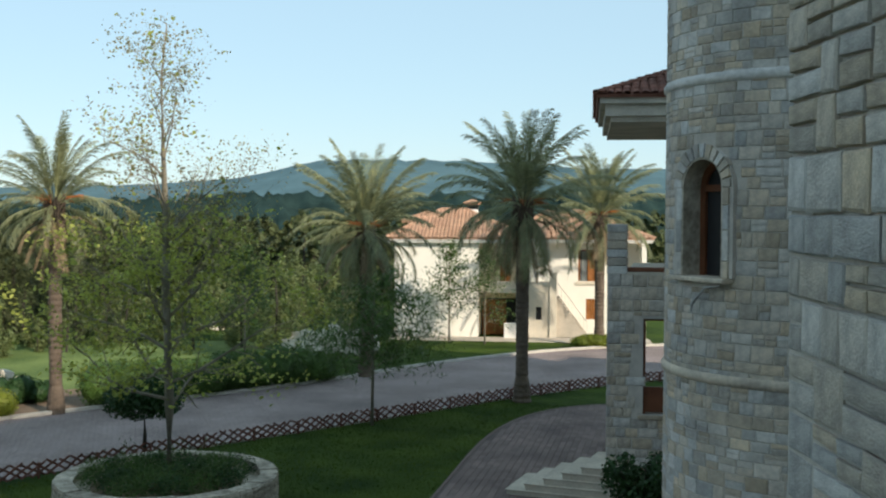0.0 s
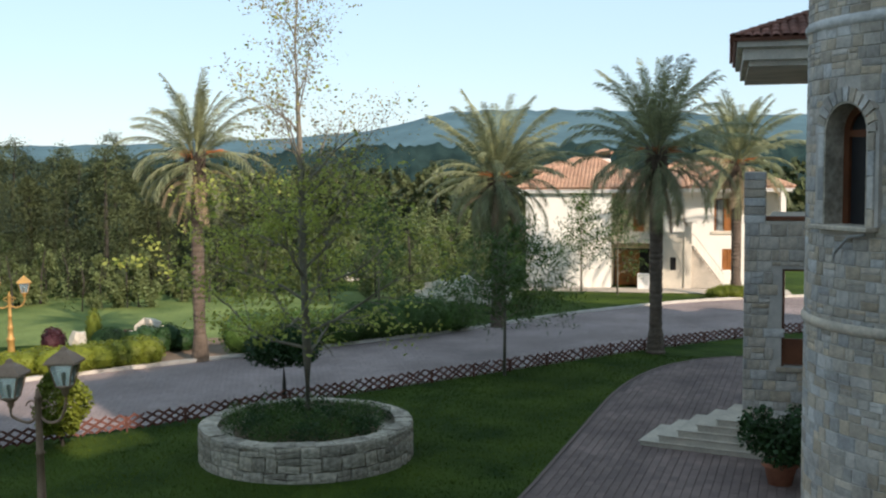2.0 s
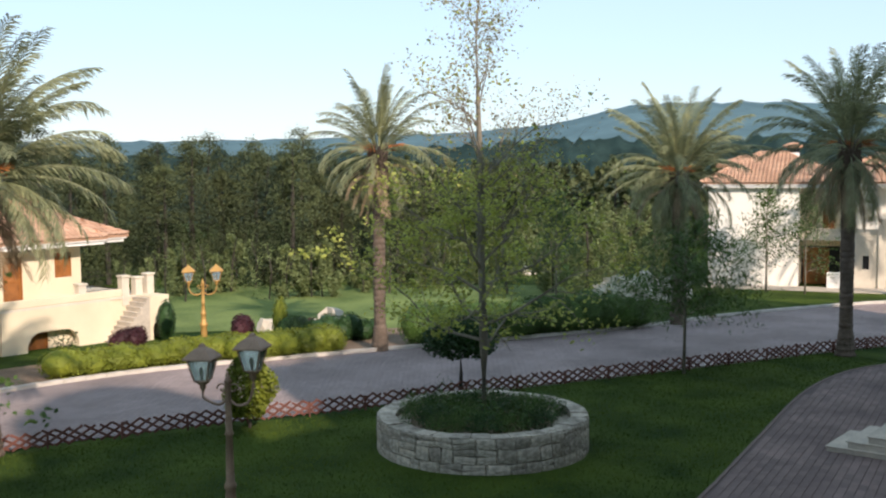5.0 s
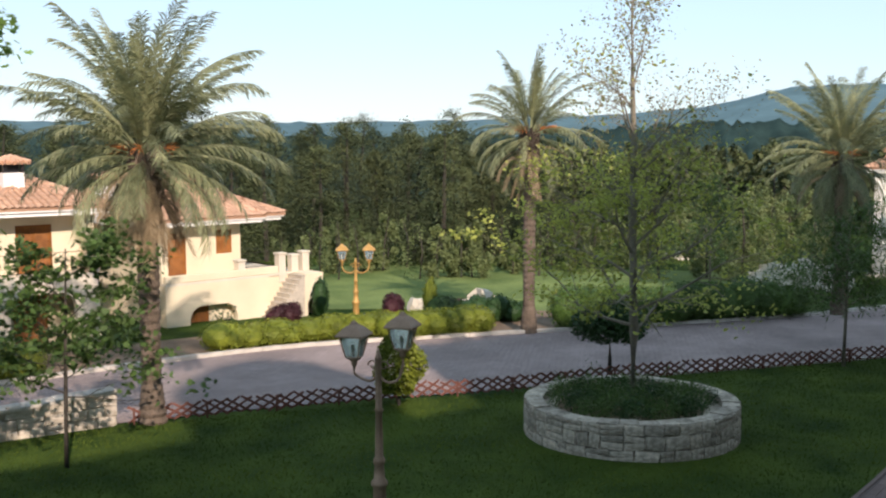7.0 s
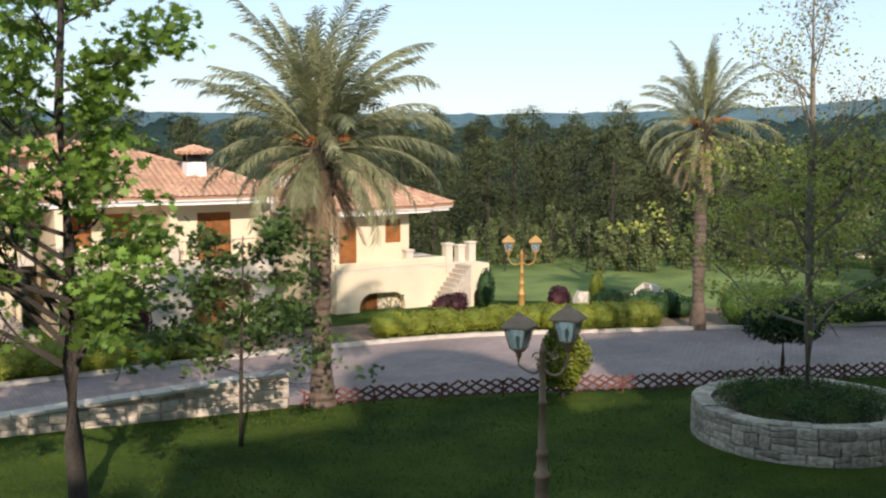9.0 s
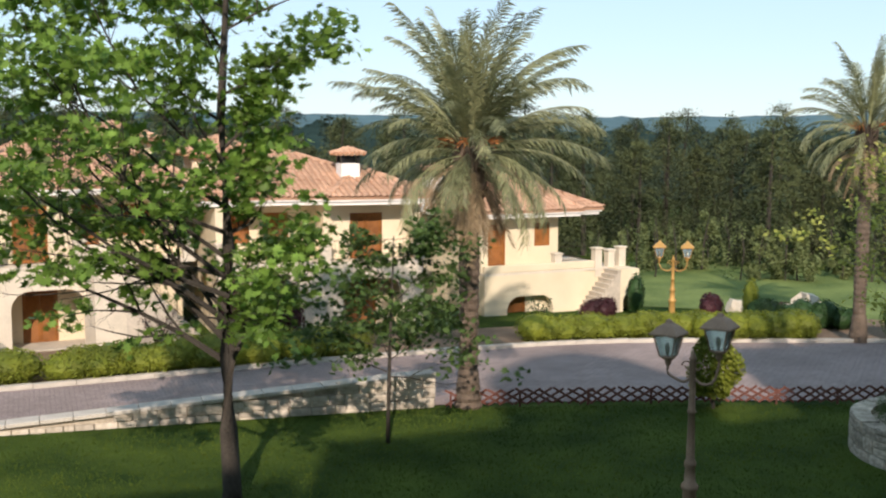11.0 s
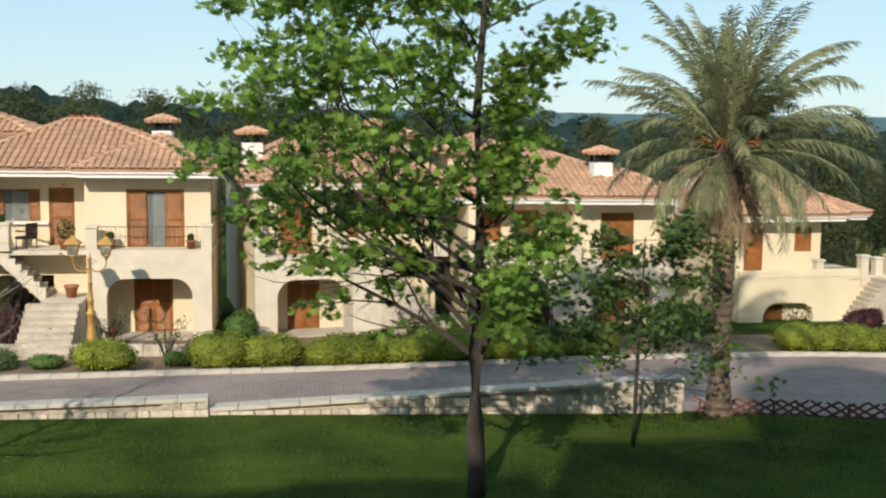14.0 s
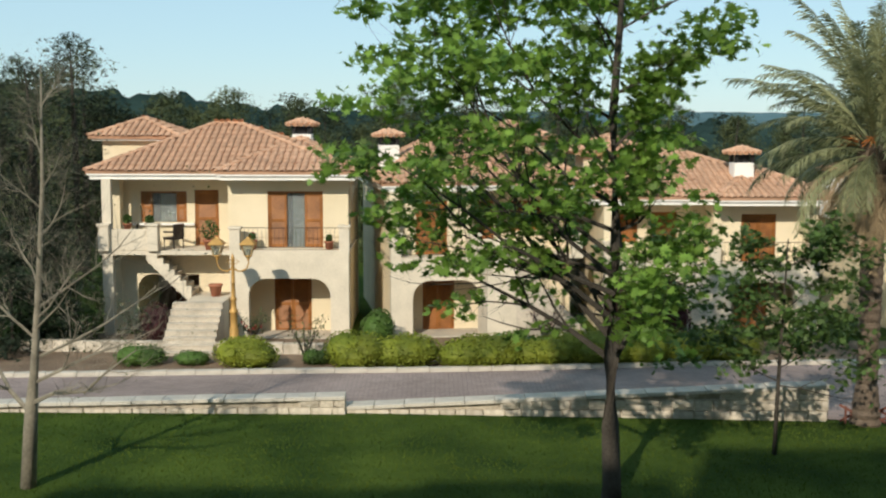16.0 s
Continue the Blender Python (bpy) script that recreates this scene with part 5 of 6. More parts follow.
palm("date palm at the end of the dark hedge", -28.1, 42.4, 6.75, 0.33, 3.5, 84, 26, 54, low=-0.95, gap=0.08)
palm("date palm in front of the far villa", -23.6, 59.8, 7.5, 0.32, 3.6, 74, 24, 55, low=-0.9, gap=0.1)
# ---- hedges and shrubs ----
KX = [(-35.3, 9.0), (-35.45, 12.5), (-35.3, 16.0), (-34.7, 19.5), (-33.9, 22.6), (-33.3, 25.0)]
hedge("hedge", [(x + 0.1, y + 4.2) for x, y in KX[1:5]], 1.5, 0.98, LEAF_HEDGE, "bright yellow-green hedge before the end villa", 61)
hedge("hedge", [(-33.9, 22.9), (-33.4, 25.4), (-33.0, 26.6)], 1.4, 1.05, LEAF_HEDGE, "bright yellow-green hedge by the lamp post", 62)
hedge("hedge", [(-33.3, 0.6), (-33.9, 4), (-34.4, 7.5), (-34.8, 10.0)], 1.6, 1.05, LEAF_HEDGE, "long yellow-green hedge along the road", 63)
hedge("hedge", [(-31.9, 29.8), (-30.9, 33.5), (-29.8, 37.5), (-28.9, 40.5)], 1.9, 1.7, LEAF_HEDGE_DARK, "dark green shaded hedge along the kerb", 64)
hedge("bush", [(-33.1, -2.7), (-33.1, -1.8)], 1.6, 1.05, LEAF_HEDGE, "round clipped green bush", 65, category="bush")
hedge("bush", [(-33.2, -1.2), (-33.4, -0.3)], 1.6, 1.05, LEAF_HEDGE, "round yellow-green clipped bush", 66, category="bush")
hedge("bush", [(-33.0, -6.0), (-33.0, -5.1)], 1.5, 0.95, LEAF_HEDGE, "low round green bush at the kerb", 67, category="bush")
hedge("bush", [(-33.1, -9.1), (-33.1, -8.4)], 1.1, 0.6, LEAF_HEDGE_DARK, "small low bush at the kerb", 68, category="bush")
hedge("bush", [(-33.2, -7.4), (-33.2, -7.0)], 0.9, 0.5, LEAF_HEDGE_DARK, "small low bush at the kerb", 69, category="bush")
hedge("bush", [(-33.4, -3.6), (-33.4, -3.3)], 0.6, 0.5, LEAF_HEDGE_DARK, "small low bush at the kerb", 70, category="bush")
hedge("shrub", [(-36.3, -1.9), (-36.3, -1.5)], 1.1, 1.5, LEAF_HEDGE_DARK, "leafy green shrub between two villas", 71, category="shrub")
hedge("shrub", [(-36.6, 6.2), (-36.6, 8.2)], 1.3, 2.6, LEAF_PURPLE, "purple-leaved shrub in front of a villa", 72, category="shrub")
hedge("shrub", [(-39.2, 20.8), (-39.3, 22.0)], 0.75, 0.85, LEAF_PURPLE, "dark flowering shrub under the terrace", 73, category="shrub")
hedge("shrub", [(-39.9, 23.3), (-39.9, 23.6)], 0.7, 1.7, LEAF_DARK, "dark climbing shrub at the stair foot", 74, category="shrub")
hedge("shrub", [(-36.0, 26.5), (-35.4, 28.2), (-34.5, 30.0)], 1.1, 1.1, LEAF_DARK, "dark shrubs behind the hedge", 75, category="shrub")
hedge("shrub", [(-38.3, 25.9), (-38.9, 26.7)], 0.8, 0.95, LEAF_PURPLE, "dark purple shrub behind the hedge", 78, category="shrub")
hedge("shrub", [(-36.1, 27.4), (-35.7, 28.3)], 0.75, 0.9, LEAF_PURPLE, "dark reddish shrub beside the pale rock", 79, category="shrub")
hedge("shrub", [(-36.4, 26.4), (-36.4, 26.6)], 0.7, 2.0, LEAF_HEDGE, "slim upright yellow-green shrub behind the hedge", 80, category="shrub")
hedge("shrub", [(-36.7, -9.3), (-36.7, -8.8)], 1.1, 1.5, LEAF_PURPLE, "dark brown-red shrub under the stair", 81, category="shrub")
hedge("bush", [(-24.5, 58.8), (-22.5, 60.0)], 1.2, 0.8, LEAF_HEDGE, "bright green bushes at the far kerb", 76, category="bush")
hedge("shrub", [(-35.5, -13.5), (-36.5, -12.0), (-37.0, -13.5)], 1.8, 2.4, LEAF_DARK, "dark bushes beside the villa", 77, category="shrub")


# ---- castle ----
def rough_block(seed):
    """A unit block of dressed stone with chamfered, uneven front edges. The front is at y = -0.5."""
    rng = random.Random(seed)
    v, f = [], []
    j = lambda a: rng.uniform(-a, a)
    back = [(-0.5, 0.5, -0.5), (0.5, 0.5, -0.5), (0.5, 0.5, 0.5), (-0.5, 0.5, 0.5)]
    side = [(-0.5 + j(0.02), -0.22, -0.5 + j(0.03)), (0.5 + j(0.02), -0.22, -0.5 + j(0.03)), (0.5 + j(0.02), -0.22, 0.5 + j(0.03)), (-0.5 + j(0.02), -0.22, 0.5 + j(0.03))]
    front = [(-0.43 + j(0.04), -0.5 + j(0.06), -0.44 + j(0.04)), (0.45 + j(0.03), -0.5 + j(0.06), -0.44 + j(0.04)), (0.45 + j(0.03), -0.5 + j(0.06), 0.44 + j(0.04)), (-0.45 + j(0.03), -0.5 + j(0.06), 0.44 + j(0.04))]
    v = back + side + front + [(j(0.15), -0.54 + j(0.08), j(0.15))]
    for a, b in ((0, 4), (4, 8)):
        for i in range(4):
            k = (i + 1) % 4
            f.append((a + i, a + k, b + k, b + i))
    f += [(8 + i, 8 + (i + 1) % 4, 12) for i in range(4)]
    return v, f


BLOCKS = [rough_block(s) for s in range(6)]


def block_meshes(mat, name):
    out = []
    for v, f in BLOCKS:
        me = bpy.data.meshes.new(name)
        me.from_pydata(v, [], f)
        me.materials.append(mat)
        out.append(me)
    return out


def courses(length, z0, z1, mean_w, mean_h, rng, jump=0.25):
    """Courses of stones over a wall: (s centre, z centre, width, height)."""
    out, z = [], z0
    while z < z1 - mean_h * 0.4:
        h = mean_h * rng.uniform(0.75, 1.3)
        s = -rng.random() * mean_w
        while s < length:
            w = mean_w * rng.uniform(0.55, 1.5)
            if s < 0 or s + w > length:
                s, w = max(s, 0.0), min(s + w, length) - max(s, 0.0)
                if w < 0.05:
                    s += w + 1e-3
                    continue
            if rng.random() < jump * 0.5:
                out += [(s + w / 2, z + h * 0.27, w, h * 0.54), (s + w / 2, z + h * 0.77, w, h * 0.46)]
            else:
                out.append((s + w / 2, z + h / 2, w, h))
            s += w
        z += h
    return out


def lay(parent, name, stones, to_world, mat_one, mat_rest, depth, limit, near, joint=0.02, skew=0.012):
    """Sets stones on a wall: those that near() accepts as blocks of their own, the rest joined."""
    singles = block_meshes(mat_one, name)
    verts, faces, count = [], [], 0
    rng = random.Random(17)
    for s, z, w, h in stones:
        m0 = to_world(s, z)
        if m0 is None:
            continue
        k = rng.randrange(6)
        m = m0 @ Matrix.Rotation(rng.uniform(-skew, skew), 4, "Y") @ Matrix.Diagonal((w - joint, depth, h - joint, 1))
        if near(s, z) and count < limit:
            ob = new(name, singles[k])
            ob.parent = parent
            ob.matrix_basis = m
            count += 1
        else:
            b = len(verts)
            verts += [m @ Vector(p) for p in BLOCKS[k][0]]
            faces += [tuple(b + q for q in t) for t in BLOCKS[k][1]]
    if verts:
        tagged(mesh_object("far_" + name + "s", verts, faces, mat_rest, parent), kind="stuff")


TOWER = (-3.4, 17.7)
TR = 2.3


def tower():
    t = thing("castle_tower", Matrix.Translation((*TOWER, 0)), "round castle tower of pale squared stone with arched window", "tower")
    to_cam = math.atan2(-TOWER[1], -TOWER[0])
    wa = to_cam - radians(44)
    rng = random.Random(81)
    # core with a window niche
    WZ, WR, WH = 6.22, 0.44, 1.28
    v, f = [], []
    levels = (-0.3, WZ, WZ + WH + WR, 11.2)
    half = WR / TR
    cuts = [wa - half + (2 * half) * i / 8 for i in range(8)] + [wa + half + (2 * math.pi - 2 * half) * i / 88 for i in range(88)]
    for z in levels:
        v += [((TR + 0.012) * math.cos(q), (TR + 0.012) * math.sin(q), z) for q in cuts]
    for k in range(3):
        f += [(k * 96 + i, k * 96 + (i + 1) % 96, (k + 1) * 96 + (i + 1) % 96, (k + 1) * 96 + i) for i in range(96) if not (k == 1 and i < 8)]
    mesh_object("core", v, f, MORTAR, t)

    def on_round(s, z):
        a = s / TR - math.pi
        da = (a - wa + math.pi) % (2 * math.pi) - math.pi
        if (abs(da) * TR < 0.56 and WZ - 0.14 < z < WZ + WH) or (z >= WZ + WH - 0.05 and math.hypot(da * TR, z - WZ - WH) < 0.72):
            return None
        return Matrix.Translation((TR * math.cos(a), TR * math.sin(a), z)) @ Matrix.Rotation(a + math.pi / 2, 4, "Z")

    def near(s, z):
        a = s / TR - math.pi
        da = (a - to_cam + math.pi) % (2 * math.pi) - math.pi
        return -1.3 < da < 0.2 and 4.4 < z < 9.2

    lay(t, "stone", courses(2 * math.pi * TR, 0, 11.0, 0.26, 0.19, rng, 0.5), on_round, STONE, STONE_J, 0.045, 300, near, 0.008, 0.03)
    for z in (9.05, 4.78):
        part("string_course", lathe([(TR - 0.02, z - 0.1), (TR + 0.06, z - 0.06), (TR + 0.07, z + 0.02), (TR + 0.03, z + 0.07), (TR - 0.02, z + 0.1)], 64), STONE, t, smooth=True)
    # window
    w = new("arched_window")
    w.parent = t
    w.matrix_basis = Matrix.Translation((TR * math.cos(wa), TR * math.sin(wa), WZ)) @ Matrix.Rotation(wa + math.pi / 2, 4, "Z")

    def arch_ring(r0, r1, hgt, d0, d1):
        bm = bmesh.new()
        prof = [(1, 0.0)] + [(math.cos(a), math.sin(a)) for a in [math.pi * i / 14 for i in range(15)]] + [(-1, 0.0)]
        rings = []
        for r, d in ((r0, d0), (r1, d0), (r1, d1), (r0, d1)):
            rings.append([bm.verts.new((c * r, d, (hgt + s * r) if 0 < k < 16 else 0.0)) for k, (c, s) in enumerate(prof)])
        for a, b in zip(rings, rings[1:] + rings[:1]):
            for i in range(16):
                bm.faces.new((a[i], a[i + 1], b[i + 1], b[i]))
        return bm

    part("arch_bed", arch_ring(WR, WR + 0.19, WH, 0.0, 0.1), MORTAR, w)
    # wedge stones round the arch and long stones down the jambs
    for k in range(13):
        a0, a1 = math.pi * k / 13 + 0.03, math.pi * (k + 1) / 13 - 0.03
        bm = bmesh.new()
        out = WR + 0.17 + rng.uniform(-0.02, 0.04)
        ring = [(r * math.cos(q), WH + r * math.sin(q)) for r, q in ((WR, a0), (out, a0), (out, a1), (WR, a1))]
        lo, hi = [bm.verts.new((x, 0.06, z)) for x, z in ring], [bm.verts.new((x, -0.03 - rng.random() * 0.012, z)) for x, z in ring]
        bm.faces.new(hi)
        for i in range(4):
            bm.faces.new((lo[i], lo[(i + 1) % 4], hi[(i + 1) % 4], hi[i]))
        bmesh.ops.recalc_face_normals(bm, faces=bm.faces)
        part("wedge_stone", bm, STONE, w)
    for sg in (-1, 1):
        z = 0.0
        while z < WH - 0.05:
            hh = min(rng.uniform(0.24, 0.5), WH - z)
            xa, xb = sorted((sg * WR, sg * (WR + 0.12)))
            part("jamb_stone", a_box(xa, -0.03, z + 0.005, xb, 0.08, z + hh - 0.005, bevel=0.008), STONE, w)
            z += hh
    part("reveal", arch_ring(WR - 0.03, WR + 0.005, WH, -0.02, 0.5), RUBBLE, w, "rough rubble window reveal")
    part("window_frame", arch_ring(WR - 0.14, WR - 0.025, WH, 0.3, 0.38), WOOD_DARK, w, "red-brown wooden frame")
    part("transom", a_box(-WR + 0.1, 0.3, WH - 0.05, WR - 0.1, 0.37, WH + 0.05), WOOD_DARK, w)
    bm = bmesh.new()
    pts = [(WR, 0.0)] + [(WR * math.cos(math.pi * i / 14), WH + WR * math.sin(math.pi * i / 14)) for i in range(15)] + [(-WR, 0.0)]
    bm.faces.new([bm.verts.new((x, 0.35, z)) for x, z in pts])
    part("pane", bm, DARK, w)
    part("sill", a_box(-0.6, -0.16, -0.07, 0.6, 0.5, 0.0, bevel=0.015), STONE, w)
    part("bracket", a_tube([(0.5, -0.1, -0.1), (0.22, -0.12, -0.14), (0.02, -0.12, -0.3), (-0.1, -0.1, -0.4), (-0.13, -0.08, -0.52)], [0.016, 0.022, 0.024, 0.024, 0.014]), STONE, w, "bent grey bracket")
    part("plinth", lathe([(TR + 0.25, -0.3), (TR + 0.25, 0.5), (TR + 0.1, 0.75)], 48), STONE, t)
    return t


def near_wall():
    """The castle wall beside the camera, of large rough blocks, ending in a corner."""
    t = thing("castle_wall", Matrix.Identity(4), "close castle wall of large rough grey stone blocks", "wall")
    tagged(t, kind="structure")
    a = radians(31.5)
    fw, rt = Vector((-math.sin(a), math.cos(a), 0)), Vector((math.cos(a), math.sin(a), 0))
    end = fw * 5.55 + rt * 1.94
    bm = bmesh.new()
    base = [end + rt * 0.005, end - fw * 9 + rt * 0.005, end - fw * 9 + rt * 3, end + rt * 3]
    lo = [bm.verts.new((p.x, p.y, -0.3)) for p in base]
    hi = [bm.verts.new((p.x, p.y, 9.6)) for p in base]
    bm.faces.new(lo), bm.faces.new(hi)
    for i in range(4):
        bm.faces.new((lo[i], lo[(i + 1) % 4], hi[(i + 1) % 4], hi[i]))
    part("wall_core", bm, MORTAR, t)
    rng = random.Random(91)
    turn = Matrix.Rotation(math.atan2(-fw.y, -fw.x), 4, "Z")

    def on_wall(s, z):
        bulge = 0.05 * math.sin(s * 2.1 + z * 1.3)
        p = end - fw * s + rt * (bulge * 0.3)
        return Matrix.Translation((p.x, p.y, z)) @ turn

    lay(t, "stone", courses(9.0, 0, 9.5, 0.36, 0.25, rng, 0.5), on_wall, STONE, STONE_J, 0.035, 300, lambda s, z: s < 3.4 and 4.6 < z < 9.0, 0.02, 0.035)
    turn2 = Matrix.Rotation(math.atan2(rt.y, rt.x) + math.pi, 4, "Z")
    lay(t, "return_stone", courses(2.9, 0, 9.5, 0.36, 0.27, random.Random(92), 0.35), lambda s, z: Matrix.Translation((*(end + rt * (s + 0.06) + fw * 0.0).xy, z)) @ turn2, STONE, STONE_J, 0.16, 0, lambda s, z: False, 0.022)


def wing():
    """The low stone wing beyond the tower, with its window, parapet post and entrance steps."""
    t = thing("castle_wing", pose(-10.35, 26.75, ground_z(27), 0, 0, 18), "low wing of pale irregular stone with parapet post", "castle wing")
    wall_u("wing_wall", t, MORTAR, 0, 7, 0, 5.85, 0.025, 0.45, [(0.92, 2.3, 2.3, 4.75)])
    rng = random.Random(95)

    def on_wall(s, z):
        if 0.74 < s < 2.5 and 2.2 < z < 4.86:
            return None
        return Matrix.Translation((s, 0.05, z))

    lay(t, "stone", courses(4.6, 0, 5.8, 0.36, 0.27, rng, 0.3), on_wall, STONE, STONE_J, 0.09, 220, lambda s, z: s < 2.6, 0.014)
    wall_d("end_wall", t, STONE, 0.0, 0.3, 0, 5.85, 0.45, 5.0)
    for k in range(6):
        part("post_stone", a_box(-0.02, 0.0, 5.87 + k * 0.215, 0.5, 0.5, 6.075 + k * 0.215, bevel=0.02), STONE, t)
    part("terrace_floor", a_box(0.5, 0.0, 5.85, 7, 5, 5.93), TREAD, t)
    part("terrace_rail", a_box(0.5, 0.12, 5.93, 7, 0.3, 6.05, bevel=0.02), WOOD_DARK, t)
    w = new("tall_window")
    w.parent = t
    bm = bmesh.new()
    box(bm, 0.92, 0.12, 2.3, 0.98, 0.2, 4.75), box(bm, 2.24, 0.12, 2.3, 2.3, 0.2, 4.75), box(bm, 0.98, 0.12, 4.69, 2.24, 0.2, 4.75), box(bm, 0.98, 0.12, 2.92, 2.24, 0.2, 3.0)
    part("frame", bm, WOOD_DARK, w)
    part("lower_panel", a_box(0.98, 0.13, 2.35, 2.24, 0.19, 2.92), WOOD_DARK, w)
    part("sill", a_box(0.8, -0.1, 2.19, 2.5, 0.2, 2.29, bevel=0.01), STONE, w)
    # steps down to the walk, running out to the side
    s = thing("entrance_steps", pose(-12.8, 26.0, ground_z(26), 0, 0, 8), "five pale travertine steps at the castle wing", "steps")
    for k in range(5):
        bm = a_box(0.5 * k, 0.004 * k, 0.0, 3.2, 1.9, 0.19 * (k + 1) - 0.04)
        box(bm, 0.5 * k - 0.04, -0.05 + 0.004 * k, 0.19 * (k + 1) - 0.038, 3.2, 1.9, 0.19 * (k + 1), bevel=0.012)
        part("step", bm, TREAD, s)


def castle_mass():
    """The unseen body of the castle behind and beside the camera, added to shade the lawn."""
    c = thing("castle", Matrix.Identity(4), "castle bulk behind the terrace, mostly unseen, sized to shade lawn and road", "castle")
    tagged(c, kind="structure")
    for x0, y0, x1, y1, top in SHADE_BLOCKS:
        part("castle_block", a_box(x0, y0, -0.5, x1, y1, top, bevel=0.1), STONE, c)
    # Unseen round tower, added for the rounded shadow on the road.
    part("keep", lathe([(2.9, -0.3), (2.9, 21.1), (3.1, 21.2), (2.0, 22.7), (0.2, 23.9)], 24), STONE, c).location = (6.2, 2.7, 0)
    part("terrace_slab", a_box(-0.9, -6.0, 5.2, 4.0, 1.2, 5.55), TREAD, c)
    part("terrace_support", a_box(-0.6, -6.0, -0.3, 4.0, 0.9, 5.2), STONE, c)
    r = new("castle_roof")
    r.parent = c
    r.matrix_basis = pose(-11.15, 27.9, 0.58, 0, 0, 22)
    hip_roof(r, 0, 8, 0, 9, 9.66, 1.6, TILE_DARK)
    bm = bmesh.new()
    box(bm, 0.1, 0.1, 9.42, 7.9, 8.9, 9.66)
    box(bm, 0.25, 0.25, 9.1, 7.75, 8.75, 9.42)
    box(bm, 0.4, 0.4, 8.95, 7.6, 8.6, 9.1)
    part("castle_cornice", bm, KERBM, r)
    part("roof_wall", a_box(2.6, 1.2, 5.6, 7.4, 8.0, 8.95), STONE, r)


# Unseen blocks, their heights set by where their shadows must end.
SHADE_BLOCKS = [(3.5, -30, 14, -16.5, 10.6), (3.5, -16.5, 14, -9.5, 15.6), (3.5, -9.5, 14, -4.4, 15.9), (4.6, -4.4, 14, 0.5, 18.1), (7.0, 0.5, 14, 4.5, 14.2), (2.6, 5.2, 14, 10.0, 16.0), (1.0, 10.0, 14, 23, 20.1), (1.0, 23, 14, 39, 23.7), (1.0, 39, 14, 46, 14.2)]
tower(), near_wall(), wing(), castle_mass()


def potted_shrub():
    t = thing("potted_shrub", Matrix.Translation((-8.6, 24.6, ground_z(24.6))), "dark bushy shrub in a terracotta pot", "plant")
    part("pot", lathe([(0.25, 0.0), (0.36, 0.45), (0.42, 0.48), (0.42, 0.56), (0.36, 0.56), (0.34, 0.5)], 20), TERRA, t, smooth=True)
    rng = np.random.default_rng(96)
    v, f = [], []
    for k in range(14):
        a = k * 2.4
        tube_into(v, f, [(0, 0, 0.4), (0.3 * math.cos(a), 0.3 * math.sin(a), 0.9), (0.7 * math.cos(a), 0.7 * math.sin(a), 1.2 + 0.05 * k)], [0.025, 0.018, 0.008], 4)
    mesh_object("stem_growth", v, f, BARK, t)
    pts = [ball_points(380, (0.55 * math.cos(k), 0.55 * math.sin(k), 1.15 + 0.3 * math.sin(k * 2)), (0.5, 0.5, 0.45), rng, 0.2) for k in range(7)]
    leaf_mesh("foliage", np.concatenate(pts), 0.13, LEAF_DARK, "oval", rng, 0.3, t)


potted_shrub()


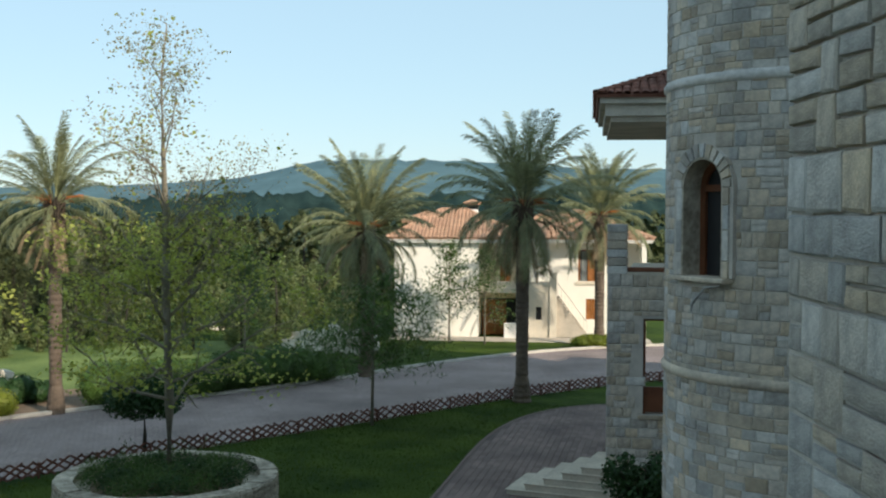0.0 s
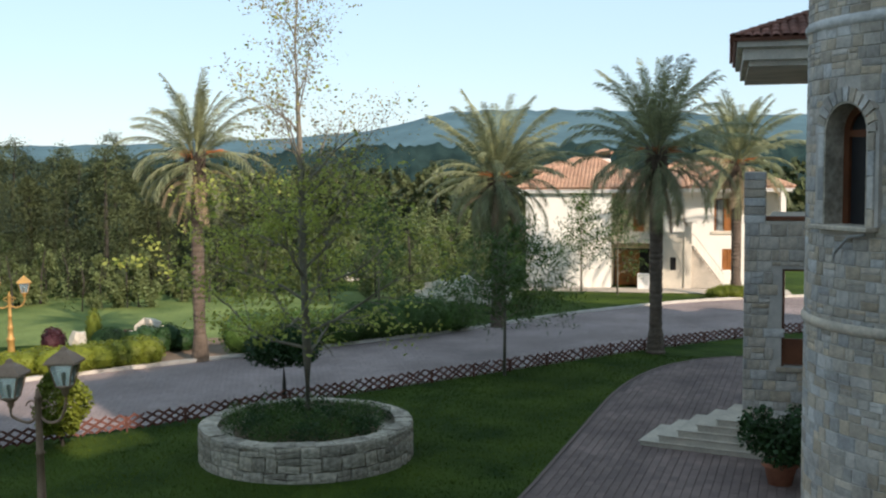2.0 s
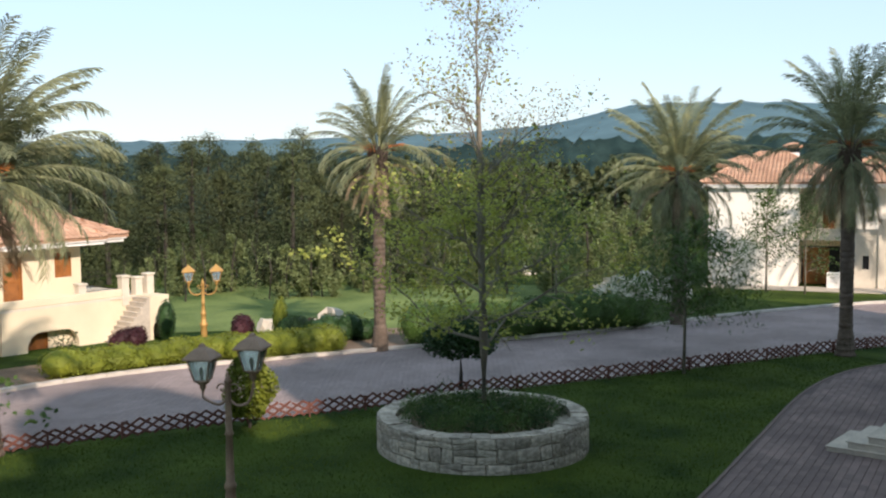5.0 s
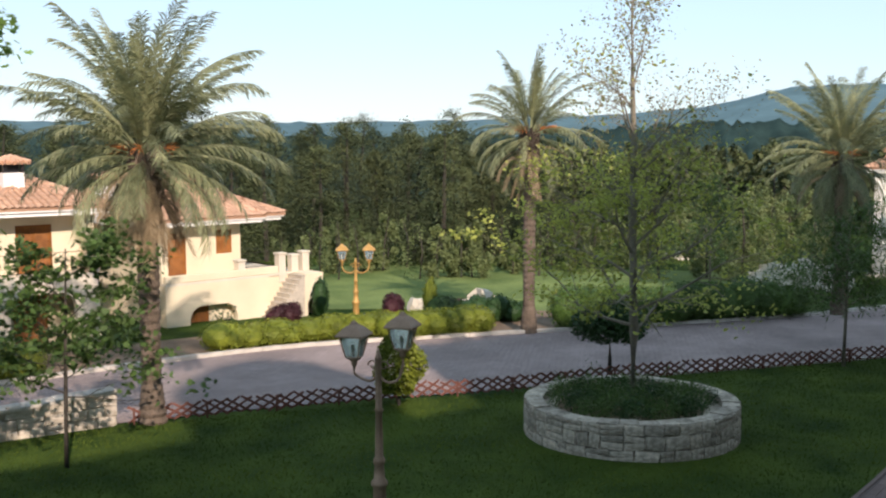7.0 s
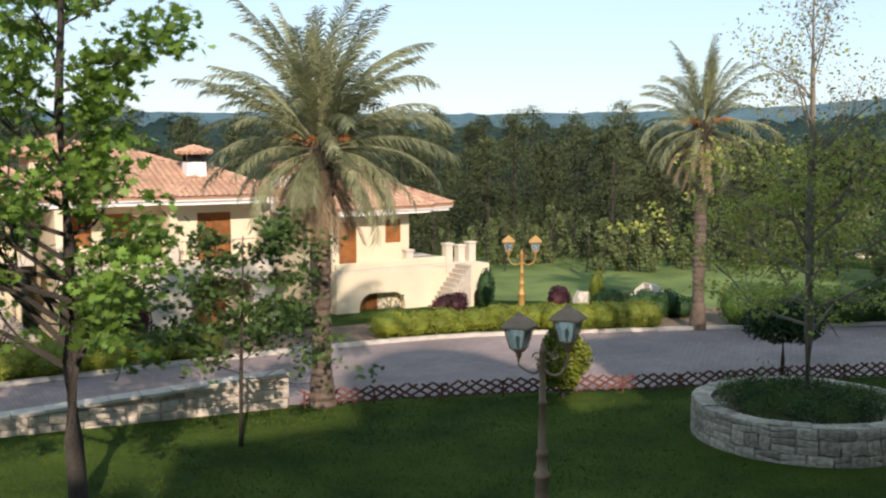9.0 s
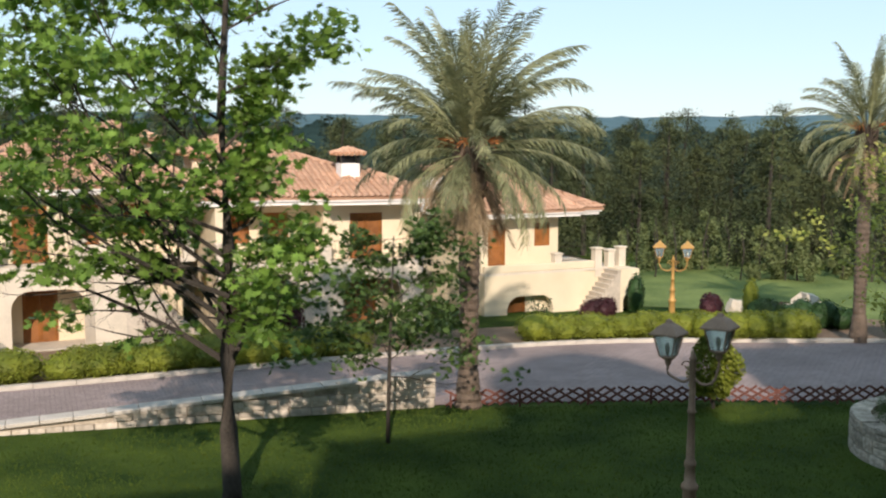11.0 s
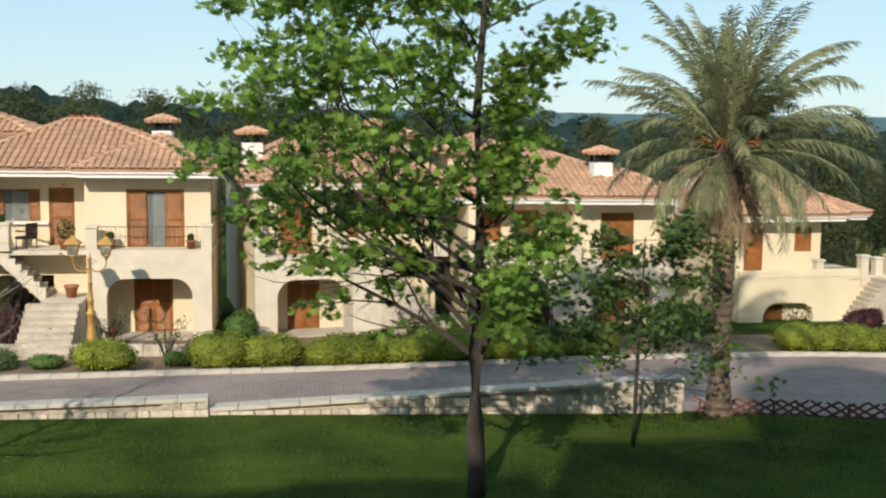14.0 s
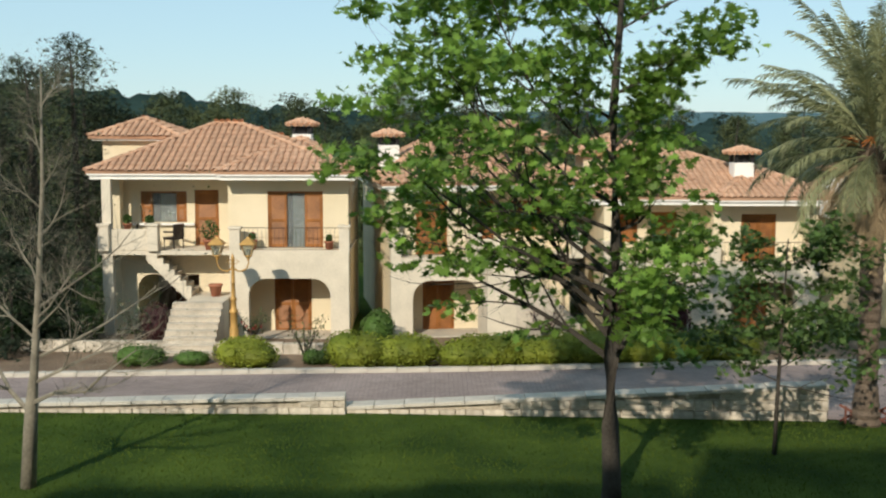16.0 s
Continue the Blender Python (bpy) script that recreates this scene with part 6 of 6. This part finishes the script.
# ---- garden walls, planter, fence ----
def planter():
    cx, cy, R = -19.27, 20.3, 2.63
    t = thing("stone_planter", Matrix.Translation((cx, cy, ground_z(cy))), "round planter of pale rubble stone with flat coping", "planter")
    part("ring_core", lathe([(R - 0.05, -0.05), (R - 0.05, 0.78), (R - 0.38, 0.78), (R - 0.38, 0.68)], 48), RUBBLE_BED, t)
    part("soil", lathe([(R - 0.3, 0.5), (R - 0.36, 0.66), (0.1, 0.76)], 32), SOIL, t)
    rng = random.Random(101)
    lay(t, "stone", courses(2 * math.pi * R, -0.03, 0.78, 0.4, 0.28, rng, 0.9),
        lambda s, z: Matrix.Translation((R * math.cos(s / R), R * math.sin(s / R), z)) @ Matrix.Rotation(s / R + math.pi / 2, 4, "Z"), RUBBLE, RUBBLE, 0.12, 300, lambda s, z: True, 0.008, 0.16)
    n = 34
    for k in range(n):
        a0, a1 = 2 * math.pi * k / n + 0.004, 2 * math.pi * (k + 1) / n - 0.004
        bm = bmesh.new()
        zt = 0.89 + rng.uniform(-0.015, 0.015)
        vs = []
        for z, o in ((0.785, 0), (zt, 0)):
            for r in (R - 0.4 + rng.uniform(-0.03, 0.03), R + 0.03 + rng.uniform(-0.025, 0.03)):
                for a in (a0, (a0 + a1) / 2, a1):
                    vs.append(bm.verts.new((r * math.cos(a), r * math.sin(a), z)))
        for q in ((6, 9, 10, 7), (7, 10, 11, 8), (0, 1, 4, 3), (1, 2, 5, 4), (3, 4, 10, 9), (4, 5, 11, 10), (0, 6, 7, 1), (1, 7, 8, 2), (0, 3, 9, 6), (2, 8, 11, 5)):
            bm.faces.new([vs[i] for i in q])
        part("coping_stone", bm, RUBBLE, t)
    s = thing("planter_shrubs", Matrix.Translation((cx, cy, ground_z(cy) + 0.68)), "dark green low shrubs filling the planter", "shrub")
    g = np.random.default_rng(102)
    pts = []
    for k in range(26):
        a, r = k * 2.4, (R - 0.75) * math.sqrt((k + 0.5) / 26)
        pts.append(ball_points(700, (r * math.cos(a), r * math.sin(a), 0.12 + 0.16 * g.random()), (0.5, 0.5, 0.26 + 0.22 * g.random()), g, 0.3))
    for k in range(150):
        a, r, h = g.random() * 6.28, (R - 0.55) * g.random() ** 0.5, 0.35 + 0.6 * g.random() ** 2
        z = np.linspace(0.1, h, 14)
        pts.append(np.stack([r * math.cos(a) + 0.05 * g.normal(size=14), r * math.sin(a) + 0.05 * g.normal(size=14), z], 1))
    for k in range(6):
        leaf_mesh("shrub", np.concatenate(pts[k::6]), 0.12, LEAF_MID if k % 3 else LEAF_DARK, "lance", g, 0.1, s, hang=-0.8)


def low_wall(name, y0, y1, z0a, z0b, x0, x1, seed):
    """A rubble garden wall along the road with a pale coping. z0a, z0b: heights of its top at both ends."""
    t = thing(name, Matrix.Identity(4), "low garden wall of pale rubble stone with flat coping", "wall")
    tagged(t, kind="structure")
    d = Vector((x1 - x0, y1 - y0, 0))
    ln = d.length
    u = d.normalized()
    turn = Matrix.Rotation(math.atan2(u.y, u.x), 4, "Z")
    bm = bmesh.new()
    vs = []
    for s in (0, 1):
        p = Vector((x0, y0, 0)) + d * s
        top = (z0a, z0b)[s] - 0.1
        for off in (0.05, 0.38):
            q = p + Vector((-u.y, u.x, 0)) * off
            vs += [bm.verts.new((q.x, q.y, -0.5)), bm.verts.new((q.x, q.y, top))]
    for q in ((0, 2, 3, 1), (4, 5, 7, 6), (0, 1, 5, 4), (2, 6, 7, 3), (1, 3, 7, 5), (0, 4, 6, 2)):
        bm.faces.new([vs[i] for i in q])
    part("wall_core", bm, RUBBLE_BED, t)
    rng = random.Random(seed)

    def place(s, z):
        if s < 0 or s > ln or z > z0a + (z0b - z0a) * s / ln - 0.14:
            return None
        p = Vector((x0, y0, 0)) + u * s
        return Matrix.Translation((p.x, p.y, z)) @ turn

    lay(t, "stone", courses(ln, -0.35, max(z0a, z0b), 0.45, 0.24, rng, 0.2), place, GARDEN_STONE, GARDEN_STONE, 0.105, 260, lambda s, z: True, 0.008, 0.05)
    n = int(ln / 0.75)
    for k in range(n):
        p = Vector((x0, y0, 0)) + d * ((k + 0.5) / n)
        zt = z0a + (z0b - z0a) * (k + 0.5) / n
        bm = a_box(-ln / n / 2 + 0.006, -0.09, -0.1, ln / n / 2 - 0.006, 0.45, 0.0, bevel=0.012)
        ob = part("coping_stone", bm, KERBM, t)
        ob.matrix_basis = Matrix.Translation((p.x, p.y, zt + rng.uniform(-0.006, 0.006))) @ turn @ Matrix.Rotation(-math.atan2(z0b - z0a, ln), 4, "Y")


def fence():
    """Low lattice of crossed wooden slats along the lawn."""
    t = thing("lattice_fence", Matrix.Identity(4), "low red-brown lattice fence between lawn and road", "fence")
    slat = a_box(-0.5, -0.5, -0.5, 0.5, 0.5, 0.5)
    ob = part("slat", slat, FENCEM)
    me = ob.data
    bpy.data.objects.remove(ob)
    pts = smooth_line(FENCE_LINE, 200)
    acc, out = 0.0, [pts[0]]
    for p, q in zip(pts, pts[1:]):
        acc += math.hypot(q[0] - p[0], q[1] - p[1])
        if acc >= 0.36:
            out.append(q)
            acc -= 0.36
    rng = random.Random(111)
    for i, (p, q) in enumerate(zip(out, out[1:])):
        d = Vector((q[0] - p[0], q[1] - p[1], 0))
        c = Vector(((p[0] + q[0]) / 2 + 0.2, (p[1] + q[1]) / 2, ground_z(p[1]) + 0.27 + rng.uniform(-0.02, 0.02)))
        turn = Matrix.Rotation(math.atan2(d.y, d.x), 4, "Z")
        for sg, off in ((1, 0.012), (-1, -0.012)):
            ob = new("slat", me)
            ob.parent = t
            ob.matrix_basis = Matrix.Translation(c) @ turn @ Matrix.Translation((0, off, 0)) @ Matrix.Rotation(sg * radians(30 + rng.uniform(-3, 3)), 4, "Y") @ Matrix.Diagonal((0.82, 0.02, 0.06, 1))
        if i % 5 == 0:
            ob = new("post", me)
            ob.parent = t
            ob.matrix_basis = Matrix.Translation((p[0] + 0.2, p[1], ground_z(p[1]) + 0.2)) @ turn @ Matrix.Diagonal((0.05, 0.05, 0.5, 1))


planter()
low_wall("garden_wall_1", -2.2, 10.05, 0.2, 0.82, -27.75, -27.45, 121)
low_wall("garden_wall_2", -22.0, -2.15, 0.2, 0.5, -27.2, -27.6, 122)
fence()


# ---- lamps ----
def lantern(parent, x, y, z, s, metal, face):
    """A four-sided lantern: tapered glass body, ribs, hipped lid and finial."""
    root = new("lantern")
    root.parent = parent
    root.matrix_basis = pose(x, y, z, 0, 0, face) @ Matrix.Diagonal((s, s, s, 1))
    lo, hi, h = 0.11, 0.2, 0.46

    def ring(r, zz):
        return [(sx * r, sy * r, zz) for sx, sy in ((-1, -1), (1, -1), (1, 1), (-1, 1))]
    a, b = ring(lo - 0.012, 0.08), ring(hi - 0.012, h)
    for i in range(4):
        k = (i + 1) % 4
        mesh_object("pane", [a[i], a[k], b[k], b[i]], [(0, 1, 2, 3)], LANTERN_GLASS, root)
    v, f = [], []
    a, b = ring(lo, 0.08), ring(hi, h)
    for i in range(4):
        tube_into(v, f, [a[i], b[i]], [0.014, 0.014], 4)
        tube_into(v, f, [a[i], a[(i + 1) % 4]], [0.014, 0.014], 4)
        tube_into(v, f, [b[i], b[(i + 1) % 4]], [0.018, 0.018], 4)
    mesh_object("ribs", v, f, metal, root)
    bm = lathe([(0.36, h - 0.01), (0.36, h + 0.02), (0.2, h + 0.14), (0.08, h + 0.2), (0.05, h + 0.24), (0.0, h + 0.27)], 4)
    bmesh.ops.rotate(bm, verts=bm.verts, cent=(0, 0, 0), matrix=Matrix.Rotation(radians(45), 3, "Z"))
    part("lid", bm, metal, root)
    part("cup", lathe([(0.02, -0.1), (0.06, -0.04), (0.05, 0.0), (0.12, 0.05), (0.14, 0.085)], 12), metal, root, smooth=True)
    part("bulb", lathe([(0.015, 0.09), (0.03, 0.16), (0.045, 0.24), (0.03, 0.31), (0.005, 0.33)], 10), WHITE, root, smooth=True)


def lamp_post(label, x, y, z, face, height, metal, arms=(-1, 1), s=1.0, arm=0.45, lift=0.0):
    t = thing("street_lamp", pose(x, y, z, 0, 0, face), label, "lamp", "lamp posts with two lanterns")
    H = height
    part("post", lathe([(0.2, 0), (0.2, 0.1), (0.15, 0.16), (0.15, 0.75), (0.12, 0.85), (0.115, 1.25), (0.15, 1.28), (0.15, 1.34), (0.1, 1.4), (0.085, 1.65), (0.105, 1.68), (0.105, 1.74), (0.075, 1.8),
                        (0.06, H * 0.72), (0.085, H * 0.725), (0.06, H * 0.74), (0.05, H - 0.1), (0.07, H - 0.08), (0.05, H - 0.03), (0.02, H + 0.06), (0.0, H + 0.12)], 12), metal, t, smooth=True)
    for sg in arms:
        pts = [(0, 0, H - 0.35), (sg * arm * 0.35, 0, H - 0.48), (sg * arm * 0.8, 0, H - 0.42), (sg * arm, 0, H - 0.25 + lift * sg), (sg * arm, 0, H - 0.12 + lift * sg)]
        part("arm", a_tube([(q[0], 0, q[1]) for q in smooth_line([(p[0], p[2]) for p in pts], 14)], 0.025, 6), metal, t)
        curl = [(sg * (0.1 + 0.1 * math.cos(a) * (1 - a / 9)), 0, H - 0.2 + 0.1 * math.sin(a) * (1 - a / 9)) for a in [k * 0.5 for k in range(14)]]
        part("scroll", a_tube(curl, 0.014, 5), metal, t)
        lantern(t, sg * arm, 0, H - 0.05 + lift * sg, s, metal, 0)
    return t


lamp_post("bronze lamp post with two glass lanterns on the lawn", -15.87, 10.45, ground_z(10.4), 35, 3.6, LAMP_METAL, lift=0.1)
lamp_post("gold lamp post with two lit-looking lanterns behind the hedge", -35.2, 22.2, ground_z(22.2), 58, 2.9, LAMP_GOLD, s=0.95, arm=0.5)
lamp_post("gold lamp post before a villa's stair", -35.4, -6.32, 0.05, 88, 3.1, LAMP_GOLD, s=0.95, arm=0.5)


# ---- garden boulders and far bits ----
def boulder(x, y, sx, sy, sz, seed, label):
    bm = bmesh.new()
    bmesh.ops.create_icosphere(bm, subdivisions=2, radius=1.0)
    for v in bm.verts:
        v.co *= 1 + 0.6 * noise.noise(v.co * 1.3 + Vector((seed, 0, 0))) + 0.4 * noise.noise(v.co * 3.2 + Vector((0, seed, 0)))
        v.co.x, v.co.y, v.co.z = v.co.x * sx, v.co.y * sy, max(v.co.z, -0.4) * sz
    ob = part("boulder", bm, PALE)
    ob.location = (x, y, ground_z(y) + 0.3 * sz)
    tagged(ob, label, "rock", "pale garden rocks")


for k, (az, d, s, flat) in enumerate(((51.0, 47.4, 0.75, 0.8), (52.3, 47.7, 0.65, 0.45), (54.6, 48.3, 0.45, 0.4), (41.3, 74, 1.2, 0.35))):
    x, y = polar(az, d)
    boulder(x, y, 0.95 * s, 0.8 * s, flat, k * 3.1, "pale limestone rock lying in the garden")
for k, (az, d, s) in enumerate(((33.9, 60, 1.1), (35.2, 60.5, 1.0), (36.4, 61, 0.9), (37.3, 61.5, 0.6))):
    x, y = polar(az, d)
    boulder(x, y, 1.1 * s, 0.9 * s, 1.0 * s, k * 5.3 + 2, "large pale rock beside the far lawn")


# ---- lawn blades ----
def lawn_blades(n, x0, x1, y0, y1, seed):
    """Short mown blades on the part of the lawn nearest to the terrace."""
    rng = np.random.default_rng(seed)
    x, y = rng.uniform(x0, x1, n), rng.uniform(y0, y1, n)
    edge = np.interp(y, [q[1] for q in FENCE_LINE], [q[0] for q in FENCE_LINE])
    walk_x = np.interp(y, [q[1] for q in WALK_EDGE], [q[0] for q in WALK_EDGE])
    ok = (x > np.where(y < 10.4, -27.3, edge + 0.3)) & ((y < 8) | (x < walk_x - 0.15)) & (np.hypot(x + 19.25, y - 20.28) > 2.8)
    x, y = x[ok], y[ok]
    pts = np.stack([x, y, -0.013 * y + 0.025], 1)
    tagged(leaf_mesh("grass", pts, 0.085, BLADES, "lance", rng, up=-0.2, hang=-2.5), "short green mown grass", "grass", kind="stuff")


lawn_blades(170000, -27.5, -11.0, -14.0, 40.0, 131)


# ---- small things about the first villa ----
def pot(x, y, z, r, h, label, plant=None, seed=0, flowers=False):
    """A terracotta flower pot, with or without a leafy plant in it."""
    t = thing("flower_pot", Matrix.Translation((x, y, z)), label, "flower pot")
    part("pot", lathe([(r * 0.7, 0), (r * 0.95, h * 0.8), (r * 1.1, h * 0.82), (r * 1.1, h), (r * 0.9, h), (r * 0.85, h * 0.85)], 14), TERRA, t, smooth=True)
    if plant:
        rng = np.random.default_rng(seed)
        leaf_mesh("plant", ball_points(260, (0, 0, h + plant * 0.45), (plant * 0.5, plant * 0.5, plant * 0.55), rng, 0.1), 0.1, LEAF_MID, "oval", rng, 0.3, t)
        if flowers:
            leaf_mesh("blossom", ball_points(24, (0, 0, h + plant * 0.6), (plant * 0.4, plant * 0.4, plant * 0.4), rng, 0.5), 0.09, FLOWER, "lobed", rng, 0.3, t, "red blossoms")


FX = -37.5
pot(FX - 0.45, -7.55, 3.08, 0.2, 0.36, "terracotta pot with a leafy plant on the terrace", 0.7, 141)
pot(FX - 0.2, -6.05, 3.13, 0.17, 0.32, "small terracotta pot on the balcony", 0.25, 142, True)
pot(FX - 0.2, -3.45, 3.13, 0.16, 0.28, "small pale pot on the balcony floor", 0.22, 143)
pot(FX - 0.3, -7.35, 1.5, 0.22, 0.42, "red terracotta pot on the stair landing")
pot(FX - 0.55, -9.6, 3.77, 0.16, 0.2, "small pot on the terrace parapet", 0.3, 144)
pot(FX - 0.32, -10.3, 3.8, 0.15, 0.2, "small pot on the terrace parapet", 0.3, 145)


def garden_chair(x, y, z, turn):
    """A dark wicker armchair."""
    t = thing("garden_chair", pose(x, y, z, 0, 0, turn), "dark wicker garden chair on the terrace", "chair", "chairs on the terrace")
    part("seat", a_box(-0.26, -0.26, 0.36, 0.26, 0.26, 0.44, bevel=0.02), IRON, t)
    part("backrest", a_box(-0.26, 0.2, 0.44, 0.26, 0.27, 0.9, bevel=0.02), IRON, t)
    for sx in (-0.23, 0.23):
        part("armrest", a_box(sx - 0.03, -0.24, 0.6, sx + 0.03, 0.24, 0.65, bevel=0.01), IRON, t)
        for sy in (-0.22, 0.22):
            part("leg", a_tube([(sx, sy, 0), (sx, sy, 0.37)], 0.02, 6), IRON, t)


garden_chair(FX - 0.95, -10.4, 3.03, 20)
garden_chair(FX - 1.0, -8.9, 3.03, -30)


def front_wall_garden():
    t = tagged(thing("garden_wall_3", Matrix.Identity(4), "low pale retaining wall before the villa's garden", "wall"), kind="structure")
    rng = random.Random(151)
    for k in range(20):
        y = -13.0 + 0.52 * k
        part("block", a_box(-35.15, y, -0.05, -34.85, y + 0.505, 0.36 + ground_z(y) + rng.uniform(-0.01, 0.01), bevel=0.015), GARDEN_STONE, t)


front_wall_garden()


def rose_bush(x, y, h, seed, label, mat=LEAF_WILLOW, flowers=True):
    """A loose open shrub: bare stems with a few leaves, some with red flowers."""
    rng = np.random.default_rng(seed)
    t = thing("rose_bush", Matrix.Translation(at(x, y)), label, "shrub")
    v, f, tips = [], [], []
    for k in range(12):
        a, l = k * 2.4, h * rng.uniform(0.6, 1.1)
        p = [Vector((0, 0, 0)), Vector((0.2 * l * math.cos(a), 0.2 * l * math.sin(a), 0.5 * l)), Vector((0.45 * l * math.cos(a), 0.45 * l * math.sin(a), l))]
        tube_into(v, f, p, [0.02, 0.014, 0.006], 4)
        tips += [tuple(p[1].lerp(p[2], q)) for q in (0.2, 0.6, 1.0)]
    mesh_object("stem_growth", v, f, BARK, t)
    tips = np.array(tips)
    leaf_mesh("leaves", tips[rng.integers(0, len(tips), 320)] + rng.normal(size=(320, 3)) * 0.1, 0.08, mat, "oval", rng, 0.3, t)
    if flowers:
        leaf_mesh("blossom", tips[rng.integers(0, len(tips), 26)] + rng.normal(size=(26, 3)) * 0.04, 0.1, FLOWER, "lobed", rng, 0.3, t, "red blossoms")


rose_bush(-34.2, -3.9, 1.3, 161, "open leafy shrub at the garden wall", LEAF_WILLOW, False)
rose_bush(-36.4, -5.9, 1.1, 162, "rose bush with red flowers by the porch")
rose_bush(-36.3, -9.6, 1.5, 163, "tangled bare shrub under the stair", LEAF_DARK, False)
rose_bush(-35.9, -11.2, 1.6, 164, "bushy shrub at the corner of the villa", LEAF_DARK, False)
rose_bush(-37.0, 3.9, 1.2, 165, "bare spiky shrub beside the stair", LEAF_PURPLE, False)
rose_bush(-38.6, 18.4, 0.9, 166, "small shrub at the porch", LEAF_DARK, False)
hedge("shrub", [(-36.6, -12.4), (-36.8, -11.4)], 1.5, 2.2, LEAF_HEDGE_DARK, "tall green shrub beside the stair", 167, category="shrub")


# ---- pavers of the garden walk ----
def walk_pavers():
    """Rows of chamfered pavers on the walk; the nearest lie as single pieces, the rest joined."""
    walk_ob = bpy.data.objects["pavement"]
    rng = random.Random(151)
    a = radians(108)
    fw, rt = Vector((math.cos(a), math.sin(a), 0)), Vector((math.sin(a), -math.cos(a), 0))
    v0 = [(sx * 0.5, sy * 0.5, -0.6) for sx, sy in ((-1, -1), (1, -1), (1, 1), (-1, 1))]
    v0 += [(sx * 0.5, sy * 0.5, 0.1) for sx, sy in ((-1, -1), (1, -1), (1, 1), (-1, 1))]
    v0 += [(sx * 0.49, sy * 0.475, 0.5) for sx, sy in ((-1, -1), (1, -1), (1, 1), (-1, 1))]
    f0 = [(q + i, q + (i + 1) % 4, q + 4 + (i + 1) % 4, q + 4 + i) for q in (0, 4) for i in range(4)] + [(8, 9, 10, 11)]
    one = bpy.data.meshes.new("paver")
    one.from_pydata(v0, [], f0)
    one.materials.append(PAVER)
    verts, faces, count = [], [], 0
    turn = Matrix.Rotation(a, 4, "Z")
    ys, xs = [q[1] for q in WALK_EDGE], [q[0] for q in WALK_EDGE]
    for i in range(-70, 90):
        for j in range(-10, 130):
            p = Vector((-10.0, 20.0, 0)) + rt * (i * 0.2) + fw * (j * 0.4 + (0.2 if i % 2 else 0.0) - 6.0)
            if not 15.0 < p.y < 42.0:
                continue
            e = float(np.interp(p.y, ys, xs))
            if not e + 0.16 < p.x < min(e + 9.5, -1.8):
                continue
            m = Matrix.Translation((p.x, p.y, ground_z(p.y) + 0.028 + rng.uniform(-0.003, 0.003))) @ turn @ Matrix.Rotation(rng.uniform(-0.012, 0.012), 4, "X") @ Matrix.Diagonal((0.392, 0.193, 0.03, 1))
            if count < 300 and p.y < 24.5 and p.x < -7.0:
                ob = new("paver", one)
                ob.parent = walk_ob
                ob.matrix_basis = m
                count += 1
            else:
                b = len(verts)
                verts += [m @ Vector(q) for q in v0]
                faces += [tuple(b + q for q in w) for w in f0]
    tagged(mesh_object("far_pavers", verts, faces, PAVER_J, walk_ob), kind="stuff")


walk_pavers()
